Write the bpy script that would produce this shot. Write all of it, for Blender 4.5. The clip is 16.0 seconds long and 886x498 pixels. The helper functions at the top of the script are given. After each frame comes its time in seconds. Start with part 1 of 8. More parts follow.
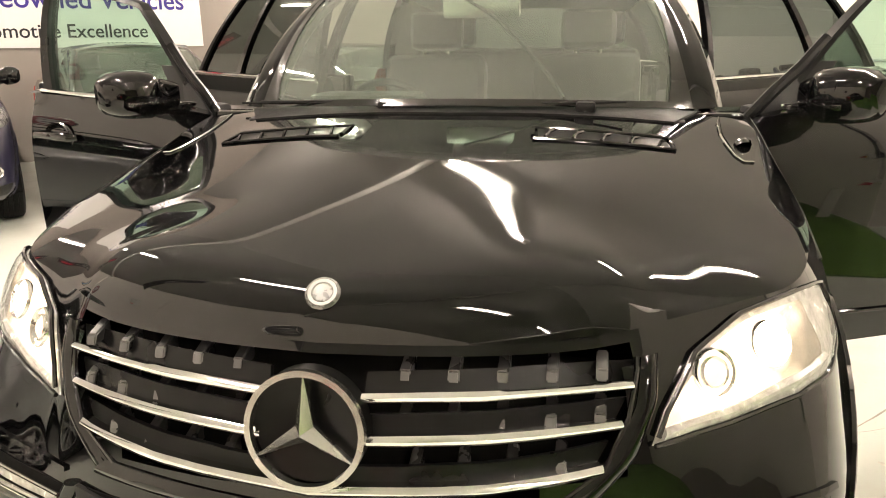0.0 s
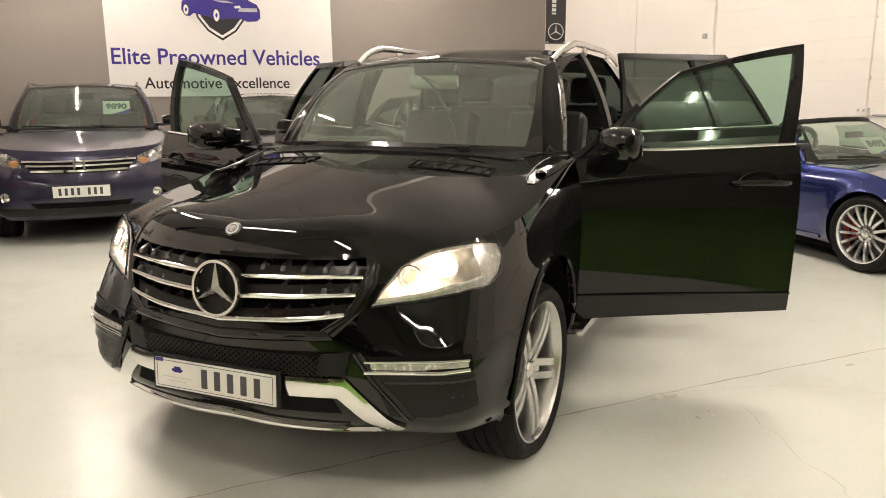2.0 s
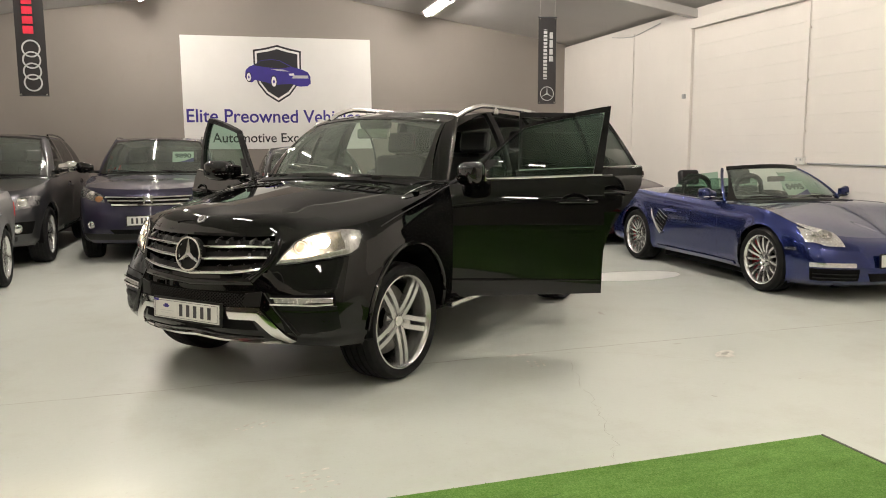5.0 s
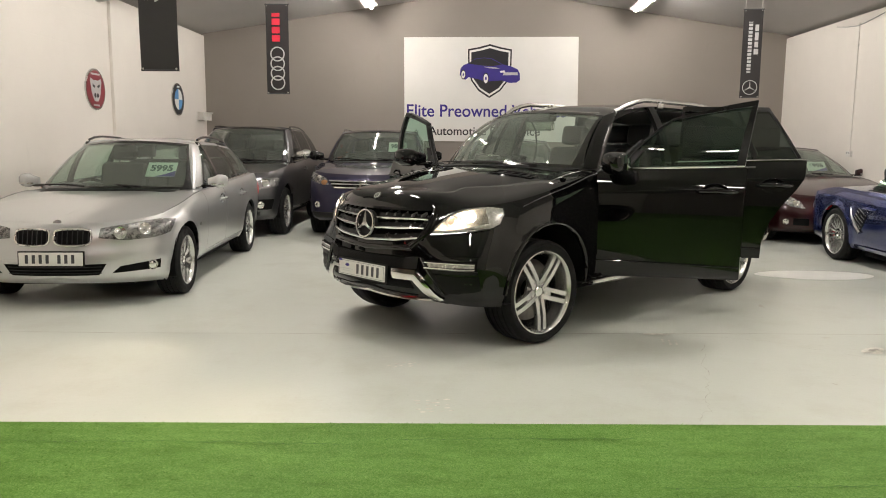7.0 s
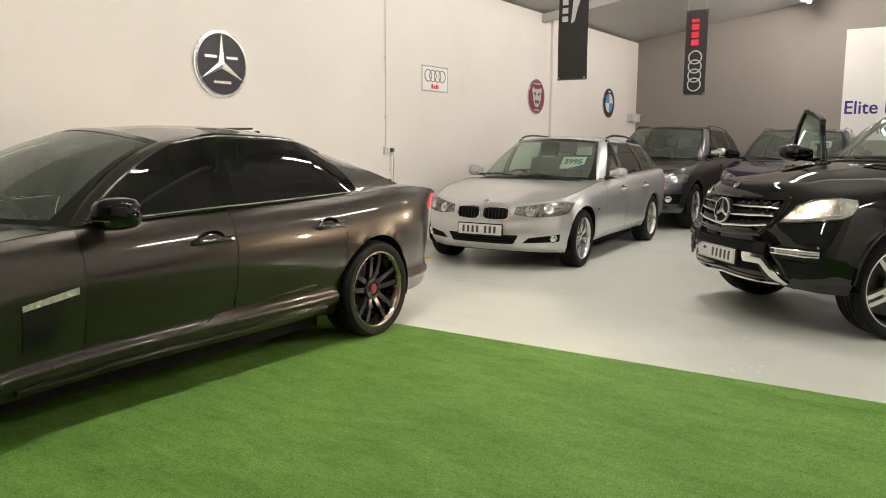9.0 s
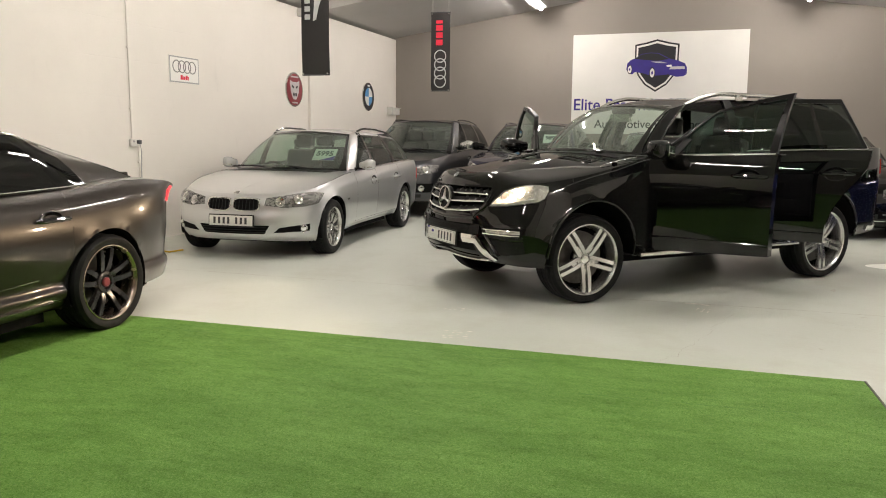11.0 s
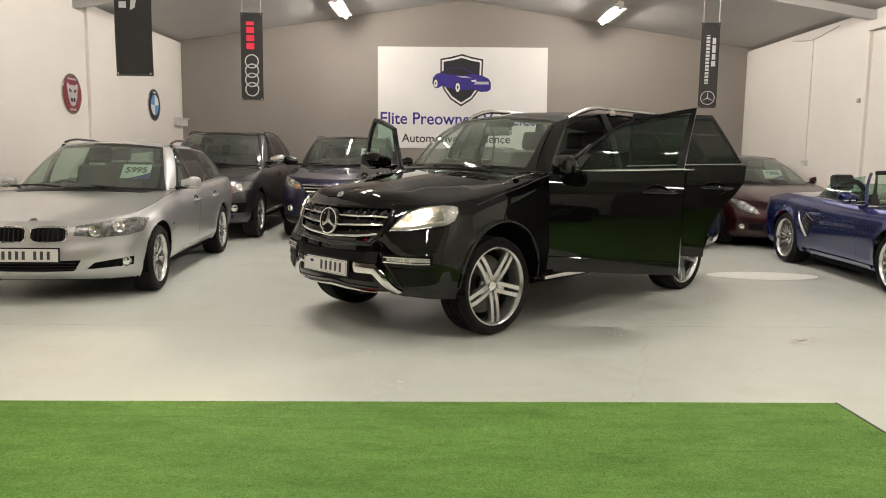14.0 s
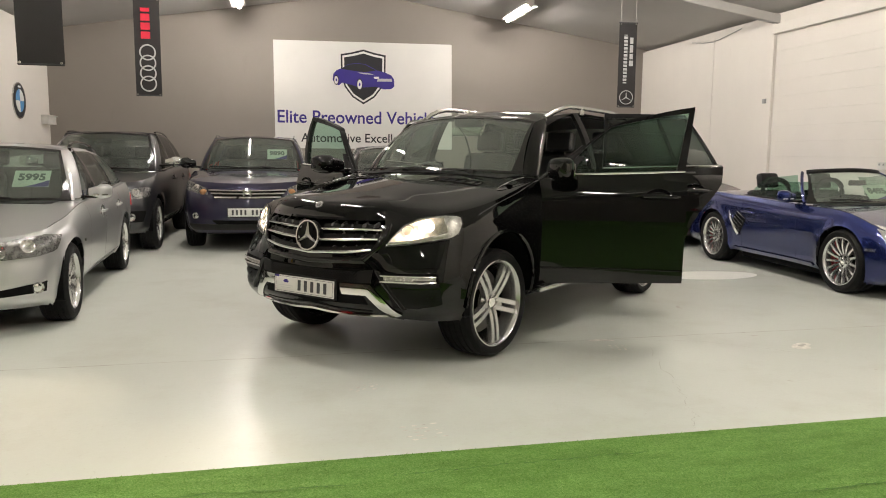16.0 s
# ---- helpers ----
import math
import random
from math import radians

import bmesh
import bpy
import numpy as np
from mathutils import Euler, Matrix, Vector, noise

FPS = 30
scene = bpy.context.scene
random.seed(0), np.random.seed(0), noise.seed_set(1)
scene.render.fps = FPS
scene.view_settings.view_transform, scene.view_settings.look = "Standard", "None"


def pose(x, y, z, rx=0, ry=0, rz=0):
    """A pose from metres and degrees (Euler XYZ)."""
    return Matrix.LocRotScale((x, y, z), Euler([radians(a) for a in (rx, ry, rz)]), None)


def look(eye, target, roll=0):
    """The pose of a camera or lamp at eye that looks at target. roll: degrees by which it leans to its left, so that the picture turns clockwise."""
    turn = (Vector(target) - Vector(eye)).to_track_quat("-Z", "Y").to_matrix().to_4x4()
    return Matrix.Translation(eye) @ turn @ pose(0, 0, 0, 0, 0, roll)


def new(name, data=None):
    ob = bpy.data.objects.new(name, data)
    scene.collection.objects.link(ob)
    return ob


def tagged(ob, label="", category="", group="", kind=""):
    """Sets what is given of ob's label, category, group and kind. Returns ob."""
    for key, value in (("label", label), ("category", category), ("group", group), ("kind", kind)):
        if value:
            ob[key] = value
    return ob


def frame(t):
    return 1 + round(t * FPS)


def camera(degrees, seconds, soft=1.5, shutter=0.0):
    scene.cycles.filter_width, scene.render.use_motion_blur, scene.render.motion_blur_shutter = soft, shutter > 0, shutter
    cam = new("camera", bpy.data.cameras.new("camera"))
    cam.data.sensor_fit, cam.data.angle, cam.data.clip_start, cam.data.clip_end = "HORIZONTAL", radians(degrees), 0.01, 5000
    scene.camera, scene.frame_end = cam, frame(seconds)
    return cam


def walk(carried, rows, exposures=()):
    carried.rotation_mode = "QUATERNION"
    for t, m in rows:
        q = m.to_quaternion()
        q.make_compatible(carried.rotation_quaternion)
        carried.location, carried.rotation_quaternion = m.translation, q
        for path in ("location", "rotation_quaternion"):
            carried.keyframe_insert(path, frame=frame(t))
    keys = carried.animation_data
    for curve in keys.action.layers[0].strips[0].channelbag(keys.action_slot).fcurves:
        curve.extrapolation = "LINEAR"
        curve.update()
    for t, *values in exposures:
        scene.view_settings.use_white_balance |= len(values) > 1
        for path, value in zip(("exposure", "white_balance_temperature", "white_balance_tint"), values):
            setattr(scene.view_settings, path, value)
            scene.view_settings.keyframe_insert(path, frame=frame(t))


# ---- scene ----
cam = camera(60.6, 16.0, soft=1.0)
PATH = [
    (0, (0.363, -0.055, 1.435), (1.433, 1.553, 0.913), -0.7),
    (0.5, (0.403, -0.488, 1.44), (1.4, 1.163, 0.911), -0.6),
    (1, (0.39, -0.938, 1.473), (1.345, 0.754, 0.999), -0.6),
    (1.5, (0.472, -1.346, 1.496), (1.345, 0.402, 1.071), -0.5),
    (2, (0.554, -1.708, 1.52), (1.286, 0.107, 1.111), -0.3),
    (2.5, (0.582, -2.017, 1.533), (1.194, -0.148, 1.168), -0.3),
    (3, (0.666, -2.372, 1.496), (1.225, -0.474, 1.206), -0.4),
    (3.5, (0.765, -2.768, 1.481), (1.317, -0.864, 1.216), -0.4),
    (4, (0.861, -3.12, 1.463), (1.412, -1.216, 1.2), -0.3),
    (4.2, (0.903, -3.216, 1.457), (1.452, -1.311, 1.196), -0.3),
    (6.3, (1.281, -4.168, 1.438), (1.712, -2.235, 1.156), 0.2),
    (6.5, (1.359, -4.207, 1.423), (1.676, -2.252, 1.141), 0.1),
    (7, (1.457, -4.367, 1.414), (1.41, -2.387, 1.137), 0.4),
    (7.5, (1.576, -4.635, 1.408), (1.09, -2.713, 1.141), 0.4),
    (8, (1.751, -4.84, 1.381), (0.813, -3.093, 1.119), 0.5),
    (8.2, (1.863, -4.917, 1.354), (0.783, -3.254, 1.092), 0.5),
    (10.3, (2.815, -5.333, 1.358), (1.686, -3.707, 1.075), 0.3),
    (10.5, (2.838, -5.339, 1.372), (1.846, -3.626, 1.086), 0.3),
    (11, (2.823, -5.351, 1.378), (2.21, -3.47, 1.082), 0.6),
    (11.5, (2.657, -5.334, 1.381), (2.388, -3.375, 1.079), 0.8),
    (12, (2.453, -5.282, 1.384), (2.372, -3.308, 1.078), 0.9),
    (12.5, (2.27, -5.137, 1.363), (2.232, -3.159, 1.069), 0.8),
    (13, (2.099, -4.983, 1.364), (2.08, -3.001, 1.097), 0.8),
    (13.5, (1.87, -4.828, 1.338), (1.864, -2.845, 1.082), 0.9),
    (14, (1.62, -4.705, 1.364), (1.626, -2.721, 1.112), 0.8),
    (14.5, (1.424, -4.527, 1.362), (1.456, -2.543, 1.106), 0.6),
    (15, (1.211, -4.332, 1.382), (1.326, -2.351, 1.126), 0.6),
    (15.5, (0.943, -4.2, 1.388), (1.198, -2.232, 1.137), 0.6),
    (16, (0.728, -4.014, 1.387), (1.098, -2.065, 1.135), 0.5),
]
EXPOSE = [(0.0, 1.12, 7350, 14), (0.5, 0.92, 7350, 14), (1.0, 0.64, 7300, 14), (1.5, 0.46, 7250, 14), (2.5, 0.21, 7000, 13), (4.0, 0.02, 6800, 11), (7.0, -0.03, 6600, 10), (10.5, 0.0, 6600, 10), (12.0, -0.02, 6700, 11), (16.0, -0.07, 6650, 10)]
walk(cam, [(t, look(eye, target, roll)) for t, eye, target, roll in PATH], EXPOSE)

# ---- light ----
world = bpy.data.worlds.new("world")
world.use_nodes = True
scene.world = world
world.node_tree.nodes["Background"].inputs[0].default_value = (0.9, 0.95, 1.0, 1)
world.node_tree.nodes["Background"].inputs[1].default_value = 0.004
TUBE_POWER = 262.0


# ---- materials ----
def nodes_of(name):
    m = bpy.data.materials.new(name)
    m.use_nodes = True
    nt = m.node_tree
    return m, nt, nt.nodes["Principled BSDF"]


def noise_node(nt, scale, detail=4.0, rough=0.55, coords="Object", stretch=None):
    tc = nt.nodes.new("ShaderNodeTexCoord")
    n = nt.nodes.new("ShaderNodeTexNoise")
    n.inputs["Scale"].default_value, n.inputs["Detail"].default_value, n.inputs["Roughness"].default_value = scale, detail, rough
    if stretch:
        mp = nt.nodes.new("ShaderNodeMapping")
        mp.inputs["Scale"].default_value = stretch
        nt.links.new(tc.outputs[coords], mp.inputs[0])
        nt.links.new(mp.outputs[0], n.inputs["Vector"])
    else:
        nt.links.new(tc.outputs[coords], n.inputs["Vector"])
    return n


def ramp(nt, src, stops):
    r = nt.nodes.new("ShaderNodeValToRGB")
    el = r.color_ramp.elements
    while len(el) < len(stops):
        el.new(0.5)
    for e, (p, c) in zip(el, stops):
        e.position, e.color = p, (*c, 1) if len(c) == 3 else c
    nt.links.new(src, r.inputs[0])
    return r


def mixc(nt, a, b, fac, mode="MIX"):
    m = nt.nodes.new("ShaderNodeMix")
    m.data_type, m.blend_type = "RGBA", mode
    for sock, v in ((m.inputs[0], fac), (m.inputs[6], a), (m.inputs[7], b)):
        if hasattr(v, "links") or hasattr(v, "is_linked"):
            nt.links.new(v, sock)
        elif isinstance(v, (int, float)):
            sock.default_value = v
        else:
            sock.default_value = (*v, 1) if len(v) == 3 else v
    return m.outputs[2]


def bump(nt, bsdf, src, strength, dist):
    b = nt.nodes.new("ShaderNodeBump")
    b.inputs["Strength"].default_value, b.inputs["Distance"].default_value = strength, dist
    nt.links.new(src, b.inputs["Height"])
    nt.links.new(b.outputs[0], bsdf.inputs["Normal"])
    return b


def plain(name, col, rough=0.5, metal=0.0, vary=0.12, scale=6.0, bumps=0.0, bscale=60.0, coat=0.0, spec=0.5):
    m, nt, p = nodes_of(name)
    p.inputs["Roughness"].default_value, p.inputs["Metallic"].default_value = rough, metal
    p.inputs["Coat Weight"].default_value, p.inputs["Coat Roughness"].default_value = coat, 0.03
    p.inputs["Specular IOR Level"].default_value = spec
    n = noise_node(nt, scale)
    lo, hi = [max(0.0, c * (1 - vary)) for c in col], [min(1.0, c * (1 + vary)) for c in col]
    r = ramp(nt, n.outputs["Fac"], [(0.3, lo), (0.7, hi)])
    nt.links.new(r.outputs[0], p.inputs["Base Color"])
    rr = ramp(nt, n.outputs["Fac"], [(0.25, [rough * 0.8] * 3), (0.75, [min(1, rough * 1.2)] * 3)])
    nt.links.new(rr.outputs[0], p.inputs["Roughness"])
    if bumps:
        bump(nt, p, noise_node(nt, bscale, 3).outputs["Fac"], bumps, 0.004)
    return m


def paint(name, col, metal=0.0, rough=0.35, flake=0.0, dust=0.0, coat=1.0):
    m, nt, p = nodes_of(name)
    p.inputs["Metallic"].default_value, p.inputs["Roughness"].default_value = metal, rough
    p.inputs["Specular IOR Level"].default_value = 0.0 if metal < 0.1 else 0.4
    p.inputs["Coat Weight"].default_value, p.inputs["Coat Roughness"].default_value = coat, 0.02
    fine = noise_node(nt, 900.0, 1.0)
    wide = noise_node(nt, 1.7, 5.0, 0.6)
    c = mixc(nt, [v * (1 - flake) for v in col], [min(1, v * (1 + flake)) for v in col], fine.outputs["Fac"])
    d = ramp(nt, wide.outputs["Fac"], [(0.45, (0, 0, 0)), (0.75, (dust, dust, dust))])
    c = mixc(nt, c, (0.32, 0.3, 0.26), d.outputs[0])
    nt.links.new(c, p.inputs["Base Color"])
    cr_ = ramp(nt, wide.outputs["Fac"], [(0.3, (0.02,) * 3), (0.8, (0.04 + dust * 0.6,) * 3)])
    nt.links.new(cr_.outputs[0], p.inputs["Coat Roughness"])
    return m


def pane(name, tint, gloss=0.0, r0=0.06, dust=0.0):
    """Thin glass: clear with a tint, a gloss that grows to the edge, and a film of dust that on the windscreen also
    paints a reflected veil.
    """
    m, nt, p = nodes_of(name)
    out = nt.nodes["Material Output"]
    nt.nodes.remove(p)
    tr, gl, mx, lw = (nt.nodes.new("ShaderNode" + k) for k in ("BsdfTransparent", "BsdfGlossy", "MixShader", "LayerWeight"))
    tr.inputs[0].default_value = (*tint, 1)
    gl.inputs["Roughness"].default_value = gloss
    lw.inputs["Blend"].default_value = 0.5
    pw, ma = nt.nodes.new("ShaderNodeMath"), nt.nodes.new("ShaderNodeMath")
    pw.operation, ma.operation = "POWER", "MULTIPLY_ADD"
    pw.inputs[1].default_value = 5.0
    ma.inputs[1].default_value, ma.inputs[2].default_value = 0.9 - r0, r0
    nt.links.new(lw.outputs["Facing"], pw.inputs[0])
    nt.links.new(pw.outputs[0], ma.inputs[0])
    nt.links.new(ma.outputs[0], mx.inputs[0])
    nt.links.new(tr.outputs[0], mx.inputs[1])
    nt.links.new(gl.outputs[0], mx.inputs[2])
    last = mx.outputs[0]
    if dust:
        df, m2 = nt.nodes.new("ShaderNodeBsdfDiffuse"), nt.nodes.new("ShaderNodeMixShader")
        df.inputs[0].default_value = (0.64, 0.72, 0.64, 1)
        n = noise_node(nt, 2.3, 4, 0.6)
        r = ramp(nt, n.outputs["Fac"], [(0.3, (dust * 0.6,) * 3), (0.75, (dust * 1.5,) * 3)])
        nt.links.new(r.outputs[0], m2.inputs[0])
        nt.links.new(last, m2.inputs[1])
        nt.links.new(df.outputs[0], m2.inputs[2])
        last = m2.outputs[0]
    nt.links.new(last, out.inputs[0])
    return m


def glow(name, col, strength):
    m, nt, p = nodes_of(name)
    p.inputs["Base Color"].default_value = (*col, 1)
    p.inputs["Emission Color"].default_value = (*col, 1)
    p.inputs["Emission Strength"].default_value = strength
    return m


BLACK = paint("black paint", (0.002, 0.002, 0.0022), 0.0, 0.3, 0.1, 0.001, 1.0)
BLACK.node_tree.nodes["Principled BSDF"].inputs["Coat IOR"].default_value = 1.48
SILVER = paint("silver paint", (0.58, 0.59, 0.59), 0.65, 0.3, 0.1, 0.02, 0.9)
GREY = paint("grey paint", (0.06, 0.062, 0.066), 0.7, 0.32, 0.15, 0.02)
BRONZE = paint("bronze grey paint", (0.025, 0.02, 0.0168), 0.6, 0.3, 0.2, 0.008)
BRONZE.node_tree.nodes["Principled BSDF"].inputs["Coat IOR"].default_value = 1.42
NAVY = paint("navy paint", (0.016, 0.014, 0.042), 0.45, 0.36, 0.15, 0.05)
BLUE = paint("blue paint", (0.006, 0.016, 0.115), 0.65, 0.27, 0.15, 0.03)
WINE = paint("dark red paint", (0.024, 0.0018, 0.003), 0.35, 0.3, 0.15, 0.005, 0.7)
INK = paint("dark paint", (0.016, 0.017, 0.02), 0.5, 0.36, 0.15, 0.06)
CHROME = plain("chrome", (0.78, 0.78, 0.76), 0.08, 1.0, 0.04, 9)
SATIN = plain("satin alloy", (0.6, 0.6, 0.58), 0.25, 1.0, 0.02, 3)
DARKALLOY = plain("dark alloy", (0.045, 0.045, 0.05), 0.22, 0.8, 0.15, 14)
POLISHED = plain("polished alloy", (0.4, 0.33, 0.27), 0.25, 1.0, 0.06, 14)
RUBBER = plain("tyre rubber", (0.006, 0.006, 0.006), 0.72, 0, 0.3, 20, 0.25, 160, spec=0.25)
PLASTIC = plain("black plastic", (0.006, 0.006, 0.006), 0.5, 0, 0.25, 12, 0.2, 240, spec=0.3)
GLOSS = plain("gloss black trim", (0.008, 0.008, 0.008), 0.12, 0, 0.1, 6, coat=0.6)
FRAME = plain("satin black frame", (0.004, 0.004, 0.004), 0.3, 0, 0.1, 6, spec=0.22)
GRIP = plain("satin dark trim", (0.13, 0.13, 0.13), 0.28, 0.7, 0.15, 9, spec=0.4)
PILLAR = plain("gloss black pillar", (0.003, 0.003, 0.003), 0.06, 0, 0.1, 6, spec=0.35)
SEALING = plain("rubber seal", (0.01, 0.01, 0.01), 0.6)
LEATHER = plain("black leather", (0.01, 0.01, 0.011), 0.5, 0, 0.15, 9, 0.08, 120)
CABIN = plain("cabin trim", (0.06, 0.06, 0.06), 0.65, 0, 0.2, 9, 0.2, 200)
LINING = plain("grey headlining", (0.2, 0.195, 0.18), 0.85, 0, 0.06, 20)
UNDER = plain("underbody", (0.003, 0.003, 0.003), 0.85, 0, 0.3, 7, spec=0.15)
IRON = plain("brake disc", (0.12, 0.115, 0.11), 0.35, 1.0, 0.2, 20)
GLASS = pane("clear window glass", (0.6, 0.74, 0.66), 0, 0.06, 0.008)
DOORGLASS = pane("green door glass", (0.40, 0.60, 0.49), 0, 0.06, 0.006)
# its heavy film is part dust, part painted veil of reflected ceiling light
SCREEN = pane("windscreen glass", (0.6, 0.73, 0.64), 0, 0.11, 0.10)
PRIVACY = pane("privacy glass", (0.10, 0.125, 0.115))
BLACKGLASS = pane("black window glass", (0.02, 0.02, 0.02))
TINTED = pane("tinted glass", (0.3, 0.36, 0.33))
LENS = pane("lamp lens", (0.93, 0.93, 0.93))
REDLENS = plain("red lamp lens", (0.45, 0.008, 0.01), 0.1, 0, 0.1, 30, coat=1)
REFLECTOR = plain("lamp reflector", (0.75, 0.75, 0.73), 0.12, 1.0, 0.2, 40)
AMBER = plain("amber lens", (0.4, 0.2, 0.09), 0.15, 0, 0.1, 30, coat=1)
LAMPGLOW = glow("lit headlamp", (1.0, 0.86, 0.68), 30.0)
LAMPWARM = glow("lit side lamp", (1.0, 0.68, 0.46), 0.75)
TAILGLOW = glow("lit tail lamp", (1.0, 0.03, 0.04), 1.6)


def lit_bowl():
    """Faceted reflector, brightest round its bulb."""
    m = glow("lit lamp bowl", (1.0, 0.80, 0.56), 0.6)
    nt = m.node_tree
    p = nt.nodes["Principled BSDF"]
    p.inputs["Base Color"].default_value, p.inputs["Metallic"].default_value, p.inputs["Roughness"].default_value = (0.4, 0.38, 0.34, 1), 0.8, 0.25
    tc, vo, sx = nt.nodes.new("ShaderNodeTexCoord"), nt.nodes.new("ShaderNodeTexVoronoi"), nt.nodes.new("ShaderNodeSeparateXYZ")
    vo.inputs["Scale"].default_value = 26.0
    nt.links.new(tc.outputs["Object"], vo.inputs["Vector"])
    nt.links.new(tc.outputs["Object"], sx.inputs[0])
    ab, mu = nt.nodes.new("ShaderNodeMath"), nt.nodes.new("ShaderNodeMath")
    ab.operation, mu.operation = "ABSOLUTE", "MULTIPLY"
    nt.links.new(sx.outputs[1], ab.inputs[0])
    r = ramp(nt, vo.outputs["Distance"], [(0.05, (1.5,) * 3), (0.45, (0.85,) * 3), (0.85, (0.35,) * 3)])
    g = ramp(nt, ab.outputs[0], [(0.53, (1.6,) * 3), (0.62, (2.6,) * 3), (0.73, (3.2,) * 3), (0.78, (0.55,) * 3), (0.82, (0.05,) * 3)])
    nt.links.new(r.outputs[0], mu.inputs[0])
    nt.links.new(g.outputs[0], mu.inputs[1])
    nt.links.new(mu.outputs[0], p.inputs["Emission Strength"])
    return m


LITBOWL = lit_bowl()
LAMPPALE = plain("pale clear lamp housing", (0.6, 0.59, 0.56), 0.25, 0.3, 0.3, 45)
ALLOY = plain("silver painted alloy", (0.62, 0.62, 0.61), 0.22, 0.9, 0.03, 3)
LAMPGREY = plain("grey lamp housing", (0.17, 0.17, 0.165), 0.28, 0.5, 0.35, 30)
TUBE = glow("lit tube", (1.0, 0.93, 0.87), TUBE_POWER)
PLATEWHITE = plain("white plate", (0.72, 0.72, 0.68), 0.35, 0, 0.04, 12, coat=0.3)
PLATEINK = plain("plate ink", (0.045, 0.045, 0.05), 0.4)
PAPER = plain("pale green price card", (0.62, 0.74, 0.64), 0.5, 0, 0.05, 8)
PRICEINK = plain("price ink", (0.05, 0.09, 0.08), 0.5)
BOARDBLUE = plain("royal blue print", (0.035, 0.02, 0.23), 0.45)
BOARDWHITE = plain("white board", (0.80, 0.79, 0.76), 0.42, 0, 0.02, 2)
BOARDBLACK = plain("black print", (0.012, 0.012, 0.016), 0.45)
BANNER = plain("black banner cloth", (0.018, 0.016, 0.016), 0.7, 0, 0.3, 12, 0.3, 90)
BANNERGREY = plain("grey print", (0.5, 0.5, 0.5), 0.6)
RINGGREY = plain("dark grey print", (0.2, 0.2, 0.2), 0.5)
BANNERRED = plain("red print", (0.62, 0.02, 0.05), 0.6)
DISCRED = plain("dark red enamel", (0.22, 0.02, 0.03), 0.35)
SKYBLUE = plain("pale blue enamel", (0.08, 0.3, 0.62), 0.35)
PVC = plain("white pvc", (0.7, 0.69, 0.65), 0.4)
CABLEGREY = plain("grey housing", (0.36, 0.37, 0.36), 0.45)
PALEGREY = plain("pale grey housing", (0.6, 0.6, 0.57), 0.4)
CABLEDARK = plain("dark grey housing", (0.05, 0.052, 0.055), 0.5)
YELLOW = plain("yellow plastic", (0.75, 0.48, 0.02), 0.4)
REDPLASTIC = plain("red plastic", (0.55, 0.015, 0.03), 0.35)


def wall_material(name, col, blocks):
    m, nt, p = nodes_of(name)
    big, fine = noise_node(nt, 0.7, 5, 0.6), noise_node(nt, 38.0, 3)
    c = ramp(nt, big.outputs["Fac"], [(0.3, [v * 0.93 for v in col]), (0.7, col)])
    scuff = noise_node(nt, 3.2, 6, 0.7, stretch=(1, 1, 0.35))
    s = ramp(nt, scuff.outputs["Fac"], [(0.62, (0, 0, 0)), (0.8, (0.3, 0.3, 0.3))])
    nt.links.new(mixc(nt, c.outputs[0], [v * 0.72 for v in col], s.outputs[0]), p.inputs["Base Color"])
    p.inputs["Roughness"].default_value = 0.62
    b = bump(nt, p, fine.outputs["Fac"], 0.25, 0.004)
    if blocks:
        tc, mp, br = nt.nodes.new("ShaderNodeTexCoord"), nt.nodes.new("ShaderNodeMapping"), nt.nodes.new("ShaderNodeTexBrick")
        mp.inputs["Rotation"].default_value = (radians(90), 0, radians(90))
        nt.links.new(tc.outputs["Object"], mp.inputs[0])
        nt.links.new(mp.outputs[0], br.inputs["Vector"])
        br.inputs["Scale"].default_value, br.inputs["Mortar Size"].default_value = 1.0, 0.004
        br.inputs["Brick Width"].default_value, br.inputs["Row Height"].default_value = 0.45, 0.225
        b2 = nt.nodes.new("ShaderNodeBump")
        b2.inputs["Strength"].default_value, b2.inputs["Distance"].default_value, b2.invert = 0.35, 0.003, True
        nt.links.new(br.outputs["Fac"], b2.inputs["Height"])
        nt.links.new(b.outputs[0], b2.inputs["Normal"])
        nt.links.new(b2.outputs[0], p.inputs["Normal"])
    return m


WALLWHITE = wall_material("white wall paint", (0.80, 0.765, 0.71), True)
WALLTAUPE = wall_material("taupe wall paint", (0.29, 0.26, 0.234), False)
CEILING = wall_material("ceiling sheet", (0.55, 0.54, 0.52), False)


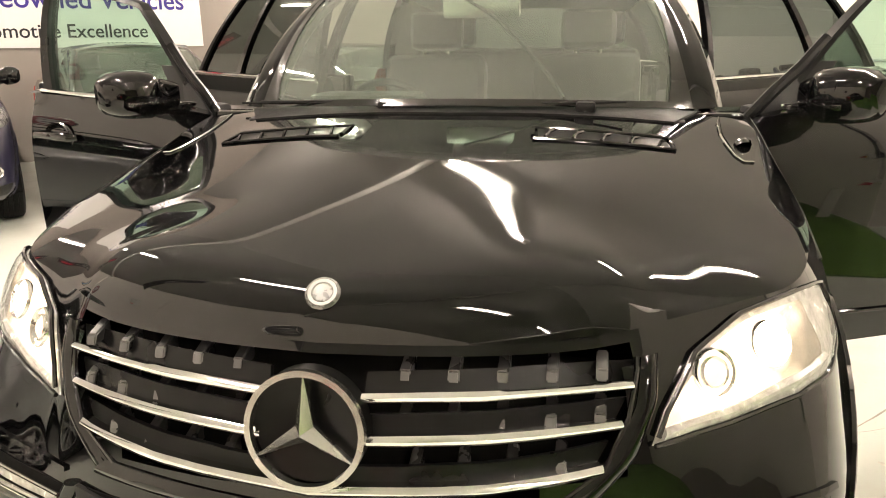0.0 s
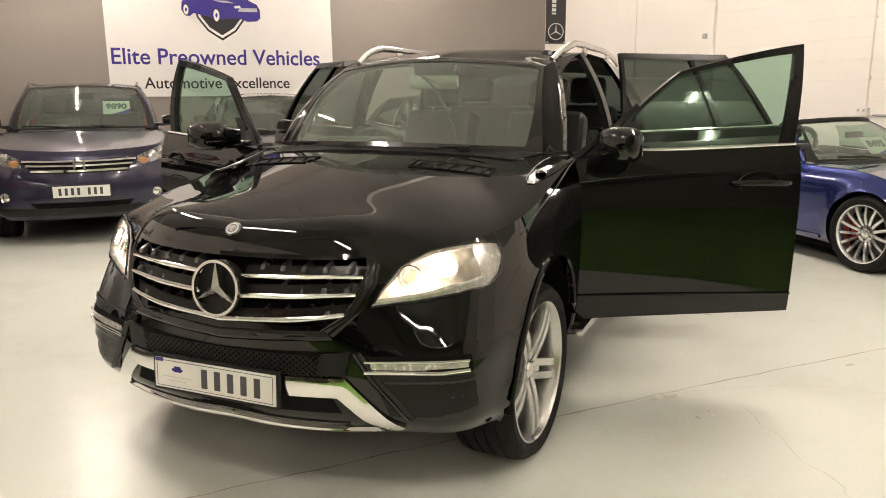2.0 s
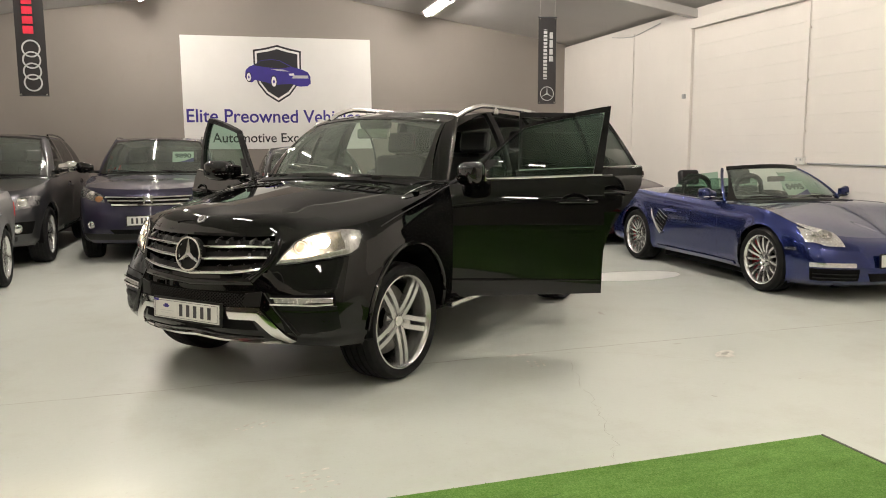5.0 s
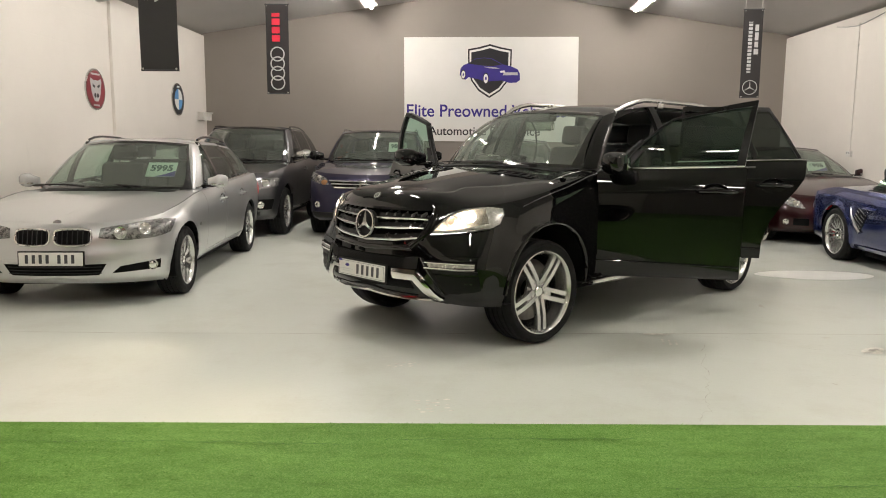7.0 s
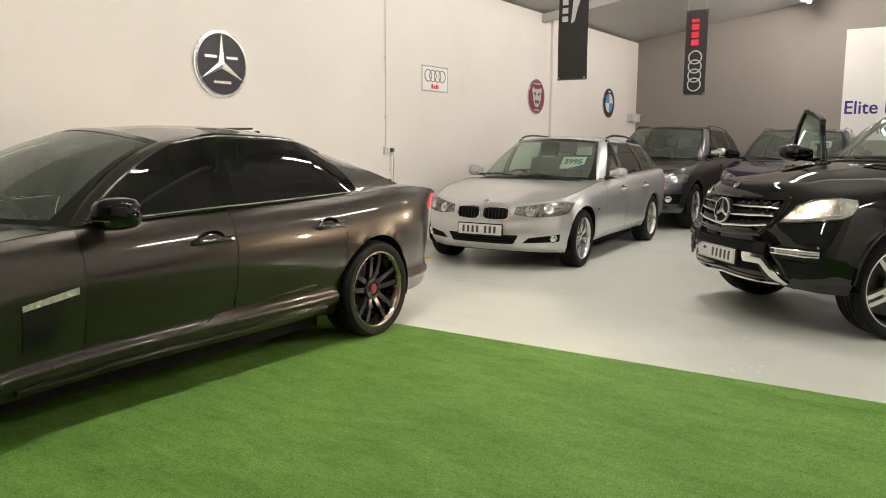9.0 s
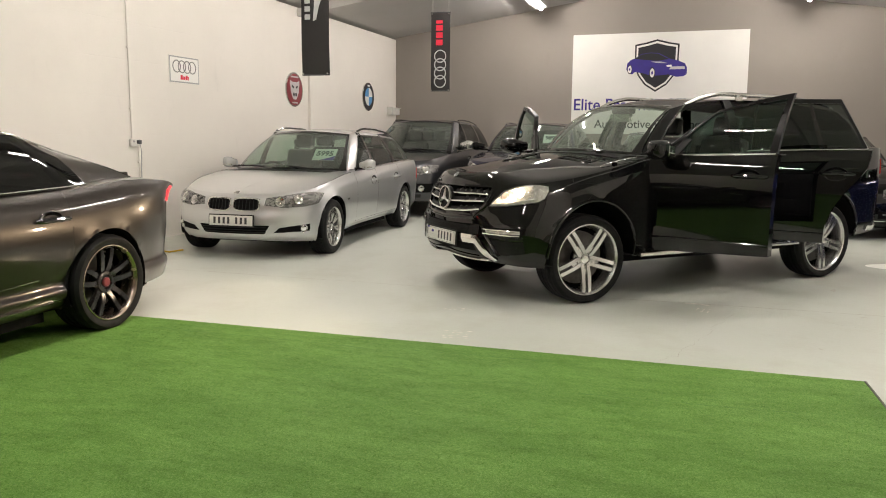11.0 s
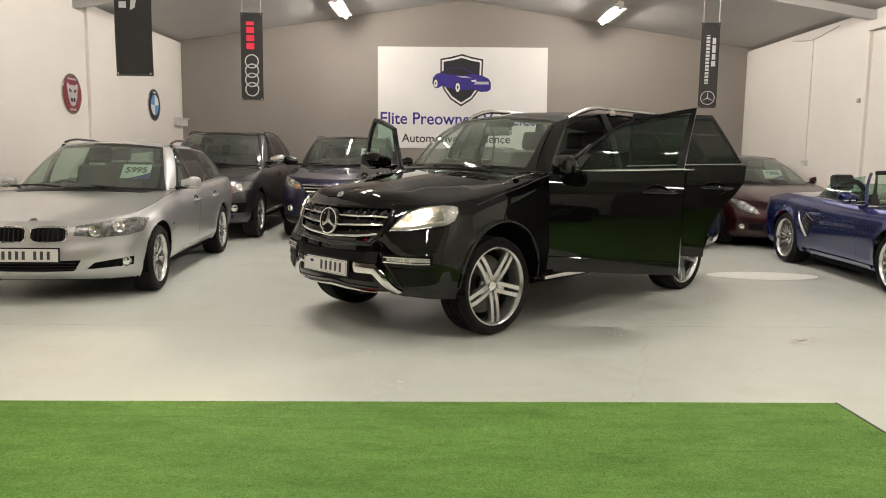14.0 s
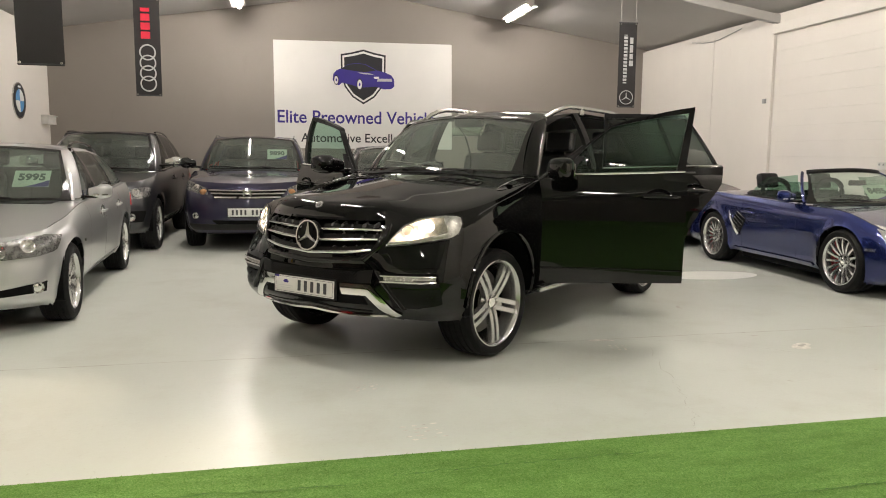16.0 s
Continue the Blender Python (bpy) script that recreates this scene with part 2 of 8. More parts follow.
def floor_material():
    m, nt, p = nodes_of("painted concrete floor")
    tc, mp = nt.nodes.new("ShaderNodeTexCoord"), nt.nodes.new("ShaderNodeMapping")
    mp.inputs["Location"].default_value = (3.1, 1.7, 0.43)
    nt.links.new(tc.outputs["Object"], mp.inputs[0])
    def noise(scale, detail, rough):
        n = nt.nodes.new("ShaderNodeTexNoise")
        n.inputs["Scale"].default_value, n.inputs["Detail"].default_value, n.inputs["Roughness"].default_value = scale, detail, rough
        nt.links.new(mp.outputs[0], n.inputs["Vector"])
        return n.outputs["Fac"]
    c = ramp(nt, noise(0.5, 3, 0.5), [(0.2, (0.68, 0.714, 0.645)), (0.8, (0.75, 0.78, 0.72))])
    dirt = ramp(nt, noise(1.6, 6, 0.68), [(0.5, (0, 0, 0)), (0.72, (0.34, 0.34, 0.34))])
    st = ramp(nt, noise(55.0, 2, 0.5), [(0.66, (0, 0, 0)), (0.78, (0.3, 0.3, 0.3))])
    nt.links.new(mixc(nt, mixc(nt, c.outputs[0], (0.56, 0.555, 0.47), dirt.outputs[0]), (0.52, 0.5, 0.43), st.outputs[0]), p.inputs["Base Color"])
    p.inputs["Roughness"].default_value = 0.27
    p.inputs["Specular IOR Level"].default_value = 0.5
    bump(nt, p, noise(26.0, 5, 0.62), 0.24, 0.004)
    return m


FLOOR = floor_material()
FLOORLINE = plain("dirty floor joint", (0.33, 0.315, 0.265), 0.7, 0, 0.3, 9)
FLOORWORN = plain("worn floor patch", (0.6, 0.585, 0.52), 0.5, 0, 0.3, 25)
FLOORSTAIN = plain("grey floor stain", (0.38, 0.375, 0.32), 0.5, 0, 0.35, 30)
# paler floor colour that paints in a pool of light
LIGHTPOOL = plain("pale floor light pool", (0.86, 0.865, 0.81), 0.45, 0, 0.03, 8)


def turf_material(name, blades):
    m, nt, p = nodes_of(name)
    gi, big = nt.nodes.new("ShaderNodeNewGeometry"), noise_node(nt, 1.1, 6, 0.7, stretch=(1, 2, 1))
    grain = noise_node(nt, 140.0, 3, 0.7)
    lot = gi.outputs["Random Per Island"] if blades else ramp(nt, grain.outputs["Fac"], [(0.3, (0, 0, 0)), (0.7, (1, 1, 1))]).outputs[0]
    a = ramp(nt, lot, [(0.0, (0.095, 0.215, 0.034)), (0.5, (0.15, 0.305, 0.058)), (1.0, (0.255, 0.42, 0.125))])
    d = ramp(nt, big.outputs["Fac"], [(0.36, (0.78, 0.83, 0.74)), (0.50, (0.96, 0.97, 0.95)), (0.64, (1.07, 1.06, 1.08))])
    mid = noise_node(nt, 7.0, 5, 0.75, stretch=(0.5, 1.6, 1))
    e = ramp(nt, mid.outputs["Fac"], [(0.34, (0.78, 0.83, 0.72)), (0.52, (1.0, 1.0, 1.0)), (0.72, (1.12, 1.1, 1.16))])
    c = mixc(nt, a.outputs[0], d.outputs[0], 1.0, "MULTIPLY")
    nt.links.new(mixc(nt, c, e.outputs[0], 1.0, "MULTIPLY"), p.inputs["Base Color"])
    p.inputs["Roughness"].default_value = 0.7
    p.inputs["Specular IOR Level"].default_value = 0.2
    return m


TURF = turf_material("artificial turf", True)
TURFBASE = turf_material("turf backing", False)
TURFSEAM = plain("shaded turf seam", (0.095, 0.222, 0.033), 0.8, 0, 0.4, 70)
EDGING = plain("dark rubber edging", (0.10, 0.11, 0.08), 0.6)


# ---- building blocks ----
def obj(name, verts, faces, mat, parent=None, label="", smooth=True, sharp=35.0):
    me = bpy.data.meshes.new(name)
    me.from_pydata([tuple(map(float, v)) for v in verts], [], [tuple(f) for f in faces])
    for mm in mat if isinstance(mat, (list, tuple)) else [mat]:
        me.materials.append(mm)
    if smooth:
        me.shade_smooth()
        me.set_sharp_from_angle(angle=radians(sharp))
    me.update()
    ob = new(name, me)
    if parent:
        ob.parent = parent
    if label:
        ob["label"] = label
    return ob


def part(name, bm, mat, parent, label="", smooth=True, sharp=35.0):
    me = bpy.data.meshes.new(name)
    bm.to_mesh(me)
    bm.free()
    me.materials.append(mat)
    if smooth:
        me.shade_smooth()
        me.set_sharp_from_angle(angle=radians(sharp))
    ob = new(name, me)
    if parent:
        ob.parent = parent
    if label:
        ob["label"] = label
    return ob


def thing(name, label, category, m=None, group=""):
    ob = tagged(new(name), label, category, group)
    ob.empty_display_size = 0.1
    if m is not None:
        ob.matrix_basis = m
    return ob


def box_bm(lo, hi, bevel=0.0, seg=2, bm=None):
    own = bm is None
    bm = bm or bmesh.new()
    c, s = [(a + b) / 2 for a, b in zip(lo, hi)], [abs(b - a) for a, b in zip(lo, hi)]
    got = bmesh.ops.create_cube(bm, size=1, matrix=Matrix.Translation(c) @ Matrix.Diagonal((*s, 1)))
    if bevel:
        vs = set(got["verts"])
        es = [e for e in bm.edges if e.verts[0] in vs and e.verts[1] in vs]
        bmesh.ops.bevel(bm, geom=es, offset=bevel, segments=seg, profile=0.6, affect="EDGES")
    return bm


def box(name, lo, hi, mat, parent=None, bevel=0.0, label="", m=None, seg=2):
    bm = box_bm(lo, hi, bevel, seg)
    if m is not None:
        bm.transform(m)
    return part(name, bm, mat, parent, label)


def prism(name, poly, axis, lo, hi, mat, parent=None, bevel=0.0, label=""):
    """A flat outline (pairs of numbers) pushed along an axis from lo to hi."""
    def at(a, b, c):
        return {"x": (c, a, b), "y": (a, c, b), "z": (a, b, c)}[axis]
    bm = bmesh.new()
    low, high = [bm.verts.new(at(a, b, lo)) for a, b in poly], [bm.verts.new(at(a, b, hi)) for a, b in poly]
    bm.faces.new(low)
    bm.faces.new(high)
    n = len(poly)
    for i in range(n):
        bm.faces.new((low[i], low[(i + 1) % n], high[(i + 1) % n], high[i]))
    bmesh.ops.recalc_face_normals(bm, faces=bm.faces)
    if bevel:
        bmesh.ops.bevel(bm, geom=list(bm.edges), offset=bevel, segments=2, affect="EDGES")
    return part(name, bm, mat, parent, label)


def rod(name, pts, r, mat, parent=None, sides=10, label="", cap=True, flat=1.0):
    """A round bar along points; r may be a list; flat squeezes it in height."""
    pts = [Vector(p) for p in pts]
    rs = r if isinstance(r, (list, tuple)) else [r] * len(pts)
    V, F = [], []
    up = Vector((0, 0, 1))
    for i, p in enumerate(pts):
        d = (pts[min(i + 1, len(pts) - 1)] - pts[max(i - 1, 0)]).normalized()
        side = d.cross(up if abs(d.z) < 0.95 else Vector((1, 0, 0))).normalized()
        top = side.cross(d).normalized()
        for k in range(sides):
            a = 2 * math.pi * k / sides
            V.append(p + rs[i] * (math.cos(a) * side + flat * math.sin(a) * top))
    for i in range(len(pts) - 1):
        for k in range(sides):
            a, b = i * sides + k, i * sides + (k + 1) % sides
            F.append((a, b, b + sides, a + sides))
    if cap:
        F.append(tuple(range(sides))[::-1])
        F.append(tuple(range((len(pts) - 1) * sides, len(pts) * sides)))
    return obj(name, V, F, mat, parent, label)


def lathe(name, prof, mat, parent=None, n=48, m=None, label="", closed=False, sharp=35.0):
    """A profile of (radius, along) turned round the y axis."""
    V, F = [], []
    k = len(prof)
    for i in range(n):
        a = 2 * math.pi * i / n
        for r, y in prof:
            V.append(Vector((r * math.cos(a), y, r * math.sin(a))))
    for i in range(n):
        for j in range(k if closed else k - 1):
            a, b = i * k + j, i * k + (j + 1) % k
            c, d = ((i + 1) % n) * k + (j + 1) % k, ((i + 1) % n) * k + j
            F.append((a, b, c, d))
    if m is not None:
        V = [m @ v for v in V]
    return obj(name, V, F, mat, parent, label, sharp=sharp)


def writing(name, text, size, m, mat, parent, bold=0.0, align="CENTER", width=1.0, depth=0.002):
    cu = bpy.data.curves.new(name, "FONT")
    cu.body, cu.size, cu.align_x, cu.align_y, cu.extrude, cu.offset = text, size, align, "CENTER", depth, bold
    tmp = new("tmp", cu)
    dg = bpy.context.evaluated_depsgraph_get()
    me = bpy.data.meshes.new_from_object(tmp.evaluated_get(dg))
    bpy.data.objects.remove(tmp)
    me.transform(Matrix.Diagonal((width, 1, 1, 1)))
    me.transform(m)
    me.materials.clear()
    me.materials.append(mat)
    ob = new(name, me)
    if parent:
        ob.parent = parent
    return ob


def bars(name, rects, m, mat, parent, depth=0.002):
    """Flat bars (x0, y0, x1, y1) in the plane of m."""
    bm = bmesh.new()
    for x0, y0, x1, y1 in rects:
        box_bm((x0, y0, 0), (x1, y1, depth), bm=bm)
    bm.transform(m)
    return part(name, bm, mat, parent, smooth=False)


# ---- the hall ----
XL, XR, YB, YP, XP, YF = -3.777, 7.928, 11.268, -2.112, 3.90, -9.0
EAVE, APEX, XA = 3.527, 4.46, 2.075
FACE_BACK = pose(0, YB, 0, 90, 0, 0)


def setting(ob, label, category):
    return tagged(ob, label, category, kind="structure")


def roof_z(x):
    return EAVE + (APEX - EAVE) * (1 - abs(x - XA) / (XR - XA))


setting(box("floor", (XL - 0.3, YF - 0.3, -0.2), (XR + 0.3, YB + 0.3, 0), FLOOR), "pale grey-green painted concrete floor with scuffs", "floor")
setting(prism("wall_north", [(XL - 0.3, 0), (XR + 0.3, 0), (XR + 0.3, EAVE), (XA, APEX), (XL - 0.3, EAVE)], "y", YB, YB + 0.3, WALLTAUPE), "taupe painted gable wall behind the cars", "wall")
west = setting(box("wall_west", (XL - 0.3, YF, 0), (XL, YB, EAVE), WALLWHITE), "white painted block wall with round signs", "wall")
east = setting(box("wall_east", (XR, YP - 0.3, 0), (XR + 0.3, YB, EAVE), WALLWHITE), "white painted block wall with cable conduits", "wall")
setting(box("wall_partition", (XP, YF, 0), (XP + 0.3, YP, EAVE + 0.6), WALLWHITE), "white painted partition wall with switch box", "wall")
setting(box("wall_return", (XP + 0.3, YP - 0.3, 0), (XR, YP, EAVE + 0.45), WALLWHITE), "white painted return wall", "wall")
# the south wall is unseen; taupe keeps reflections in the black doors dark
setting(prism("wall_south", [(XL - 0.3, 0), (XP + 0.3, 0), (XP + 0.3, EAVE + 0.6), (XA, APEX), (XL - 0.3, EAVE)], "y", YF - 0.3, YF, WALLTAUPE), "unseen wall added to close the hall, taupe to dim reflections", "wall")
for nm, xa, xb in (("ceiling", XL - 0.3, XA), ("ceiling", XA, XR + 0.3)):
    za, zb = (EAVE - 0.0, APEX) if xb == XA else (APEX, EAVE - 0.0)
    setting(prism(nm, [(xa, za), (xb, zb), (xb, zb + 0.15), (xa, za + 0.15)], "y", YF - 0.3, YB + 0.3, CEILING), "off-white sloping sheet ceiling", "ceiling")

# rafters and the ends that carry them
for yb in (6.72, -0.2, -6.6):
    for xa, xb in ((XL, XA), (XA, XR)):
        za, zb = roof_z(xa) - 0.02, roof_z(xb) - 0.02
        setting(prism("rafter", [(xa, za), (xb, zb), (xb, zb - 0.13), (xa, za - 0.13)], "y", yb - 0.06, yb + 0.06, CEILING, None, 0.006), "painted steel rafter under the sloping ceiling", "beam")
setting(box("pilaster", (XL, 7.02, 0), (XL + 0.05, 11.0, EAVE - 0.02), WALLWHITE, None, 0.004), "shallow white wall thickening", "pilaster")
setting(box("pilaster", (XR - 0.05, 6.72, 0), (XR, YB, EAVE - 0.02), WALLWHITE, None, 0.004), "shallow white wall thickening", "pilaster")
setting(box("wall_plate", (XR - 0.09, YP, 3.22), (XR, 6.72, 3.36), WALLWHITE, None, 0.01), "white painted ledge along the top of the wall", "ledge")

# courses of large blocks that show as raised bands on the east wall
for i in range(14):
    z = 0.02 + 0.2265 * i
    tagged(box("course", (XR - 0.006, YP, z + 0.0025), (XR, 6.62 if i % 2 else 6.68, z + 0.224), WALLWHITE, east, 0.0012, seg=1), "painted block course")
# a small boxed recess high in the corner
rec = thing("wall_box", "white boxed ledge on the wall near the corner", "ledge", pose(XL, 10.8, 1.95))
box("frame", (0.05, -0.18, -0.12), (0.16, 0.3, 0.02), PVC, rec, 0.004)
box("shelf", (0.05, -0.2, 0.02), (0.19, 0.32, 0.04), PVC, rec, 0.004)

# conduits and sockets
def conduit(x, y, z0, z1, r, name="conduit", mat=PVC, label="thin white conduit running down the wall"):
    t = thing(name, label, "conduit")
    rod("pipe", [(x, y, z0), (x, y, z1)], r, mat, t, 8)
    for k in range(3):
        z = z0 + (z1 - z0) * (k + 0.5) / 3
        box("clip", (x - r - 0.006, y - 0.022, z - 0.012), (x + r + 0.006, y + 0.022, z + 0.012), mat, t, 0.003)
    return t


def socket(x, y, z, face, name="wall_socket"):
    t = thing(name, "white surface-mounted double socket on the wall", "socket")
    s = 1 if face > 0 else -1
    box("back_box", (x, y - 0.075, z - 0.045), (x + s * 0.04, y + 0.075, z + 0.045), PVC, t, 0.006)
    for k in (-1, 1):
        box("switch", (x + s * 0.04, y + k * 0.035 - 0.012, z + 0.005), (x + s * 0.046, y + k * 0.035 + 0.012, z + 0.03), CABLEGREY, t, 0.002)
    return t


conduit(XL + 0.012, 2.44, 1.30, 3.5, 0.009, mat=WALLWHITE)
socket(XL, 2.47, 1.25, 1)
conduit(XL + 0.010, 2.55, 0.05, 1.2, 0.007, mat=WALLWHITE)
plug = thing("plug", "black plug pushed into the wall socket", "plug")
box("body", (XL + 0.046, 2.475, 1.235), (XL + 0.085, 2.525, 1.285), CABLEDARK, plug, 0.008)
rod("lead", [(XL + 0.075, 2.50, 1.235), (XL + 0.07, 2.53, 1.15), (XL + 0.03, 2.56, 0.9), (XL + 0.03, 2.57, 0.3)], 0.006, CABLEGREY, plug, 6)
conduit(XR - 0.060, 8.43, 1.33, 3.38, 0.008, mat=WALLWHITE)
socket(XR - 0.05, 8.43, 1.28, -1)
conduit(XR - 0.022, 4.3, 1.32, 3.2, 0.009, mat=WALLWHITE)
socket(XR - 0.012, 4.33, 1.27, -1)
h = thing("conduit", "grey conduit running level along the wall", "conduit")
rod("pipe", [(XR - 0.028, 4.2, 1.24), (XR - 0.028, -1.9, 1.20)], 0.012, CABLEGREY, h, 8)
sen = thing("wall_sensor", "small grey sensor on the wall", "sensor")
box("body", (XR - 0.085, 6.82, 2.19), (XR - 0.05, 6.89, 2.26), CABLEGREY, sen, 0.01)
cab = thing("ceiling_cable", "slack cable looped under the eaves", "cable")
rod("cable", [(XR - 0.06, 9.2, 3.43), (XR - 0.07, 8.8, 3.37), (XR - 0.07, 8.45, 3.34), (XR - 0.07, 8.2, 3.36), (XR - 0.06, 7.6, 3.44)], 0.007, CABLEGREY, cab, 6)


# tube lights
def batten(x, y, length=1.5):
    z = roof_z(x)
    tilt = math.degrees(math.atan2(EAVE - APEX, XR - XA)) * (1 if x > XA else -1)
    t = thing("tube_light", "lit white fluorescent batten fixed under the ceiling", "lamp", pose(x, y, z - 0.03, 0, -tilt, 0), "ceiling tube lights")
    prism("housing", [(-0.045, 0.03), (0.045, 0.03), (0.05, -0.04), (0.125, -0.075), (0.12, -0.082), (-0.12, -0.082), (-0.125, -0.075), (-0.05, -0.04)], "y", -length / 2, length / 2, PVC, t)
    rod("tube", [(0, -length / 2 + 0.03, -0.106), (0, length / 2 - 0.03, -0.106)], 0.022, TUBE, t, 12)
    for s in (-1, 1):
        box("end_cap", (-0.04, s * (length / 2 - 0.03), -0.12), (0.04, s * length / 2, -0.082), PVC, t, 0.004)


for yy in (9.75, 5.6, 1.9, -1.8, -5.6):
    batten(-0.3, yy)
    if yy > -2:
        batten(4.72, yy)
    else:
        if yy > -3:
            batten(2.6, yy)

# ---- turf and floor marks ----
TY = -0.69
turf_edge = [(XL + 0.02, -0.86), (3.826, -0.625), (3.868, YP + 0.1), (3.885, YF + 0.1), (XL + 0.02, YF + 0.1)]
turf = tagged(prism("turf_mat", turf_edge, "z", 0.0, 0.012, TURFBASE), "bright green artificial turf mat laid on the floor", "turf")
rng = np.random.default_rng(7)
count = 320000
px = rng.uniform(-2.6, 3.86, count)
py = TY + 0.03 - 5.6 * rng.random(count) ** 0.85
lim = -0.86 + (px - XL) / (3.85 - XL) * 0.24 - 0.006
keep = (py < lim) & (px < 3.818 - 0.028 * (py + 0.63))
px, py = px[keep], py[keep]
k = len(px)
ang, lean, hh = rng.uniform(0, 2 * np.pi, k), rng.uniform(0, 2 * np.pi, k), rng.uniform(0.0015, 0.004, k)
w = rng.uniform(0.002, 0.004, k)
off = rng.uniform(0.006, 0.02, k)
V = np.empty((k, 3, 3), np.float32)
V[:, 0] = np.stack([px - w * np.cos(ang), py - w * np.sin(ang), np.full(k, 0.0125)], 1)
V[:, 1] = np.stack([px + w * np.cos(ang), py + w * np.sin(ang), np.full(k, 0.0125)], 1)
V[:, 2] = np.stack([px + off * np.cos(lean), py + off * np.sin(lean), 0.0125 + hh], 1)
me = bpy.data.meshes.new("turf_pile")
me.vertices.add(3 * k)
me.vertices.foreach_set("co", V.ravel())
me.loops.add(3 * k)
me.loops.foreach_set("vertex_index", np.arange(3 * k, dtype=np.int32))
me.polygons.add(k)
me.polygons.foreach_set("loop_start", np.arange(0, 3 * k, 3, dtype=np.int32))
me.update(calc_edges=True)
me.materials.append(TURF)
tagged(new("turf_pile", me), "short green artificial grass blades", "turf", kind="stuff")
ed = tagged(rod("turf_edging", [(3.832, -0.632, 0.01), (3.853, -1.4, 0.01), (3.874, YP - 0.1, 0.01)], 0.008, EDGING, None, 6), "dark frayed edge strip of the turf", "edging")


def wobble(pts, n, amp, seed):
    r = random.Random(seed)
    out = []
    for (x0, y0), (x1, y1) in zip(pts, pts[1:]):
        for i in range(n):
            s = i / n
            out.append((x0 + (x1 - x0) * s + r.uniform(-amp, amp), y0 + (y1 - y0) * s + r.uniform(-amp, amp)))
    return out + [pts[-1]]


def floor_line(name, pts, width, z, mat, label, seed=1):
    r = random.Random(seed)
    V, F = [], []
    for i, (x, y) in enumerate(pts):
        a, b = pts[max(i - 1, 0)], pts[min(i + 1, len(pts) - 1)]
        dx, dy = b[0] - a[0], b[1] - a[1]
        q = math.hypot(dx, dy) or 1
        wd = width * r.uniform(0.4, 1.3)
        V += [(x - dy / q * wd, y + dx / q * wd, z), (x + dy / q * wd, y - dx / q * wd, z)]
    F = [(2 * i, 2 * i + 1, 2 * i + 3, 2 * i + 2) for i in range(len(pts) - 1)]
    return tagged(obj(name, V, F, mat, None, smooth=False), label, "floor mark", kind="structure")


floor_line("floor_joint", wobble([(XL, 0.99), (0.54, 1.10), (3.1, 1.25), (XR, 1.4)], 30, 0.006, 3), 0.0045, 0.004, FLOORLINE, "thin dirty joint across the concrete floor")
floor_line("floor_joint", wobble([(3.9, -1.30), (XR, -1.22)], 20, 0.005, 4), 0.003, 0.004, FLOORLINE, "thin dirty joint across the concrete floor")
floor_line("floor_crack", wobble([(3.2, 0.95), (3.05, 0.50), (2.97, 0.1), (2.87, -0.16), (2.80, -0.40), (2.70, -0.60)], 7, 0.02, 5), 0.0011, 0.004, FLOORLINE, "wandering hairline crack in the floor")
floor_line("floor_crack", wobble([(3.0, 1.24), (3.6, 1.1), (4.3, 0.6)], 8, 0.02, 9), 0.0011, 0.004, FLOORLINE, "wandering hairline crack in the floor")

for pts, sd in (([(-0.75, -1.02), (0.2, -0.99), (0.9, -1.0)], 21), ([(1.1, -0.93), (1.7, -0.90), (2.3, -0.87)], 22), ([(2.3, -1.40), (2.9, -1.36), (3.4, -1.33)], 23)):
    floor_line("turf_seam", wobble(pts, 18, 0.012, sd), 0.0055, 0.0165, TURFSEAM, "flattened dark seam in the turf", sd)


def tread_mark(cx, cy, ang, seed, rows=5, cols=4):
    r = random.Random(seed)
    bm = bmesh.new()
    for i in range(rows):
        for j in range(cols):
            if r.random() < 0.85:
                x, y = (j - cols / 2) * 0.052 + r.uniform(-0.01, 0.01), (i - rows / 2) * 0.045
                q = bmesh.ops.create_circle(bm, cap_ends=True, segments=7, radius=r.uniform(0.008, 0.017))
                bmesh.ops.transform(bm, matrix=Matrix.Translation((x, y, 0)) @ Matrix.Diagonal((1.4, 0.7, 1, 1)), verts=q["verts"])
    bm.transform(pose(cx, cy, 0.004, 0, 0, ang))
    tagged(part("tread_mark", bm, FLOORWORN, None, smooth=False), "faint tyre tread print on the floor", "floor mark", kind="structure")


tread_mark(1.34, -0.39, 10, 1)
tread_mark(1.11, 0.37, 40, 2, 3, 4)
tread_mark(2.95, 1.02, 80, 6, 3, 3)


def blotch(name, cx, cy, rx, ry, mat, label, seed, z=0.004, rough=0.25, rot=0):
    r = random.Random(seed)
    n = 40
    ph = [r.uniform(0, 6.28) for _ in range(4)]
    V = [(cx, cy, z)]
    for i in range(n):
        a = 2 * math.pi * i / n
        q = 1 + rough * sum(math.sin((k + 2) * a + ph[k]) / (k + 2) for k in range(4))
        x, y = rx * q * math.cos(a), ry * q * math.sin(a)
        V.append((cx + x * math.cos(rot) - y * math.sin(rot), cy + x * math.sin(rot) + y * math.cos(rot), z))
    F = [(0, 1 + i, 1 + (i + 1) % n) for i in range(n)]
    return tagged(obj(name, V, F, mat, None, smooth=False), label, "floor mark", kind="structure")


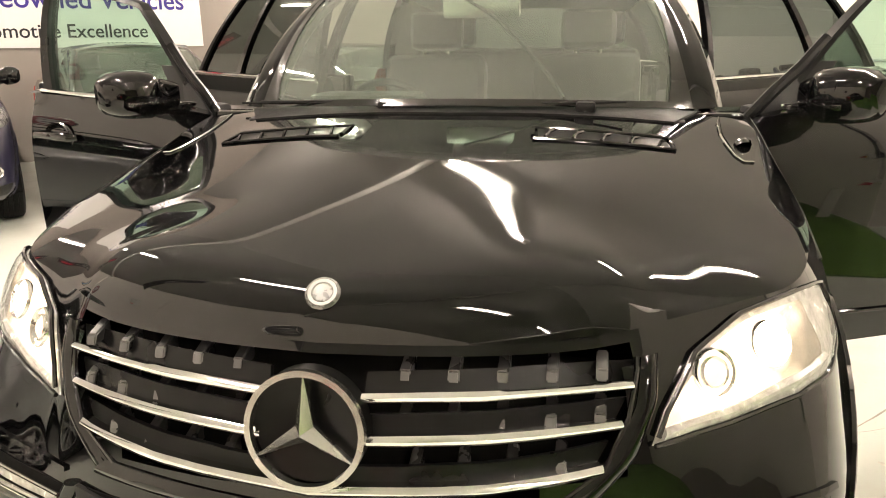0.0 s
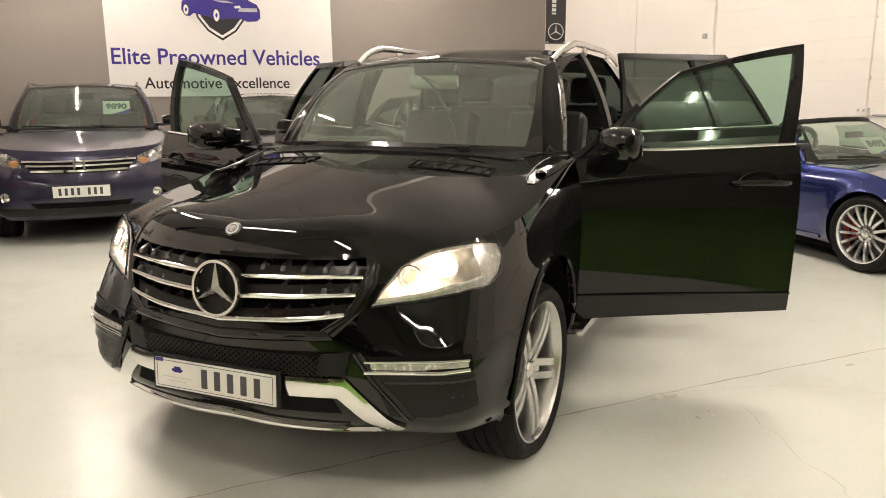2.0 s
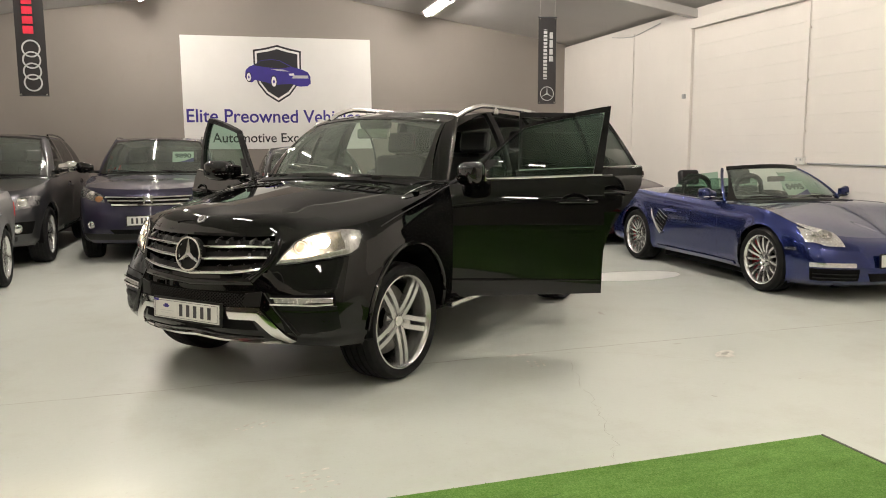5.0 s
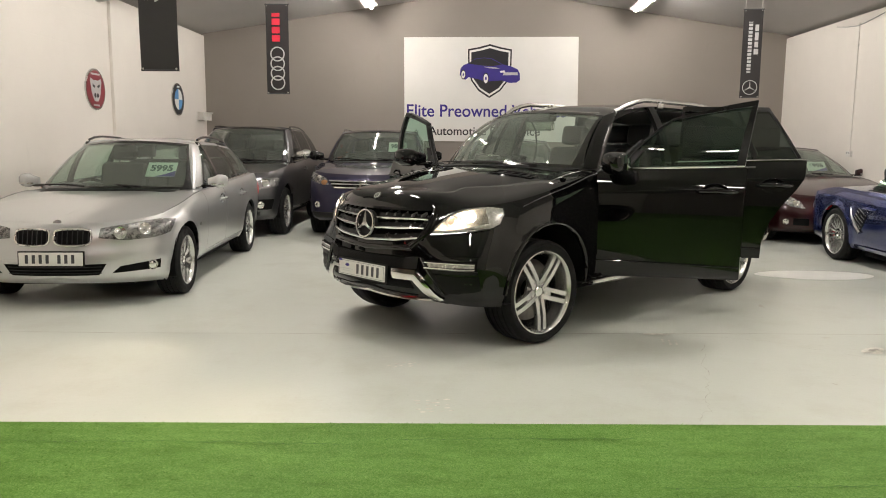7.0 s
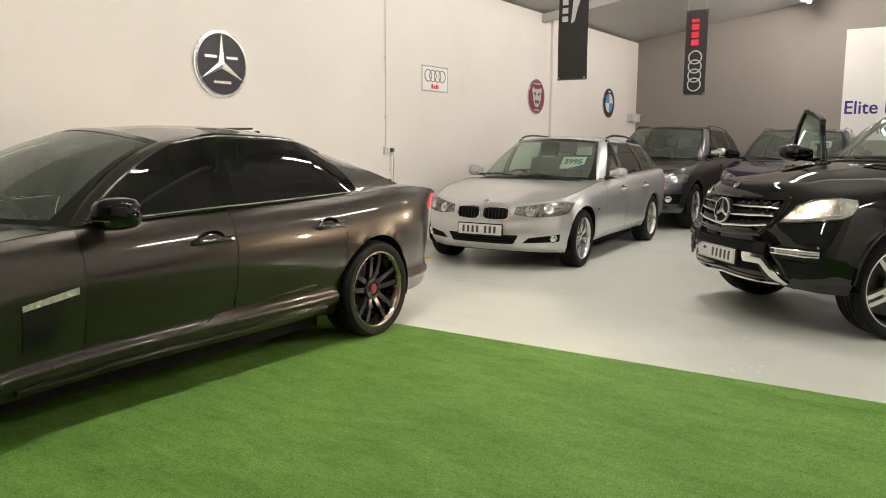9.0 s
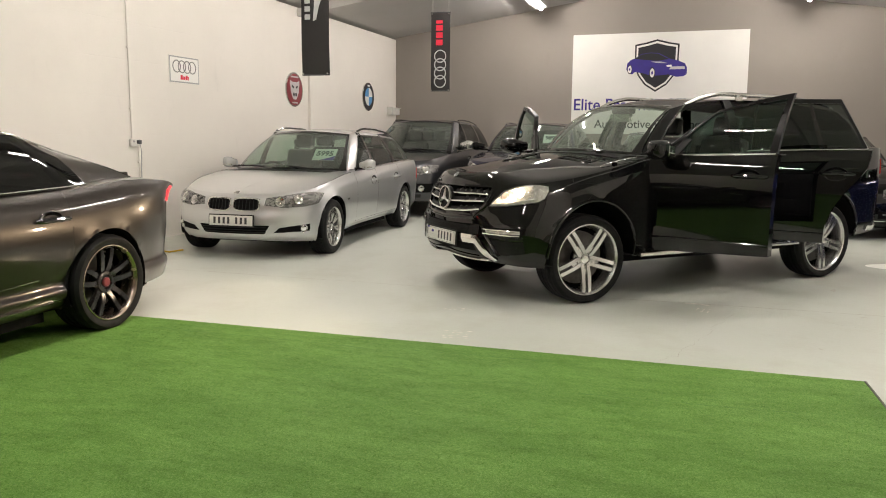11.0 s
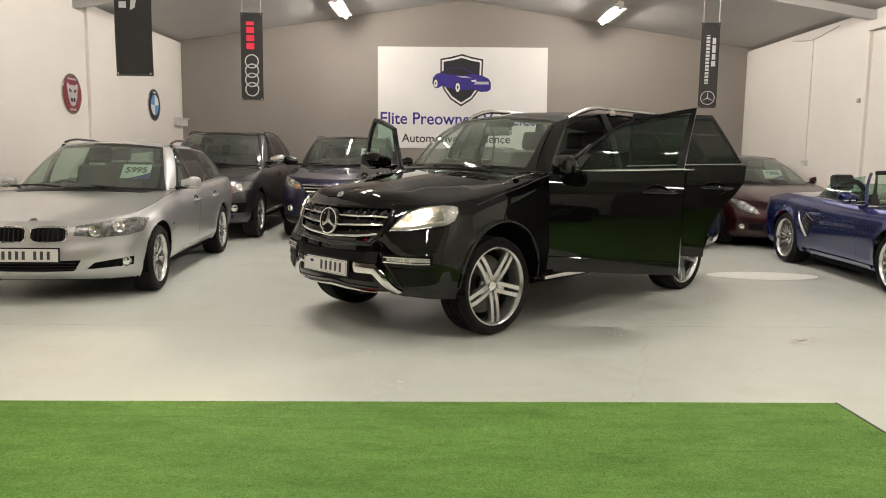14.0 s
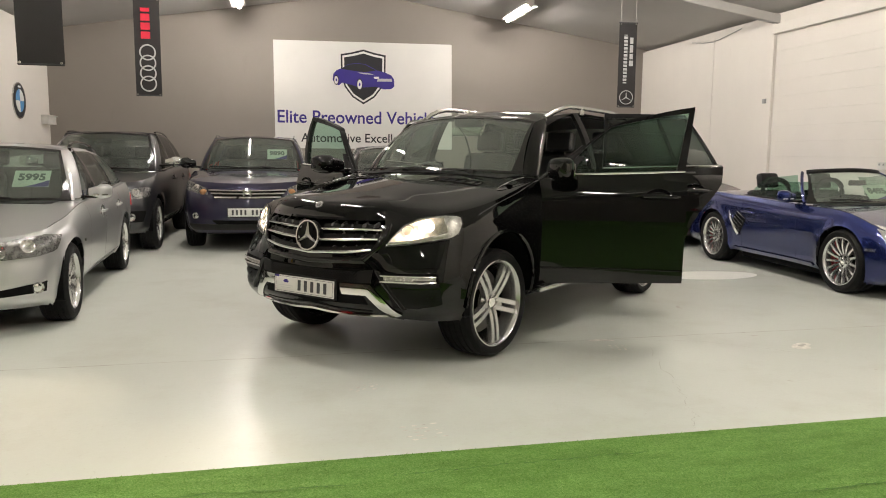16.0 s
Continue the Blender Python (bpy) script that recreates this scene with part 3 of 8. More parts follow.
# oval of light on the floor, laid on as a paler shape
blotch("floor_light_pool", 5.35, 3.95, 0.62, 0.30, LIGHTPOOL, "pale oval pool of light painted on the floor", 8, rough=0.06)
blotch("floor_stain", 4.33, 0.83, 0.11, 0.062, FLOORWORN, "small grey worn stain on the floor", 31, rough=0.3, rot=0.5)
blotch("floor_stain", 4.33, 0.83, 0.045, 0.02, FLOORSTAIN, "small grey worn stain on the floor", 32, z=0.008, rough=0.3, rot=0.4)
blotch("floor_stain", 2.92, 1.20, 0.10, 0.03, FLOORWORN, "scuffed worn mark along the floor joint", 33, z=0.008, rough=0.4, rot=0.06)
for x, y, r0, sd in ((3.7, 0.06, 0.016, 34), (4.17, 1.17, 0.03, 35), (4.12, 2.28, 0.05, 36), (4.42, 0.2, 0.012, 37)):
    blotch("floor_stain", x, y, r0, r0 * 0.5, FLOORSTAIN, "dark speck of dirt on the floor", sd, rough=0.5, rot=sd)

# ---- the dealer's board ----
sign = thing("wall_board", "large white board with blue and black lettering on the taupe wall", "sign", FACE_BACK)
# local x along the wall, y up, z out of the wall
def flat(name, poly, z0, z1, mat, parent, bevel=0.0, label=""):
    return prism(name, poly, "z", z0, z1, mat, parent, bevel, label)


flat("panel", [(0.285, 1.45), (3.79, 1.45), (3.765, 3.53), (0.275, 3.51)], 0.003, 0.018, BOARDWHITE, sign)
cx = 2.0
shield = [(-0.44, 0.82), (-0.22, 0.86), (0, 0.92), (0.22, 0.86), (0.44, 0.82), (0.435, 0.45), (0.37, 0.2), (0.22, 0.0), (0, -0.14), (-0.22, 0.0), (-0.37, 0.2), (-0.435, 0.45)]
for k, (q, mat) in enumerate(((1.0, BOARDBLACK), (0.93, BOARDWHITE), (0.85, BOARDBLACK))):
    flat("shield", [(cx + x * q, 2.46 + 0.4 + (y - 0.4) * q) for x, y in shield], 0.018 + 0.003 * k, 0.021 + 0.003 * k, mat, sign)
carline = [(-0.60, 0.0), (-0.585, 0.12), (-0.52, 0.19), (-0.42, 0.23), (-0.30, 0.31), (-0.12, 0.335), (0.04, 0.32), (0.18, 0.25), (0.27, 0.2), (0.42, 0.17), (0.56, 0.11), (0.605, 0.03), (0.61, -0.10), (0.55, -0.15), (0.4, -0.16), (0.25, -0.11), (0.0, -0.13), (-0.1, -0.13), (-0.22, -0.09), (-0.42, -0.05), (-0.48, -0.1), (-0.55, -0.08)]
flat("car_print", [(cx + x, 2.78 + y) for x, y in carline], 0.027, 0.03, BOARDBLUE, sign)
flat("car_print", [(cx + x, 2.78 + y) for x, y in ((-0.44, 0.215), (-0.30, 0.30), (-0.12, 0.325), (0.03, 0.31), (0.16, 0.245), (0.25, 0.2), (0.02, 0.165), (-0.2, 0.185))], 0.03, 0.032, BOARDBLACK, sign)
flat("car_print", [(cx + x, 2.78 + y) for x, y in ((0.20, 0.075), (0.30, 0.085), (0.31, 0.045), (0.22, 0.04))], 0.03, 0.032, BOARDWHITE, sign)
flat("car_print", [(cx + x, 2.78 + y) for x, y in ((0.26, -0.01), (0.57, -0.005), (0.56, 0.05), (0.29, 0.045))], 0.03, 0.032, BANNERGREY, sign)
flat("car_print", [(cx + x, 2.78 + y) for x, y in ((-0.12, 0.155), (0.1, 0.15), (0.22, 0.115), (0.0, 0.125))], 0.03, 0.032, BANNERGREY, sign)
for x, y, rr in ((-0.075, -0.075, 0.115), (-0.53, 0.0, 0.095)):
    for q, mat in ((1.0, BOARDBLACK), (0.8, BOARDWHITE), (0.3, BOARDBLUE)):
        flat("car_print", [(cx + x + 0.5 * rr * q * math.cos(a * 0.314), 2.78 + y + rr * q * math.sin(a * 0.314)) for a in range(20)], 0.03, 0.031 + 0.003 * (1.1 - q), mat, sign)
writing("lettering", "Elite Preowned Vehicles", 0.345, pose(1.94, 2.05, 0.02), BOARDBLUE, sign, 0.004, width=0.965)
writing("lettering", "Automotive Excellence", 0.245, pose(1.91, 1.65, 0.02), BOARDBLACK, sign, 0.002, width=0.985)


# ---- hanging banners and wall signs ----
def star(name, r, m, mat, parent, ring=0.07, depth=0.004, inner=0.10):
    """A ring with three tapering arms."""
    bm = bmesh.new()
    n = 40
    for i in range(n):
        a, b = 2 * math.pi * i / n, 2 * math.pi * (i + 1) / n
        lo = [bm.verts.new((q * math.cos(t), q * math.sin(t), z)) for t in (a, b) for q in (r * (1 - ring), r) for z in (0, depth)]
        for f in ((0, 1, 3, 2), (0, 4, 5, 1), (2, 3, 7, 6), (1, 5, 7, 3), (0, 2, 6, 4)):
            bm.faces.new([lo[i2] for i2 in f])
    for k2 in range(3):
        a = radians(90 + 120 * k2)
        d, s = Vector((math.cos(a), math.sin(a), 0)), Vector((-math.sin(a), math.cos(a), 0))
        tip, l, rr = d * r * 0.97, d * r * 0.02 + s * r * inner, d * r * 0.02 - s * r * inner
        back = -d * r * inner * 0.6
        pts = [tip, l, back, rr]
        bot = [bm.verts.new(p) for p in pts]
        mid = bm.verts.new(Vector((0, 0, depth * 2.2)))
        tp = bm.verts.new(tip + Vector((0, 0, depth * 0.9)))
        lt, rt = bm.verts.new(l + Vector((0, 0, depth * 0.5))), bm.verts.new(rr + Vector((0, 0, depth * 0.5)))
        for f in ((tp, lt, mid), (tp, mid, rt), (bot[0], bot[1], lt, tp), (bot[0], tp, rt, bot[3])):
            bm.faces.new(f)
    bmesh.ops.remove_doubles(bm, verts=bm.verts, dist=1e-5)
    bm.transform(m)
    return part(name, bm, mat, parent, sharp=20)


def ring_bm(bm, x, y, r, w, z0, z1, n=24):
    vs = []
    for i in range(n):
        a = 2 * math.pi * i / n
        vs.append([bm.verts.new((x + q * math.cos(a), y + q * math.sin(a), z)) for q in (r - w, r) for z in (z0, z1)])
    for i in range(n):
        a, b = vs[i], vs[(i + 1) % n]
        for f in ((a[1], a[3], b[3], b[1]), (a[0], a[1], b[1], b[0]), (a[2], b[2], b[3], a[3])):
            bm.faces.new(f)


def banner(x, y, zb, w, h, yaw, kind, label):
    b = thing("banner", label, "banner", pose(x, y, zb, 90, 0, yaw))
    V, F = [], []
    n, mm = 14, 5
    for s in (0.0, -0.004):
        for i in range(n + 1):
            for j in range(mm + 1):
                V.append(((j / mm - 0.5) * w, i / n * h, s + 0.006 * math.sin(3.1 * i / n * 3 + x) * (1 - i / n)))
    for i in range(n):
        for j in range(mm):
            a = i * (mm + 1) + j
            F.append((a, a + 1, a + mm + 2, a + mm + 1))
            c = a + (n + 1) * (mm + 1)
            F.append((c, c + mm + 1, c + mm + 2, c + 1))
    obj("cloth", V, F, BANNER, b)
    rod("top_bar", [(-w / 2 - 0.01, h, 0), (w / 2 + 0.01, h, 0)], 0.008, CABLEDARK, b, 8)
    rod("bottom_bar", [(-w / 2, 0.01, 0), (w / 2, 0.01, 0)], 0.005, CABLEDARK, b, 8)
    for s in (-1, 1):
        rod("cord", [(s * w * 0.42, h, 0), (s * w * 0.42, roof_z(x) - zb - 0.01, 0)], 0.003, PVC, b, 6)
        for zz in (0.02, h - 0.02):
            lathe("eyelet", [(0.004, 0), (0.009, 0), (0.009, 0.004), (0.004, 0.004)], CHROME, b, 12, pose(s * (w / 2 - 0.02), zz, 0.008, 90, 0, 0))
    z = 0.012
    if kind == "rings":
        bm = bmesh.new()
        for q in range(4):
            ring_bm(bm, 0, 0.16 + q * 0.135, 0.105, 0.018, z, z + 0.003)
        part("ring_print", bm, BANNERGREY, b, smooth=False)
        for i in range(4):
            bars("red_print", [(-0.075, 0.74 + 0.115 * i, 0.04, 0.83 + 0.115 * i - (0.04 if i == 3 else 0))], pose(0, 0, z), BANNERRED, b)
    elif kind == "star":
        star("star_print", 0.105, pose(0, 0.15, z), BANNERGREY, b, 0.1, 0.003, 0.09)
        bars("word_print", [(-0.06, 0.36, -0.005, 1.08)], pose(0, 0, z), BANNERGREY, b, 0.002)
        for i in range(14):
            bars("gap_print", [(-0.065, 0.38 + 0.052 * i, 0.0, 0.395 + 0.052 * i)], pose(0, 0, z + 0.001), BANNER, b, 0.003)
        for rect in ((0.025, 0.62, 0.085, 0.70), (0.03, 0.72, 0.08, 0.80), (0.03, 0.82, 0.08, 0.93), (0.03, 0.95, 0.08, 1.04)):
            bars("word_print", [rect], pose(0, 0, z), BANNERGREY, b, 0.002)
    else:
        for i in range(6):
            bars("word_print", [(-0.12, 0.60 + 0.085 * i, -0.055, 0.655 + 0.085 * i)], pose(0, 0, z), BANNERGREY, b, 0.002)
        flat("leap_print", [(-0.02, 0.58), (0.02, 0.60), (0.05, 0.72), (0.10, 0.86), (0.13, 1.05), (0.09, 1.1), (0.06, 0.95), (0.0, 0.80)], z, z + 0.002, BANNERGREY, b)
    return b


banner(5.66, 7.07, 2.10, 0.27, 1.26, -8, "star", "black hanging banner with a pale ringed star and lettering")
banner(-1.21, 6.78, 2.10, 0.325, 1.26, 0, "rings", "black hanging banner with four grey rings and red marks")
banner(-1.19, 2.36, 2.02, 0.335, 1.45, 0, "leap", "black hanging banner with pale lettering marks")

WEST = Matrix(((0, 0, 1, XL), (1, 0, 0, 0), (0, 1, 0, 0), (0, 0, 0, 1)))


def disc_sign(y, z, rx, rz, label, inner, out=0.0):
    # local x runs along the wall (world y), local y is up, local z points into the hall
    d = thing("wall_disc", label, "sign", WEST @ pose(y, z, out))
    def oval(q, z0, z1, mat, nm):
        flat(nm, [(rx * q * math.cos(a * 0.15708), rz * q * math.sin(a * 0.15708)) for a in range(40)], z0, z1, mat, d)
    oval(1.0, 0.001, 0.02, SATIN, "rim")
    oval(0.91, 0.02, 0.024, inner, "face")
    return d


d = disc_sign(-0.13, 2.10, 0.325, 0.325, "round black wall sign with a silver three-armed star", BOARDBLACK)
star("star_print", 0.30, pose(0, 0, 0.025), SATIN, d, 0.02, 0.006, 0.12)
for rect in ((-0.20, 0.055, -0.06, 0.08), (0.06, 0.055, 0.2, 0.08), (-0.10, -0.185, 0.11, -0.16)):
    bars("word_print", [rect], pose(0, 0, 0.025), SATIN, d)
d = disc_sign(6.5, 2.135, 0.29, 0.29, "round dark red and grey wall sign", DISCRED)
for q in range(2):
    k = 1 - 2 * q
    flat("mask_print", [(0.0, 0.13), (k * 0.06, 0.12), (k * 0.15, 0.155), (k * 0.165, 0.10), (k * 0.14, 0.03), (k * 0.135, -0.04), (k * 0.10, -0.10), (k * 0.055, -0.165), (0.0, -0.17)][::k], 0.024, 0.028, BANNERGREY, d)
    flat("mask_print", [(k * 0.03, 0.045), (k * 0.10, 0.075), (k * 0.105, 0.045), (k * 0.05, 0.015)][::k], 0.028, 0.030, BOARDBLACK, d)
    flat("mask_print", [(k * 0.012, -0.06), (k * 0.05, -0.05), (k * 0.075, -0.09), (k * 0.03, -0.125), (k * 0.008, -0.10)][::k], 0.028, 0.030, BOARDBLACK, d)
bars("word_print", [(-0.13, 0.20, 0.13, 0.225)], pose(0, 0, 0.024), BANNERGREY, d)
bars("word_print", [(-0.09, -0.235, 0.09, -0.21)], pose(0, 0, 0.024), BANNERGREY, d)
d = disc_sign(9.54, 2.165, 0.29, 0.29, "round blue and white quartered wall sign with black rim", BOARDBLACK, 0.05)
for q in range(4):
    a0 = q * math.pi / 2
    pts = [(0, 0)] + [(0.185 * math.cos(a0 + s * math.pi / 16), 0.185 * math.sin(a0 + s * math.pi / 16)) for s in range(9)]
    flat("quarter_print", pts, 0.024, 0.028, BOARDWHITE if q % 2 == 0 else SKYBLUE, d)
bars("word_print", [(-0.06, 0.21, 0.06, 0.24)], pose(0, 0, 0.025), BOARDWHITE, d)
d = thing("wall_plaque", "white metal plaque with grey rings and red marks on the wall", "sign", WEST @ pose(3.52, 2.215, 0))
box("plate", (-0.315, -0.175, 0.001), (0.315, 0.175, 0.012), BOARDWHITE, d, 0.003)
for x0, y0, x1, y1 in ((-0.31, -0.172, 0.31, -0.155), (-0.31, 0.155, 0.31, 0.172), (-0.31, -0.155, -0.298, 0.155), (0.298, -0.155, 0.31, 0.155)):
    bars("border_print", [(x0, y0, x1, y1)], pose(0, 0, 0.012), CABLEGREY, d)
bm = bmesh.new()
for q in range(4):
    ring_bm(bm, -0.165 + q * 0.11, 0.04, 0.085, 0.014, 0.012, 0.016)
part("ring_print", bm, RINGGREY, d, smooth=False)
for rect in ((-0.09, -0.13, -0.045, -0.07), (-0.035, -0.13, 0.01, -0.085), (0.02, -0.13, 0.06, -0.07), (0.07, -0.13, 0.085, -0.085)):
    bars("red_print", [rect], pose(0, 0, 0.012), BANNERRED, d)

# ---- switch box, socket and leaning board by the partition ----
sw = thing("isolator_switch", "grey rotary isolator box with red and yellow knob on the wall", "switch", pose(XP, YP - 0.095, 1.475))
box("base", (-0.06, -0.072, -0.0875), (0.0, 0.072, 0.0875), CABLEDARK, sw, 0.006)
box("cover", (-0.11, -0.072, -0.0875), (-0.06, 0.072, 0.0875), PALEGREY, sw, 0.006)
box("yellow_plate", (-0.117, -0.03, -0.03), (-0.11, 0.03, 0.035), YELLOW, sw, 0.004)
lathe("knob", [(0.0, 0), (0.026, 0), (0.026, 0.02), (0.012, 0.024), (0.012, 0.036), (0.0, 0.036)], REDPLASTIC, sw, 20, pose(-0.117, 0, 0.003, 0, 0, 90))
for a in (-1, 1):
    for b in (-1, 1):
        lathe("screw", [(0, 0), (0.006, 0), (0.006, 0.003), (0, 0.003)], CABLEDARK, sw, 8, pose(-0.11, a * 0.06, b * 0.075, 0, 0, 90))
cb = thing("armoured_cable", "black cable rising from the isolator box up the wall", "cable")
rod("cable", [(XP - 0.03, YP - 0.06, 1.56), (XP - 0.03, YP - 0.055, 1.72), (XP - 0.022, YP - 0.05, 1.95), (XP - 0.022, YP - 0.05, 3.6)], 0.014, CABLEDARK, cb, 8)
rod("gland", [(XP - 0.03, YP - 0.06, 1.555), (XP - 0.03, YP - 0.06, 1.62)], 0.022, CABLEDARK, cb, 10)
for z in (1.98, 2.5, 3.0):
    box("clip", (XP - 0.042, YP - 0.08, z), (XP, YP - 0.02, z + 0.02), CABLEDARK, cb, 0.003)
co = thing("conduit", "white conduit between the isolator and the red socket", "conduit")
rod("pipe", [(XP - 0.028, YP - 0.05, 1.40), (XP - 0.028, YP - 0.05, 0.74)], 0.014, PVC, co, 10)
rod("pipe", [(XP - 0.010, YP - 0.09, 1.40), (XP - 0.010, YP - 0.09, 0.72)], 0.007, PVC, co, 8)
box("clip", (XP - 0.045, YP - 0.075, 1.09), (XP, YP - 0.025, 1.115), PVC, co, 0.004)
so = thing("industrial_socket", "pale grey angled wall socket with a red round outlet", "socket", pose(XP, YP - 0.055, 0.665))
box("back_box", (-0.05, -0.045, -0.02), (0.0, 0.045, 0.075), PALEGREY, so, 0.012)
rod("neck", [(-0.03, 0, 0.035), (-0.075, 0, 0.0)], [0.034, 0.038], PALEGREY, so, 16)
rod("outlet", [(-0.07, 0, 0.005), (-0.095, 0, -0.05)], [0.036, 0.040], REDPLASTIC, so, 20)
rod("outlet_rim", [(-0.092, 0, -0.043), (-0.098, 0, -0.056)], [0.044, 0.044], REDPLASTIC, so, 20)
rod("flap", [(-0.125, 0.0, -0.03), (-0.135, 0.0, -0.045)], [0.018, 0.018], REDPLASTIC, so, 10)
br = thing("leaning_board", "white board with red border leaning against the wall", "sign", pose(3.715, -2.80, 0.014, 0, 9, -8) @ pose(0, 0, 0, 4, 0, 0))
box("panel", (-0.02, -0.004, 0), (0.085, 0.004, 0.47), BOARDWHITE, br, 0.002)
for lo, hi in (((-0.02, -0.007, 0.0), (0.085, -0.004, 0.012)), ((-0.02, -0.007, 0.458), (0.085, -0.004, 0.47)), ((-0.02, -0.007, 0.012), (-0.008, -0.004, 0.458)), ((0.073, -0.007, 0.012), (0.085, -0.004, 0.458))):
    box("border", lo, hi, REDPLASTIC, br)
for i in range(5):
    box("red_mark", (0.01, -0.007, 0.06 + 0.05 * i), (0.055, -0.004, 0.08 + 0.05 * i), REDPLASTIC, br)
box("grey_mark", (0.02, -0.006, 0.38), (0.055, -0.004, 0.41), BANNERGREY, br)
box("bracket", (-0.03, -0.012, 0.47), (0.0, 0.012, 0.49), CABLEDARK, br, 0.004)
# charger on the floor near the silver estate
ch = thing("battery_charger", "black floor charger with yellow clips by the wall", "charger", pose(-3.35, 1.75, 0, 0, 0, 20))
box("body", (-0.2, -0.13, 0.0), (0.2, 0.13, 0.11), CABLEDARK, ch, 0.02)
box("handle", (-0.1, -0.02, 0.11), (0.1, 0.02, 0.15), YELLOW, ch, 0.01)
rod("lead", [(0.2, 0, 0.03), (0.35, 0.1, 0.012), (0.5, 0.0, 0.012), (0.62, 0.12, 0.02)], 0.01, YELLOW, ch, 6)


# ---- cars: x ahead, y to the car's left, z up, from the ground under the middle of the wheelbase ----
from mathutils.bvhtree import BVHTree


def spline(P, counts):
    """A smooth curve through the rows of P (centripetal), counts[i] steps on stretch i."""
    P = np.asarray(P, float)
    ext = np.vstack([2 * P[0] - P[1], P, 2 * P[-1] - P[-2]])
    out = []
    for i in range(len(P) - 1):
        p0, p1, p2, p3 = ext[i:i + 4]
        t0 = 0.0
        t1 = t0 + max(np.linalg.norm(p1 - p0), 1e-4) ** 0.5
        t2 = t1 + max(np.linalg.norm(p2 - p1), 1e-4) ** 0.5
        t3 = t2 + max(np.linalg.norm(p3 - p2), 1e-4) ** 0.5
        for k in range(counts[i]):
            t = t1 + (t2 - t1) * k / counts[i]
            a1 = (t1 - t) / (t1 - t0) * p0 + (t - t0) / (t1 - t0) * p1
            a2 = (t2 - t) / (t2 - t1) * p1 + (t - t1) / (t2 - t1) * p2
            a3 = (t3 - t) / (t3 - t2) * p2 + (t - t2) / (t3 - t2) * p3
            b1 = (t2 - t) / (t2 - t0) * a1 + (t - t0) / (t2 - t0) * a2
            b2 = (t3 - t) / (t3 - t1) * a2 + (t - t1) / (t3 - t1) * a3
            out.append((t2 - t) / (t2 - t1) * b1 + (t - t1) / (t2 - t1) * b2)
    out.append(P[-1])
    return np.array(out)


def curve(pts):
    """A smooth height over x through a few points."""
    P = np.array(sorted(pts), float)
    D = spline(P, [12] * (len(P) - 1))
    return lambda x: np.interp(x, D[:, 0], D[:, 1])


def grid_faces(rows, cols, flip=False, skip=None):
    F = []
    for i in range(rows - 1):
        for j in range(cols - 1):
            if skip is not None and skip(i, j):
                continue
            a = i * cols + j
            f = (a, a + 1, a + cols + 1, a + cols)
            F.append(f[::-1] if flip else f)
    return F


def both(V, F):
    """Adds the mirror image of a half over y = 0."""
    V = [tuple(v) for v in V]
    n = len(V)
    return V + [(x, -y, z) for x, y, z in V], list(F) + [tuple(n + i for i in f[::-1]) for f in F]


def weld(ob):
    """Joins the two halves of a mirrored skin along the middle."""
    bm = bmesh.new()
    bm.from_mesh(ob.data)
    bmesh.ops.remove_doubles(bm, verts=[v for v in bm.verts if abs(v.co.y) < 1e-4], dist=2e-4)
    bm.to_mesh(ob.data)
    bm.free()
    return ob


def used(V, F):
    keep = sorted({i for f in F for i in f})
    at = {k: i for i, k in enumerate(keep)}
    return [V[k] for k in keep], [tuple(at[i] for i in f) for f in F]


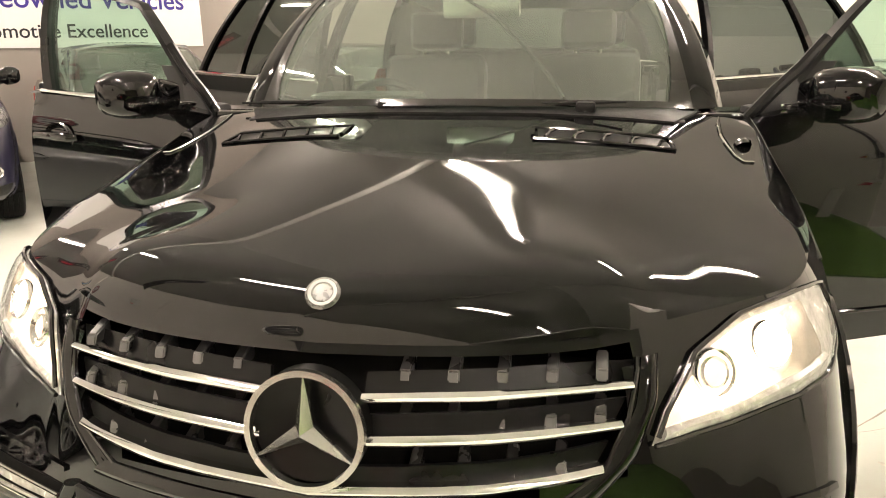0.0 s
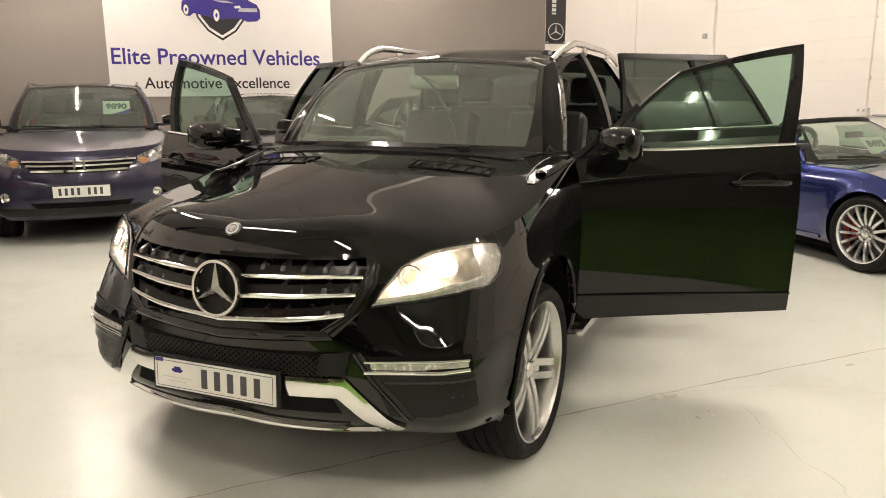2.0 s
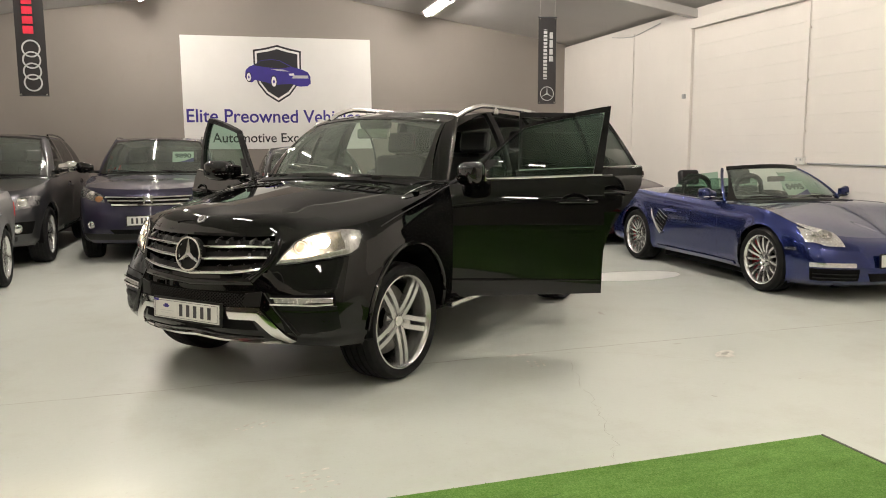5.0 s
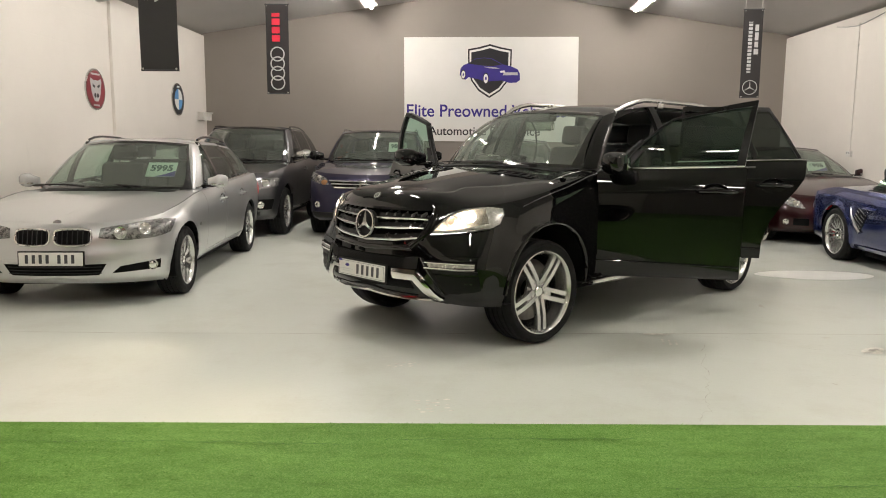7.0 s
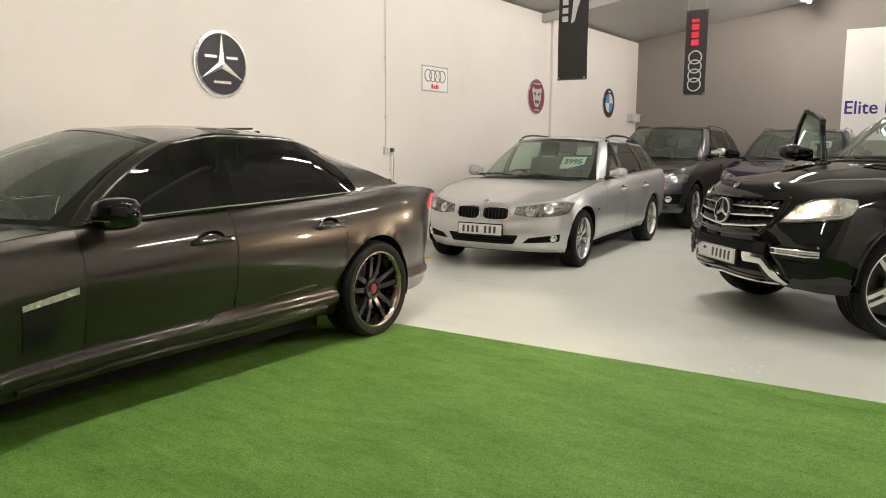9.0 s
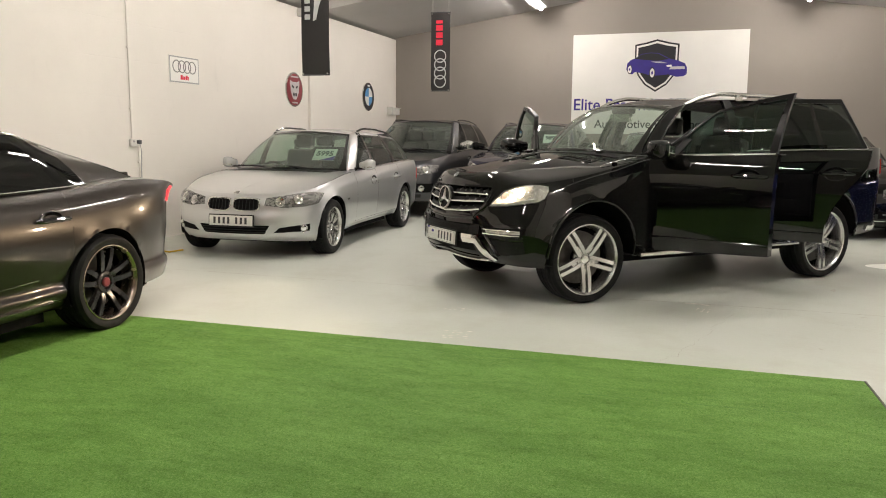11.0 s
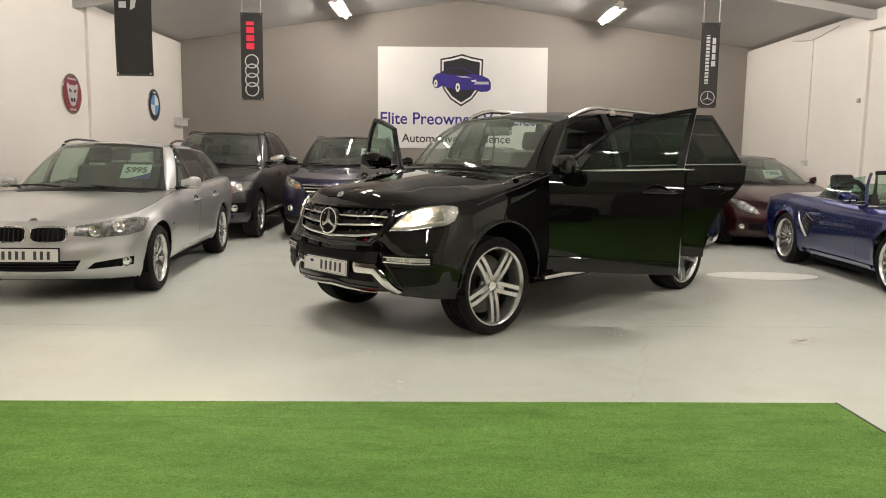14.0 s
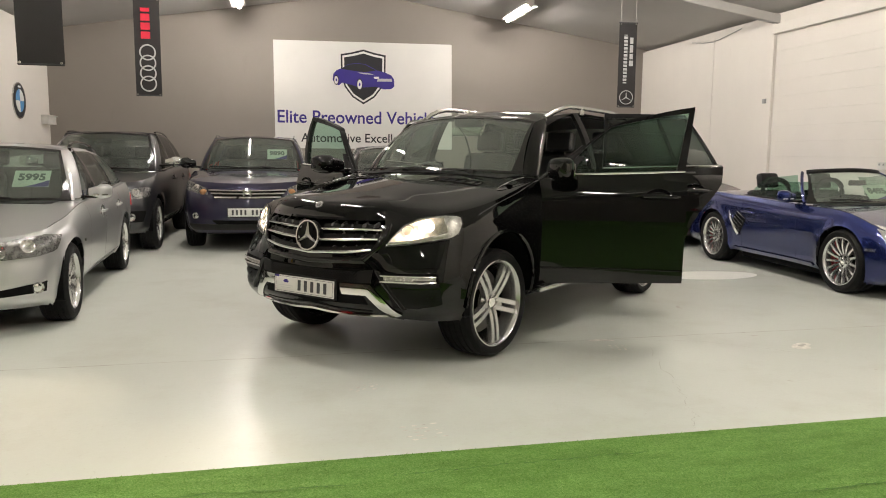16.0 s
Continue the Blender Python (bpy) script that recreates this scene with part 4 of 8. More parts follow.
class Shell:
    """The skin of a car from a few outlines: lower body, bonnet, boot, cabin and roof."""

    def __init__(self, s):
        self.s = s
        W, xf, xr = s["W"], s["xf"], s["xr"]
        top, bot = curve(s["top"]), curve(s["bot"])
        self.top = top
        side = sorted(s["side"], reverse=True)
        fu, rp = s["front"], s["rear"]
        fl = s.get("front_low", fu)
        rings = []
        for f, dw, dxf, dxr in s["levels"]:
            mix = min(1.0, max(0.0, (f - 0.50) / 0.22))
            fp = [(a + (b - a) * mix, w) for (a, w), (b, _) in zip(fl, fu)]
            ctrl = [(xf + dxf - d, w * (W + dw)) for d, w in fp]
            ctrl += [(x, (W + dw) * s["plan"](x)) for x in side]
            ctrl += [(xr - dxr + d, w * (W + dw)) for d, w in rp[::-1]]
            counts = [5] * (len(fp) - 1) + [max(2, int(abs(a[0] - b[0]) / 0.045)) for a, b in zip(ctrl[len(fp) - 1:-len(rp)], ctrl[len(fp):len(ctrl) - len(rp) + 1])] + [4] * (len(rp) - 1)
            if not rings:
                self.counts = counts
            P = spline(np.array(ctrl), self.counts)
            P[:, 1] = np.maximum(P[:, 1], 0)
            z = bot(P[:, 0]) + f * (top(P[:, 0]) - bot(P[:, 0]))
            rings.append(np.column_stack([P, z]))
        R = np.array(rings)
        nv = s.get("nv", 4)
        cols = [spline(R[:, j], [nv] * (len(rings) - 1)) for j in range(R.shape[1])]
        G = np.stack(cols, 1)
        self.lev = nv
        self.G = G
        self.col_x = [G[-1, j, 0] for j in range(G.shape[1])]
        self.half_ids = None
        # wheel arches
        Ra = s["Ra"]
        self.holes = [(s["wb"] / 2, s["R"] + s.get("lift", 0.0), Ra), (-s["wb"] / 2, s["R"] + s.get("lift", 0.0), s.get("Ra2", Ra))]
        inside = np.zeros(G.shape[:2], bool)
        for cx, cz, r in self.holes:
            d = np.hypot(G[:, :, 0] - cx, G[:, :, 2] - cz)
            inside |= (d < r) & (G[:, :, 1] > 0.55 * W)
        self.gone = np.zeros((G.shape[0] - 1, G.shape[1] - 1), bool)
        I = inside
        self.gone = I[:-1, :-1] & I[1:, :-1] & I[:-1, 1:] & I[1:, 1:]
        for cx, cz, r in self.holes:
            d = np.hypot(G[:, :, 0] - cx, G[:, :, 2] - cz)
            near = (d < r) & (G[:, :, 1] > 0.55 * W)
            ok = np.zeros_like(near)
            keepf = ~self.gone
            ok[:-1, :-1] |= keepf
            ok[1:, :-1] |= keepf
            ok[:-1, 1:] |= keepf
            ok[1:, 1:] |= keepf
            m = near & ok
            k = r / np.maximum(d[m], 1e-3)
            G[m, 0] = cx + (G[m, 0] - cx) * k
            G[m, 2] = cz + (G[m, 2] - cz) * k
            lip = s.get("flare", 0.012)
            dd = np.hypot(G[:, :, 0] - cx, G[:, :, 2] - cz)
            fl = np.clip(1 - (dd - r) / 0.09, 0, 1) ** 2 * lip
            G[:, :, 1] += np.where(G[:, :, 1] > 0.55 * W, fl, 0)
        V, F = G.reshape(-1, 3), grid_faces(G.shape[0], G.shape[1])
        self.all_parts = []
        # bonnet and boot caps
        Hz, Tz = curve(s["bonnet"]), curve(s["boot"])
        E = G[-1]
        self.jc = int(np.argmin(np.abs(E[:, 0] - s["cowl"])))
        self.jr = int(np.argmin(np.abs(E[:, 0] - s["deck"])))
        m = s.get("hood_steps", 12)
        blunt = s.get("blunt", 0.0)
        def cap(js, x_in, x_out, H):
            out = []
            n = len(js)
            for q, j in enumerate(js):
                e = E[j]
                xs = x_in + (x_out - x_in) * (q / (n - 1))
                row = []
                fade = min(1.0, max(0.0, (32 - q) / 24))
                b = blunt * (0.12 + 0.88 * fade * fade * (3 - 2 * fade)) if H is Hz else 0.0
                for k in range(m + 1):
                    t = (k / m) ** (1.7 if blunt else 1.0)
                    x, y = e[0] + (xs - e[0]) * (1 - (1 - t) ** 2), e[1] * (1 - t)
                    rise = b * (1 - (1 - t) ** 26) + (1 - b) * (1 - (1 - t) ** s.get("crown", 2.4))
                    z = e[2] + (float(H(xs)) - e[2]) * rise
                    row.append((x, y, z))
                out.append(row)
            return np.array(out)
        self.hood = cap(range(0, self.jc + 1), s["nose_in"], s["cowl_c"], Hz)
        if blunt:
            # one fair surface over the middle of the bonnet, eased into its rolled edge
            t = np.tile((np.arange(m + 1) / m) ** 1.7, (len(self.hood), 1))
            x, y, z = (self.hood[:, :, i] for i in range(3))
            base = lambda X, Y: np.stack([((X - 1.6) / 0.7) ** i * (Y / 0.8) ** (2 * j) for i, j in ((0, 0), (1, 0), (2, 0), (3, 0), (0, 1), (1, 1), (0, 2))], -1)
            use = (t > 0.2) & (x < 2.12)
            fitted = np.linalg.lstsq(base(x[use], y[use]), z[use], rcond=None)[0]
            w = np.clip((t - 0.02) / 0.34, 0, 1)
            v = np.clip((2.2 - x) / 0.55, 0, 1)
            w = w ** 3 * (w * (6 * w - 15) + 10) * v ** 2 * (3 - 2 * v)
            self.hood[:, :, 2] += w * (base(x, y) @ fitted - z)
        self.boot = cap(range(self.jr, len(E)), s["deck_c"], s["tail_in"], Tz)
        # cabin
        B, T = np.array(s["belt"], float), np.array(s["roofline"], float)
        self.B, self.T = B, T
        self.DB, self.DT = (spline(P[1:-1], [16] * (len(P) - 3)) for P in (B, T))
        hv, hf = self.hood.reshape(-1, 3), grid_faces(*self.hood.shape[:2], True)
        bv, bf = self.boot.reshape(-1, 3), grid_faces(*self.boot.shape[:2], True)
        AV, AF = [], []
        for v, f in ((V, F), (hv, hf), (bv, bf)):
            n = len(AV)
            AV += [tuple(p) for p in v]
            AF += [tuple(n + i for i in q) for q in f]
        self.tree = BVHTree.FromPolygons([Vector(p) for p in both(AV, AF)[0]], both(AV, AF)[1])

    def cab(self, k, t, u):
        """A point of the cabin: stretch k, u along it, t from belt to roof."""
        B, T = self.B, self.T
        n = len(B) - 1
        def at(P):
            if 0 < k < n - 1:
                D = self.DB if P is B else self.DT
                f = (k - 1 + u) * 16
                i = min(int(f), len(D) - 2)
                return D[i] + (D[i + 1] - D[i]) * (f - i)
            a, b = P[k], P[k + 1]
            if k == 0:
                q = a + (b - a) * u
                q[0] = a[0] + (b[0] - a[0]) * u ** 2.2
                q[2] = a[2] + (b[2] - a[2]) * u ** 2
                return q
            if k == n - 1:
                q = a + (b - a) * u
                q[0] = b[0] + (a[0] - b[0]) * (1 - u) ** 2.2
                q[2] = b[2] + (a[2] - b[2]) * (1 - u) ** 2
                return q
            return a + (b - a) * u
        p = at(B) + (at(T) - at(B)) * t
        bulge = self.s.get("bulge", 0.025) * 4 * t * (1 - t)
        bow = self.s.get("bow", 0.022) * 4 * t * (1 - t) * {0: 1.0, 1: 1.0, 2: (1 - u) ** 2}.get(k, 0.0)
        p = p + np.array([bow * 0.6, 0, bow * 0.5])
        if k == 0:
            return p + np.array([bulge * 0.6, 0, bulge * 0.5])
        if k == n - 1:
            return p + np.array([-bulge * 0.8, 0, bulge * 0.4])
        return p + np.array([0, bulge, bulge * 0.3])

    def cab_grid(self, k, t0, t1, u0=0.0, u1=1.0, nt=8, nu=8):
        return np.array([[self.cab(k, t0 + (t1 - t0) * i / nt, u0 + (u1 - u0) * j / nu) for j in range(nu + 1)] for i in range(nt + 1)])

    def roof(self, name, mat, parent, m=10):
        n = len(self.B) - 1
        ring = []
        for k in range(n):
            steps = 10 if k in (0, n - 1) else max(2, int(abs(self.T[k + 1][0] - self.T[k][0]) / 0.12) + 1)
            ring += [self.cab(k, 1.0, u / steps) for u in range(steps)]
        ring.append(self.cab(n - 1, 1.0, 1.0))
        ring = np.array(ring)
        H = curve(self.s["roof"])
        xs = np.linspace(ring[0][0] - 0.12, ring[-1][0] + 0.1, len(ring))
        P = []
        for e, x0 in zip(ring, xs):
            for q in range(m + 1):
                t = q / m
                x, y = e[0] + (x0 - e[0]) * t, e[1] * (1 - t)
                P.append((x, y, e[2] + (H(x) - e[2]) * (1 - (1 - t) ** 2.2)))
        V, F = both(P, grid_faces(len(ring), m + 1, True))
        return weld(obj(name, V, F, mat, parent, sharp=60))

    def snap(self, p, d=0.0):
        loc, nor, _, _ = self.tree.find_nearest(Vector(p))
        return loc + nor * d

    def patch(self, lower, upper, n, m, d, thick=0.0, wave=None):
        """Points between two lines laid on the skin, d proud of it; a closed slab where thick is given."""
        def along(L, k):
            L = [Vector(p) for p in L]
            ds = [0.0]
            for a, b in zip(L, L[1:]):
                ds.append(ds[-1] + (b - a).length)
            x = ds[-1] * k
            for i in range(len(L) - 1):
                if x <= ds[i + 1] + 1e-9:
                    return L[i].lerp(L[i + 1], (x - ds[i]) / max(ds[i + 1] - ds[i], 1e-9))
            return L[-1]
        out, inn = [], []
        for i in range(m + 1):
            for j in range(n + 1):
                p = along(lower, j / n).lerp(along(upper, j / n), i / m)
                loc, nor, _, _ = self.tree.find_nearest(p)
                dd = d + (wave(i / m, j / n) if wave else 0)
                out.append(loc + nor * dd)
                inn.append(loc + nor * (dd - thick))
        F = grid_faces(m + 1, n + 1)
        if not thick:
            return out, F
        k = len(out)
        V = out + inn
        F = F + [tuple(k + i for i in f[::-1]) for f in F]
        edge = [j for j in range(n + 1)] + [(i + 1) * (n + 1) + n for i in range(m)] + [m * (n + 1) + j for j in range(n - 1, -1, -1)] + [i * (n + 1) for i in range(m - 1, 0, -1)]
        for a, b in zip(edge, edge[1:] + edge[:1]):
            F.append((a, k + a, k + b, b))
        return V, F


def fix(ob):
    bm = bmesh.new()
    bm.from_mesh(ob.data)
    bmesh.ops.recalc_face_normals(bm, faces=bm.faces)
    bm.to_mesh(ob.data)
    bm.free()
    return ob


def pair(sh, name, lower, upper, n, m, d, thick, mat, parent, label="", sides=(1, -1), wave=None):
    """The same patch on both sides of the car."""
    got = []
    V, F = sh.patch(lower, upper, n, m, d, thick, wave)
    for s in sides:
        got.append(fix(obj(name, [(x, s * y, z) for x, y, z in V], [f[::s] for f in F], mat, parent, label)))
    return got


def single(sh, name, lower, upper, n, m, d, thick, mat, parent, label="", wave=None):
    V, F = sh.patch(lower, upper, n, m, d, thick, wave)
    return fix(obj(name, V, F, mat, parent, label))


# ---- wheels ----
def tyre_mesh(R, r, w):
    """Outer radius R, rim radius r, width w, with shoulder and tread grooves."""
    h = w / 2
    prof = [(r - 0.005, -h * 0.86), (r + 0.012, -h * 0.97), ((R + r) / 2, -h * 1.03), (R - 0.022, -h * 0.97), (R - 0.006, -h * 0.84)]
    for q in (-0.55, -0.18, 0.18, 0.55):
        prof += [(R, h * (q - 0.05)), (R - 0.008, h * (q - 0.035)), (R - 0.008, h * (q + 0.035)), (R, h * (q + 0.05))]
    prof += [(R - 0.006, h * 0.84), (R - 0.022, h * 0.97), ((R + r) / 2 + 0.012, h * 1.03), ((R + r) / 2, h * 1.035), (r + 0.012, h * 0.97), (r - 0.005, h * 0.86)]
    return prof


def spoke_bm(bm, a0, a1, r0, r1, w0, w1, y0, y1, depth, aside=0.0):
    """A tapering arm from angle a0 at r0 to a1 at r1, moved aside in its plane."""
    n = 5
    rows = []
    for i in range(n + 1):
        t = i / n
        a, r = a0 + (a1 - a0) * t, r0 + (r1 - r0) * t
        w = (w0 + (w1 - w0) * t) / 2
        y = y0 + (y1 - y0) * t + 0.012 * math.sin(math.pi * t)
        c, s = math.cos(a), math.sin(a)
        q = Vector((-s, 0, c))
        p = Vector((r * c, 0, r * s)) + q * aside
        rows.append([bm.verts.new(v) for v in (p - q * w + Vector((0, y - 0.35 * depth, 0)), p - q * w * 0.82 + Vector((0, y, 0)), p + q * w * 0.82 + Vector((0, y, 0)), p + q * w + Vector((0, y - 0.35 * depth, 0)), p + q * w * 0.8 + Vector((0, y - depth, 0)), p - q * w * 0.8 + Vector((0, y - depth, 0)))])
    for a, b in zip(rows, rows[1:]):
        for k in range(6):
            bm.faces.new((a[k], a[(k + 1) % 6], b[(k + 1) % 6], b[k]))
    bm.faces.new(rows[-1])


WHEELS = {}


def wheel(car, x, y, R, rim, width, style, side, steer=0.0, metal=None, caliper=None, lip=None):
    """side 1: the car's left. The outer face looks along +y before it is turned."""
    metal = metal or ALLOY
    w = thing("wheel", "", "", pose(x, y, R, 0, 0, (0 if side > 0 else 180) + steer))
    w.parent = car
    for key in ("label", "category"):
        if key in w:
            del w[key]
    key = (R, rim, width, style, metal.name)
    if key in WHEELS:
        for src in WHEELS[key]:
            o = src.copy()
            scene.collection.objects.link(o)
            o.parent = w
    else:
        made = [lathe("tyre", tyre_mesh(R, rim, width), RUBBER, w, 64, sharp=28)]
        h = width / 2
        made.append(lathe("rim", [(rim * 0.93, -h * 0.9), (rim * 0.99, -h * 0.95), (rim, -h * 0.84), (rim * 0.9, -h * 0.6), (rim * 0.88, h * 0.35), (rim * 0.93, h * 0.72), (rim * 0.955, h * 0.9), (rim * 0.99, h * 0.97), (rim * 1.012, h * 0.95), (rim * 1.012, h * 0.82), (rim * 0.9, h * 0.3)], lip or metal, w, 56, sharp=40))
        bm = bmesh.new()
        yf = h * 0.62
        if style == "twin5":
            for k in range(5):
                a = radians(52 + 72 * k)
                for s in (-1, 1):
                    spoke_bm(bm, a, a, rim * 0.14, rim * 0.97, 0.036, 0.038, yf - 0.002, h * 0.82, 0.04, s * 0.0285)
                spoke_bm(bm, a, a, rim * 0.2, rim * 0.46, 0.06, 0.02, yf - 0.014, h * 0.6, 0.03)
        elif style == "twin5dark":
            for k in range(5):
                a = radians(90 + 72 * k)
                for s in (-1, 1):
                    spoke_bm(bm, a + s * 0.3, a + s * 0.2, rim * 0.22, rim * 0.96, 0.045, 0.036, yf - 0.02, h * 0.75, 0.04)
        elif style == "star7":
            for k in range(7):
                a = radians(90 + 360 / 7 * k)
                for s in (-1, 1):
                    spoke_bm(bm, a + s * 0.06, a + s * 0.2, rim * 0.25, rim * 0.95, 0.03, 0.022, yf, h * 0.7, 0.035)
        elif style == "multi":
            for k in range(15):
                a = radians(90 + 24 * k)
                spoke_bm(bm, a, a + 0.03, rim * 0.25, rim * 0.96, 0.028, 0.026, yf - 0.015, h * 0.78, 0.035)
        else:
            for k in range(5):
                a = radians(90 + 72 * k)
                spoke_bm(bm, a - 0.10, a - 0.2, rim * 0.22, rim * 0.95, 0.05, 0.045, yf, h * 0.7, 0.045)
                spoke_bm(bm, a + 0.10, a + 0.2, rim * 0.22, rim * 0.95, 0.05, 0.045, yf, h * 0.7, 0.045)
        bmesh.ops.recalc_face_normals(bm, faces=bm.faces)
        made.append(part("spokes", bm, metal, w, sharp=30))
        made.append(lathe("hub", [(0.0, yf - 0.07), (rim * 0.30, yf - 0.06), (rim * 0.33, yf - 0.03), (rim * 0.28, yf - 0.006), (rim * 0.2, yf - 0.002), (rim * 0.17, yf - 0.012), (0.0, yf - 0.012)], metal, w, 32))
        made.append(lathe("hub_cap", [(0.0, yf + 0.006), (rim * 0.10, yf + 0.004), (rim * 0.125, yf - 0.002), (rim * 0.125, yf - 0.014)], CHROME if style != "twin5dark" else DISCRED, w, 24))
        for k in range(5):
            a = radians((88 if style == "twin5" else 54) + 72 * k)
            made.append(lathe("wheel_bolt", [(0.0, 0.012), (0.009, 0.012), (0.011, 0.0)], DARKALLOY, w, 8, pose(rim * 0.215 * math.cos(a), yf - 0.012, rim * 0.215 * math.sin(a))))
        made.append(lathe("brake_disc", [(rim * 0.28, -h * 0.15), (rim * 0.76, -h * 0.15), (rim * 0.76, -h * 0.28), (rim * 0.28, -h * 0.28)], IRON, w, 40))
        made.append(lathe("wheel_back", [(0.0, -h * 0.55), (rim * 0.9, -h * 0.5)], UNDER, w, 32))
        if caliper:
            bm = box_bm((rim * 0.5, -h * 0.36, -0.09), (rim * 0.8, h * 0.02, 0.09), 0.015)
            made.append(part("caliper", bm, caliper, w))
        WHEELS[key] = made
    return w


# ---- the rest of a car ----
def seat(car, x, y, z=0.0, width=0.5, mat=None, bench=False):
    """A seat as parts of the car: cushion, backrest and headrest."""
    mat = mat or LEATHER
    w = width / 2
    box("seat_cushion", (x - 0.28, y - w, z + 0.42), (x + 0.26, y + w, z + 0.60), mat, car, 0.06, seg=3)
    m = pose(x - 0.24, y, z + 0.52, 0, -16, 0)
    box("seat_back", (-0.09, -w, 0.0), (0.09, w, 0.66), mat, car, 0.07, m=m, seg=3)
    for yy in ((-0.45, 0.45) if bench else (0,)):
        m2 = pose(x - 0.24, y + yy, z + 0.52, 0, -12, 0)
        box("headrest", (-0.06, -0.135, 0.68), (0.05, 0.135, 0.87), mat, car, 0.05, m=m2, seg=3)
        for s in (-1, 1):
            rod("headrest_post", [m2 @ Vector((0, s * 0.06, 0.62)), m2 @ Vector((0, s * 0.06, 0.72))], 0.007, CHROME, car, 6)


def interior(car, s, drive=-1, mat=None, rear=True, lining=LINING):
    """Floor, dashboard, steering wheel and seats; drive -1: wheel on the car's right."""
    W, z = s["W"], s["floor"]
    box("cabin_floor", (s["deck"] + 0.1, -W * 0.78, z - 0.06), (s["cowl"] + 0.15, W * 0.78, z), UNDER, car)
    box("bulkhead", (s["cowl"] + 0.05, -W * 0.75, z), (s["cowl"] + 0.12, W * 0.75, s["dash"] - 0.06), UNDER, car)
    zd, xd = s["dash"], s["cowl"]
    prism("dashboard", [(xd + 0.22, zd - 0.02), (xd - 0.10, zd), (xd - 0.22, zd - 0.05), (xd - 0.26, zd - 0.16), (xd - 0.20, zd - 0.34), (xd + 0.1, zd - 0.4)], "y", -W * 0.74, W * 0.74, CABIN, car, 0.015)
    y = drive * 0.38
    tm = pose(xd - 0.42, y, zd - 0.10, 0, -68, 0)
    n = 28
    V, F = [], []
    for i in range(n):
        a = 2 * math.pi * i / n
        for k in range(8):
            b = 2 * math.pi * k / 8
            r = 0.185 + 0.016 * math.cos(b)
            V.append(tm @ Vector((r * math.cos(a), r * math.sin(a), 0.016 * math.sin(b))))
    for i in range(n):
        for k in range(8):
            F.append((i * 8 + k, i * 8 + (k + 1) % 8, ((i + 1) % n) * 8 + (k + 1) % 8, ((i + 1) % n) * 8 + k))
    obj("steering_wheel", V, F, LEATHER, car)
    box("wheel_boss", (-0.08, -0.16, -0.02), (0.07, 0.16, 0.02), CABIN, car, 0.015, m=tm)
    box("instrument_hood", (xd - 0.24, y - 0.2, zd - 0.03), (xd - 0.04, y + 0.2, zd + 0.045), CABIN, car, 0.03)
    zz = z - 0.34 - s.get("seat_drop", 0.0)
    if rear:
        box("boot_bulkhead", (s["xr"] + 0.5, -W * 0.74, z - 0.05), (s["xr"] + 0.54, W * 0.74, s["boot"][0][1] - 0.03), UNDER, car)
    for yy in (-0.38, 0.38):
        seat(car, xd - 0.98, yy, zz, 0.52, mat)
    box("centre_console", (xd - 1.25, -0.11, z), (xd - 0.2, 0.11, z + 0.30), CABIN, car, 0.03)
    if rear:
        seat(car, xd - 1.86, 0, zz + 0.02 - (0.17 if s.get("low_rear") else 0.0), W * 1.42, mat, True)


def mirror_body(name, car, p, side, size=(0.13, 0.23, 0.17), mat=None, glassdir=-1):
    """A door mirror: housing, foot, glass and indicator, p where the housing's inner end lies."""
    mat = mat or BLACK
    x, y, z = p
    dx, dy, dz = size
    V, F = [], []
    rows, cols = 9, 16
    for i in range(rows):
        t = i / (rows - 1)
        k = math.sin(math.pi * min(1, 0.16 + 0.84 * t) * 0.5) if t < 0.5 else math.sqrt(max(0.0, 1 - ((t - 0.5) / 0.52) ** 2.6))
        for j in range(cols):
            a = 2 * math.pi * j / cols
            ca, sa = math.cos(a), math.sin(a)
            px = dx * 0.5 * math.copysign(abs(ca) ** 0.7, ca) * k + (0.02 * (1 - t) if ca > 0 else 0)
            pz = dz * 0.5 * math.copysign(abs(sa) ** 0.65, sa) * (0.35 + 0.65 * k)
            if ca < 0:
                px *= 0.75
            V.append((x + px, y + side * dy * t, z + pz + 0.012 * t))
    for i in range(rows - 1):
        for j in range(cols):
            F.append((i * cols + j, i * cols + (j + 1) % cols, (i + 1) * cols + (j + 1) % cols, (i + 1) * cols + j))
    F.append(tuple(range(cols)))
    F.append(tuple(range((rows - 1) * cols, rows * cols)))
    fix(obj(name, V, F, mat, car, sharp=50))
    bm = box_bm((x - dx * 0.372, y + side * dy * 0.28, z - dz * 0.24), (x - dx * 0.345, y + side * dy * 0.66, z + dz * 0.26), 0.002)
    part("mirror_glass", bm, CHROME, car, "mirror glass")
    box("mirror_foot", (x - 0.05, y - side * 0.10, z - dz * 0.42), (x + 0.045, y + side * dy * 0.35, z - dz * 0.2), GLOSS, car, 0.02)
    box("indicator", (x + dx * 0.30, y + side * dy * 0.22, z - 0.03), (x + dx * 0.53, y + side * dy * 0.86, z - 0.012), LENS if mat is BLACK else SATIN, car, 0.006)


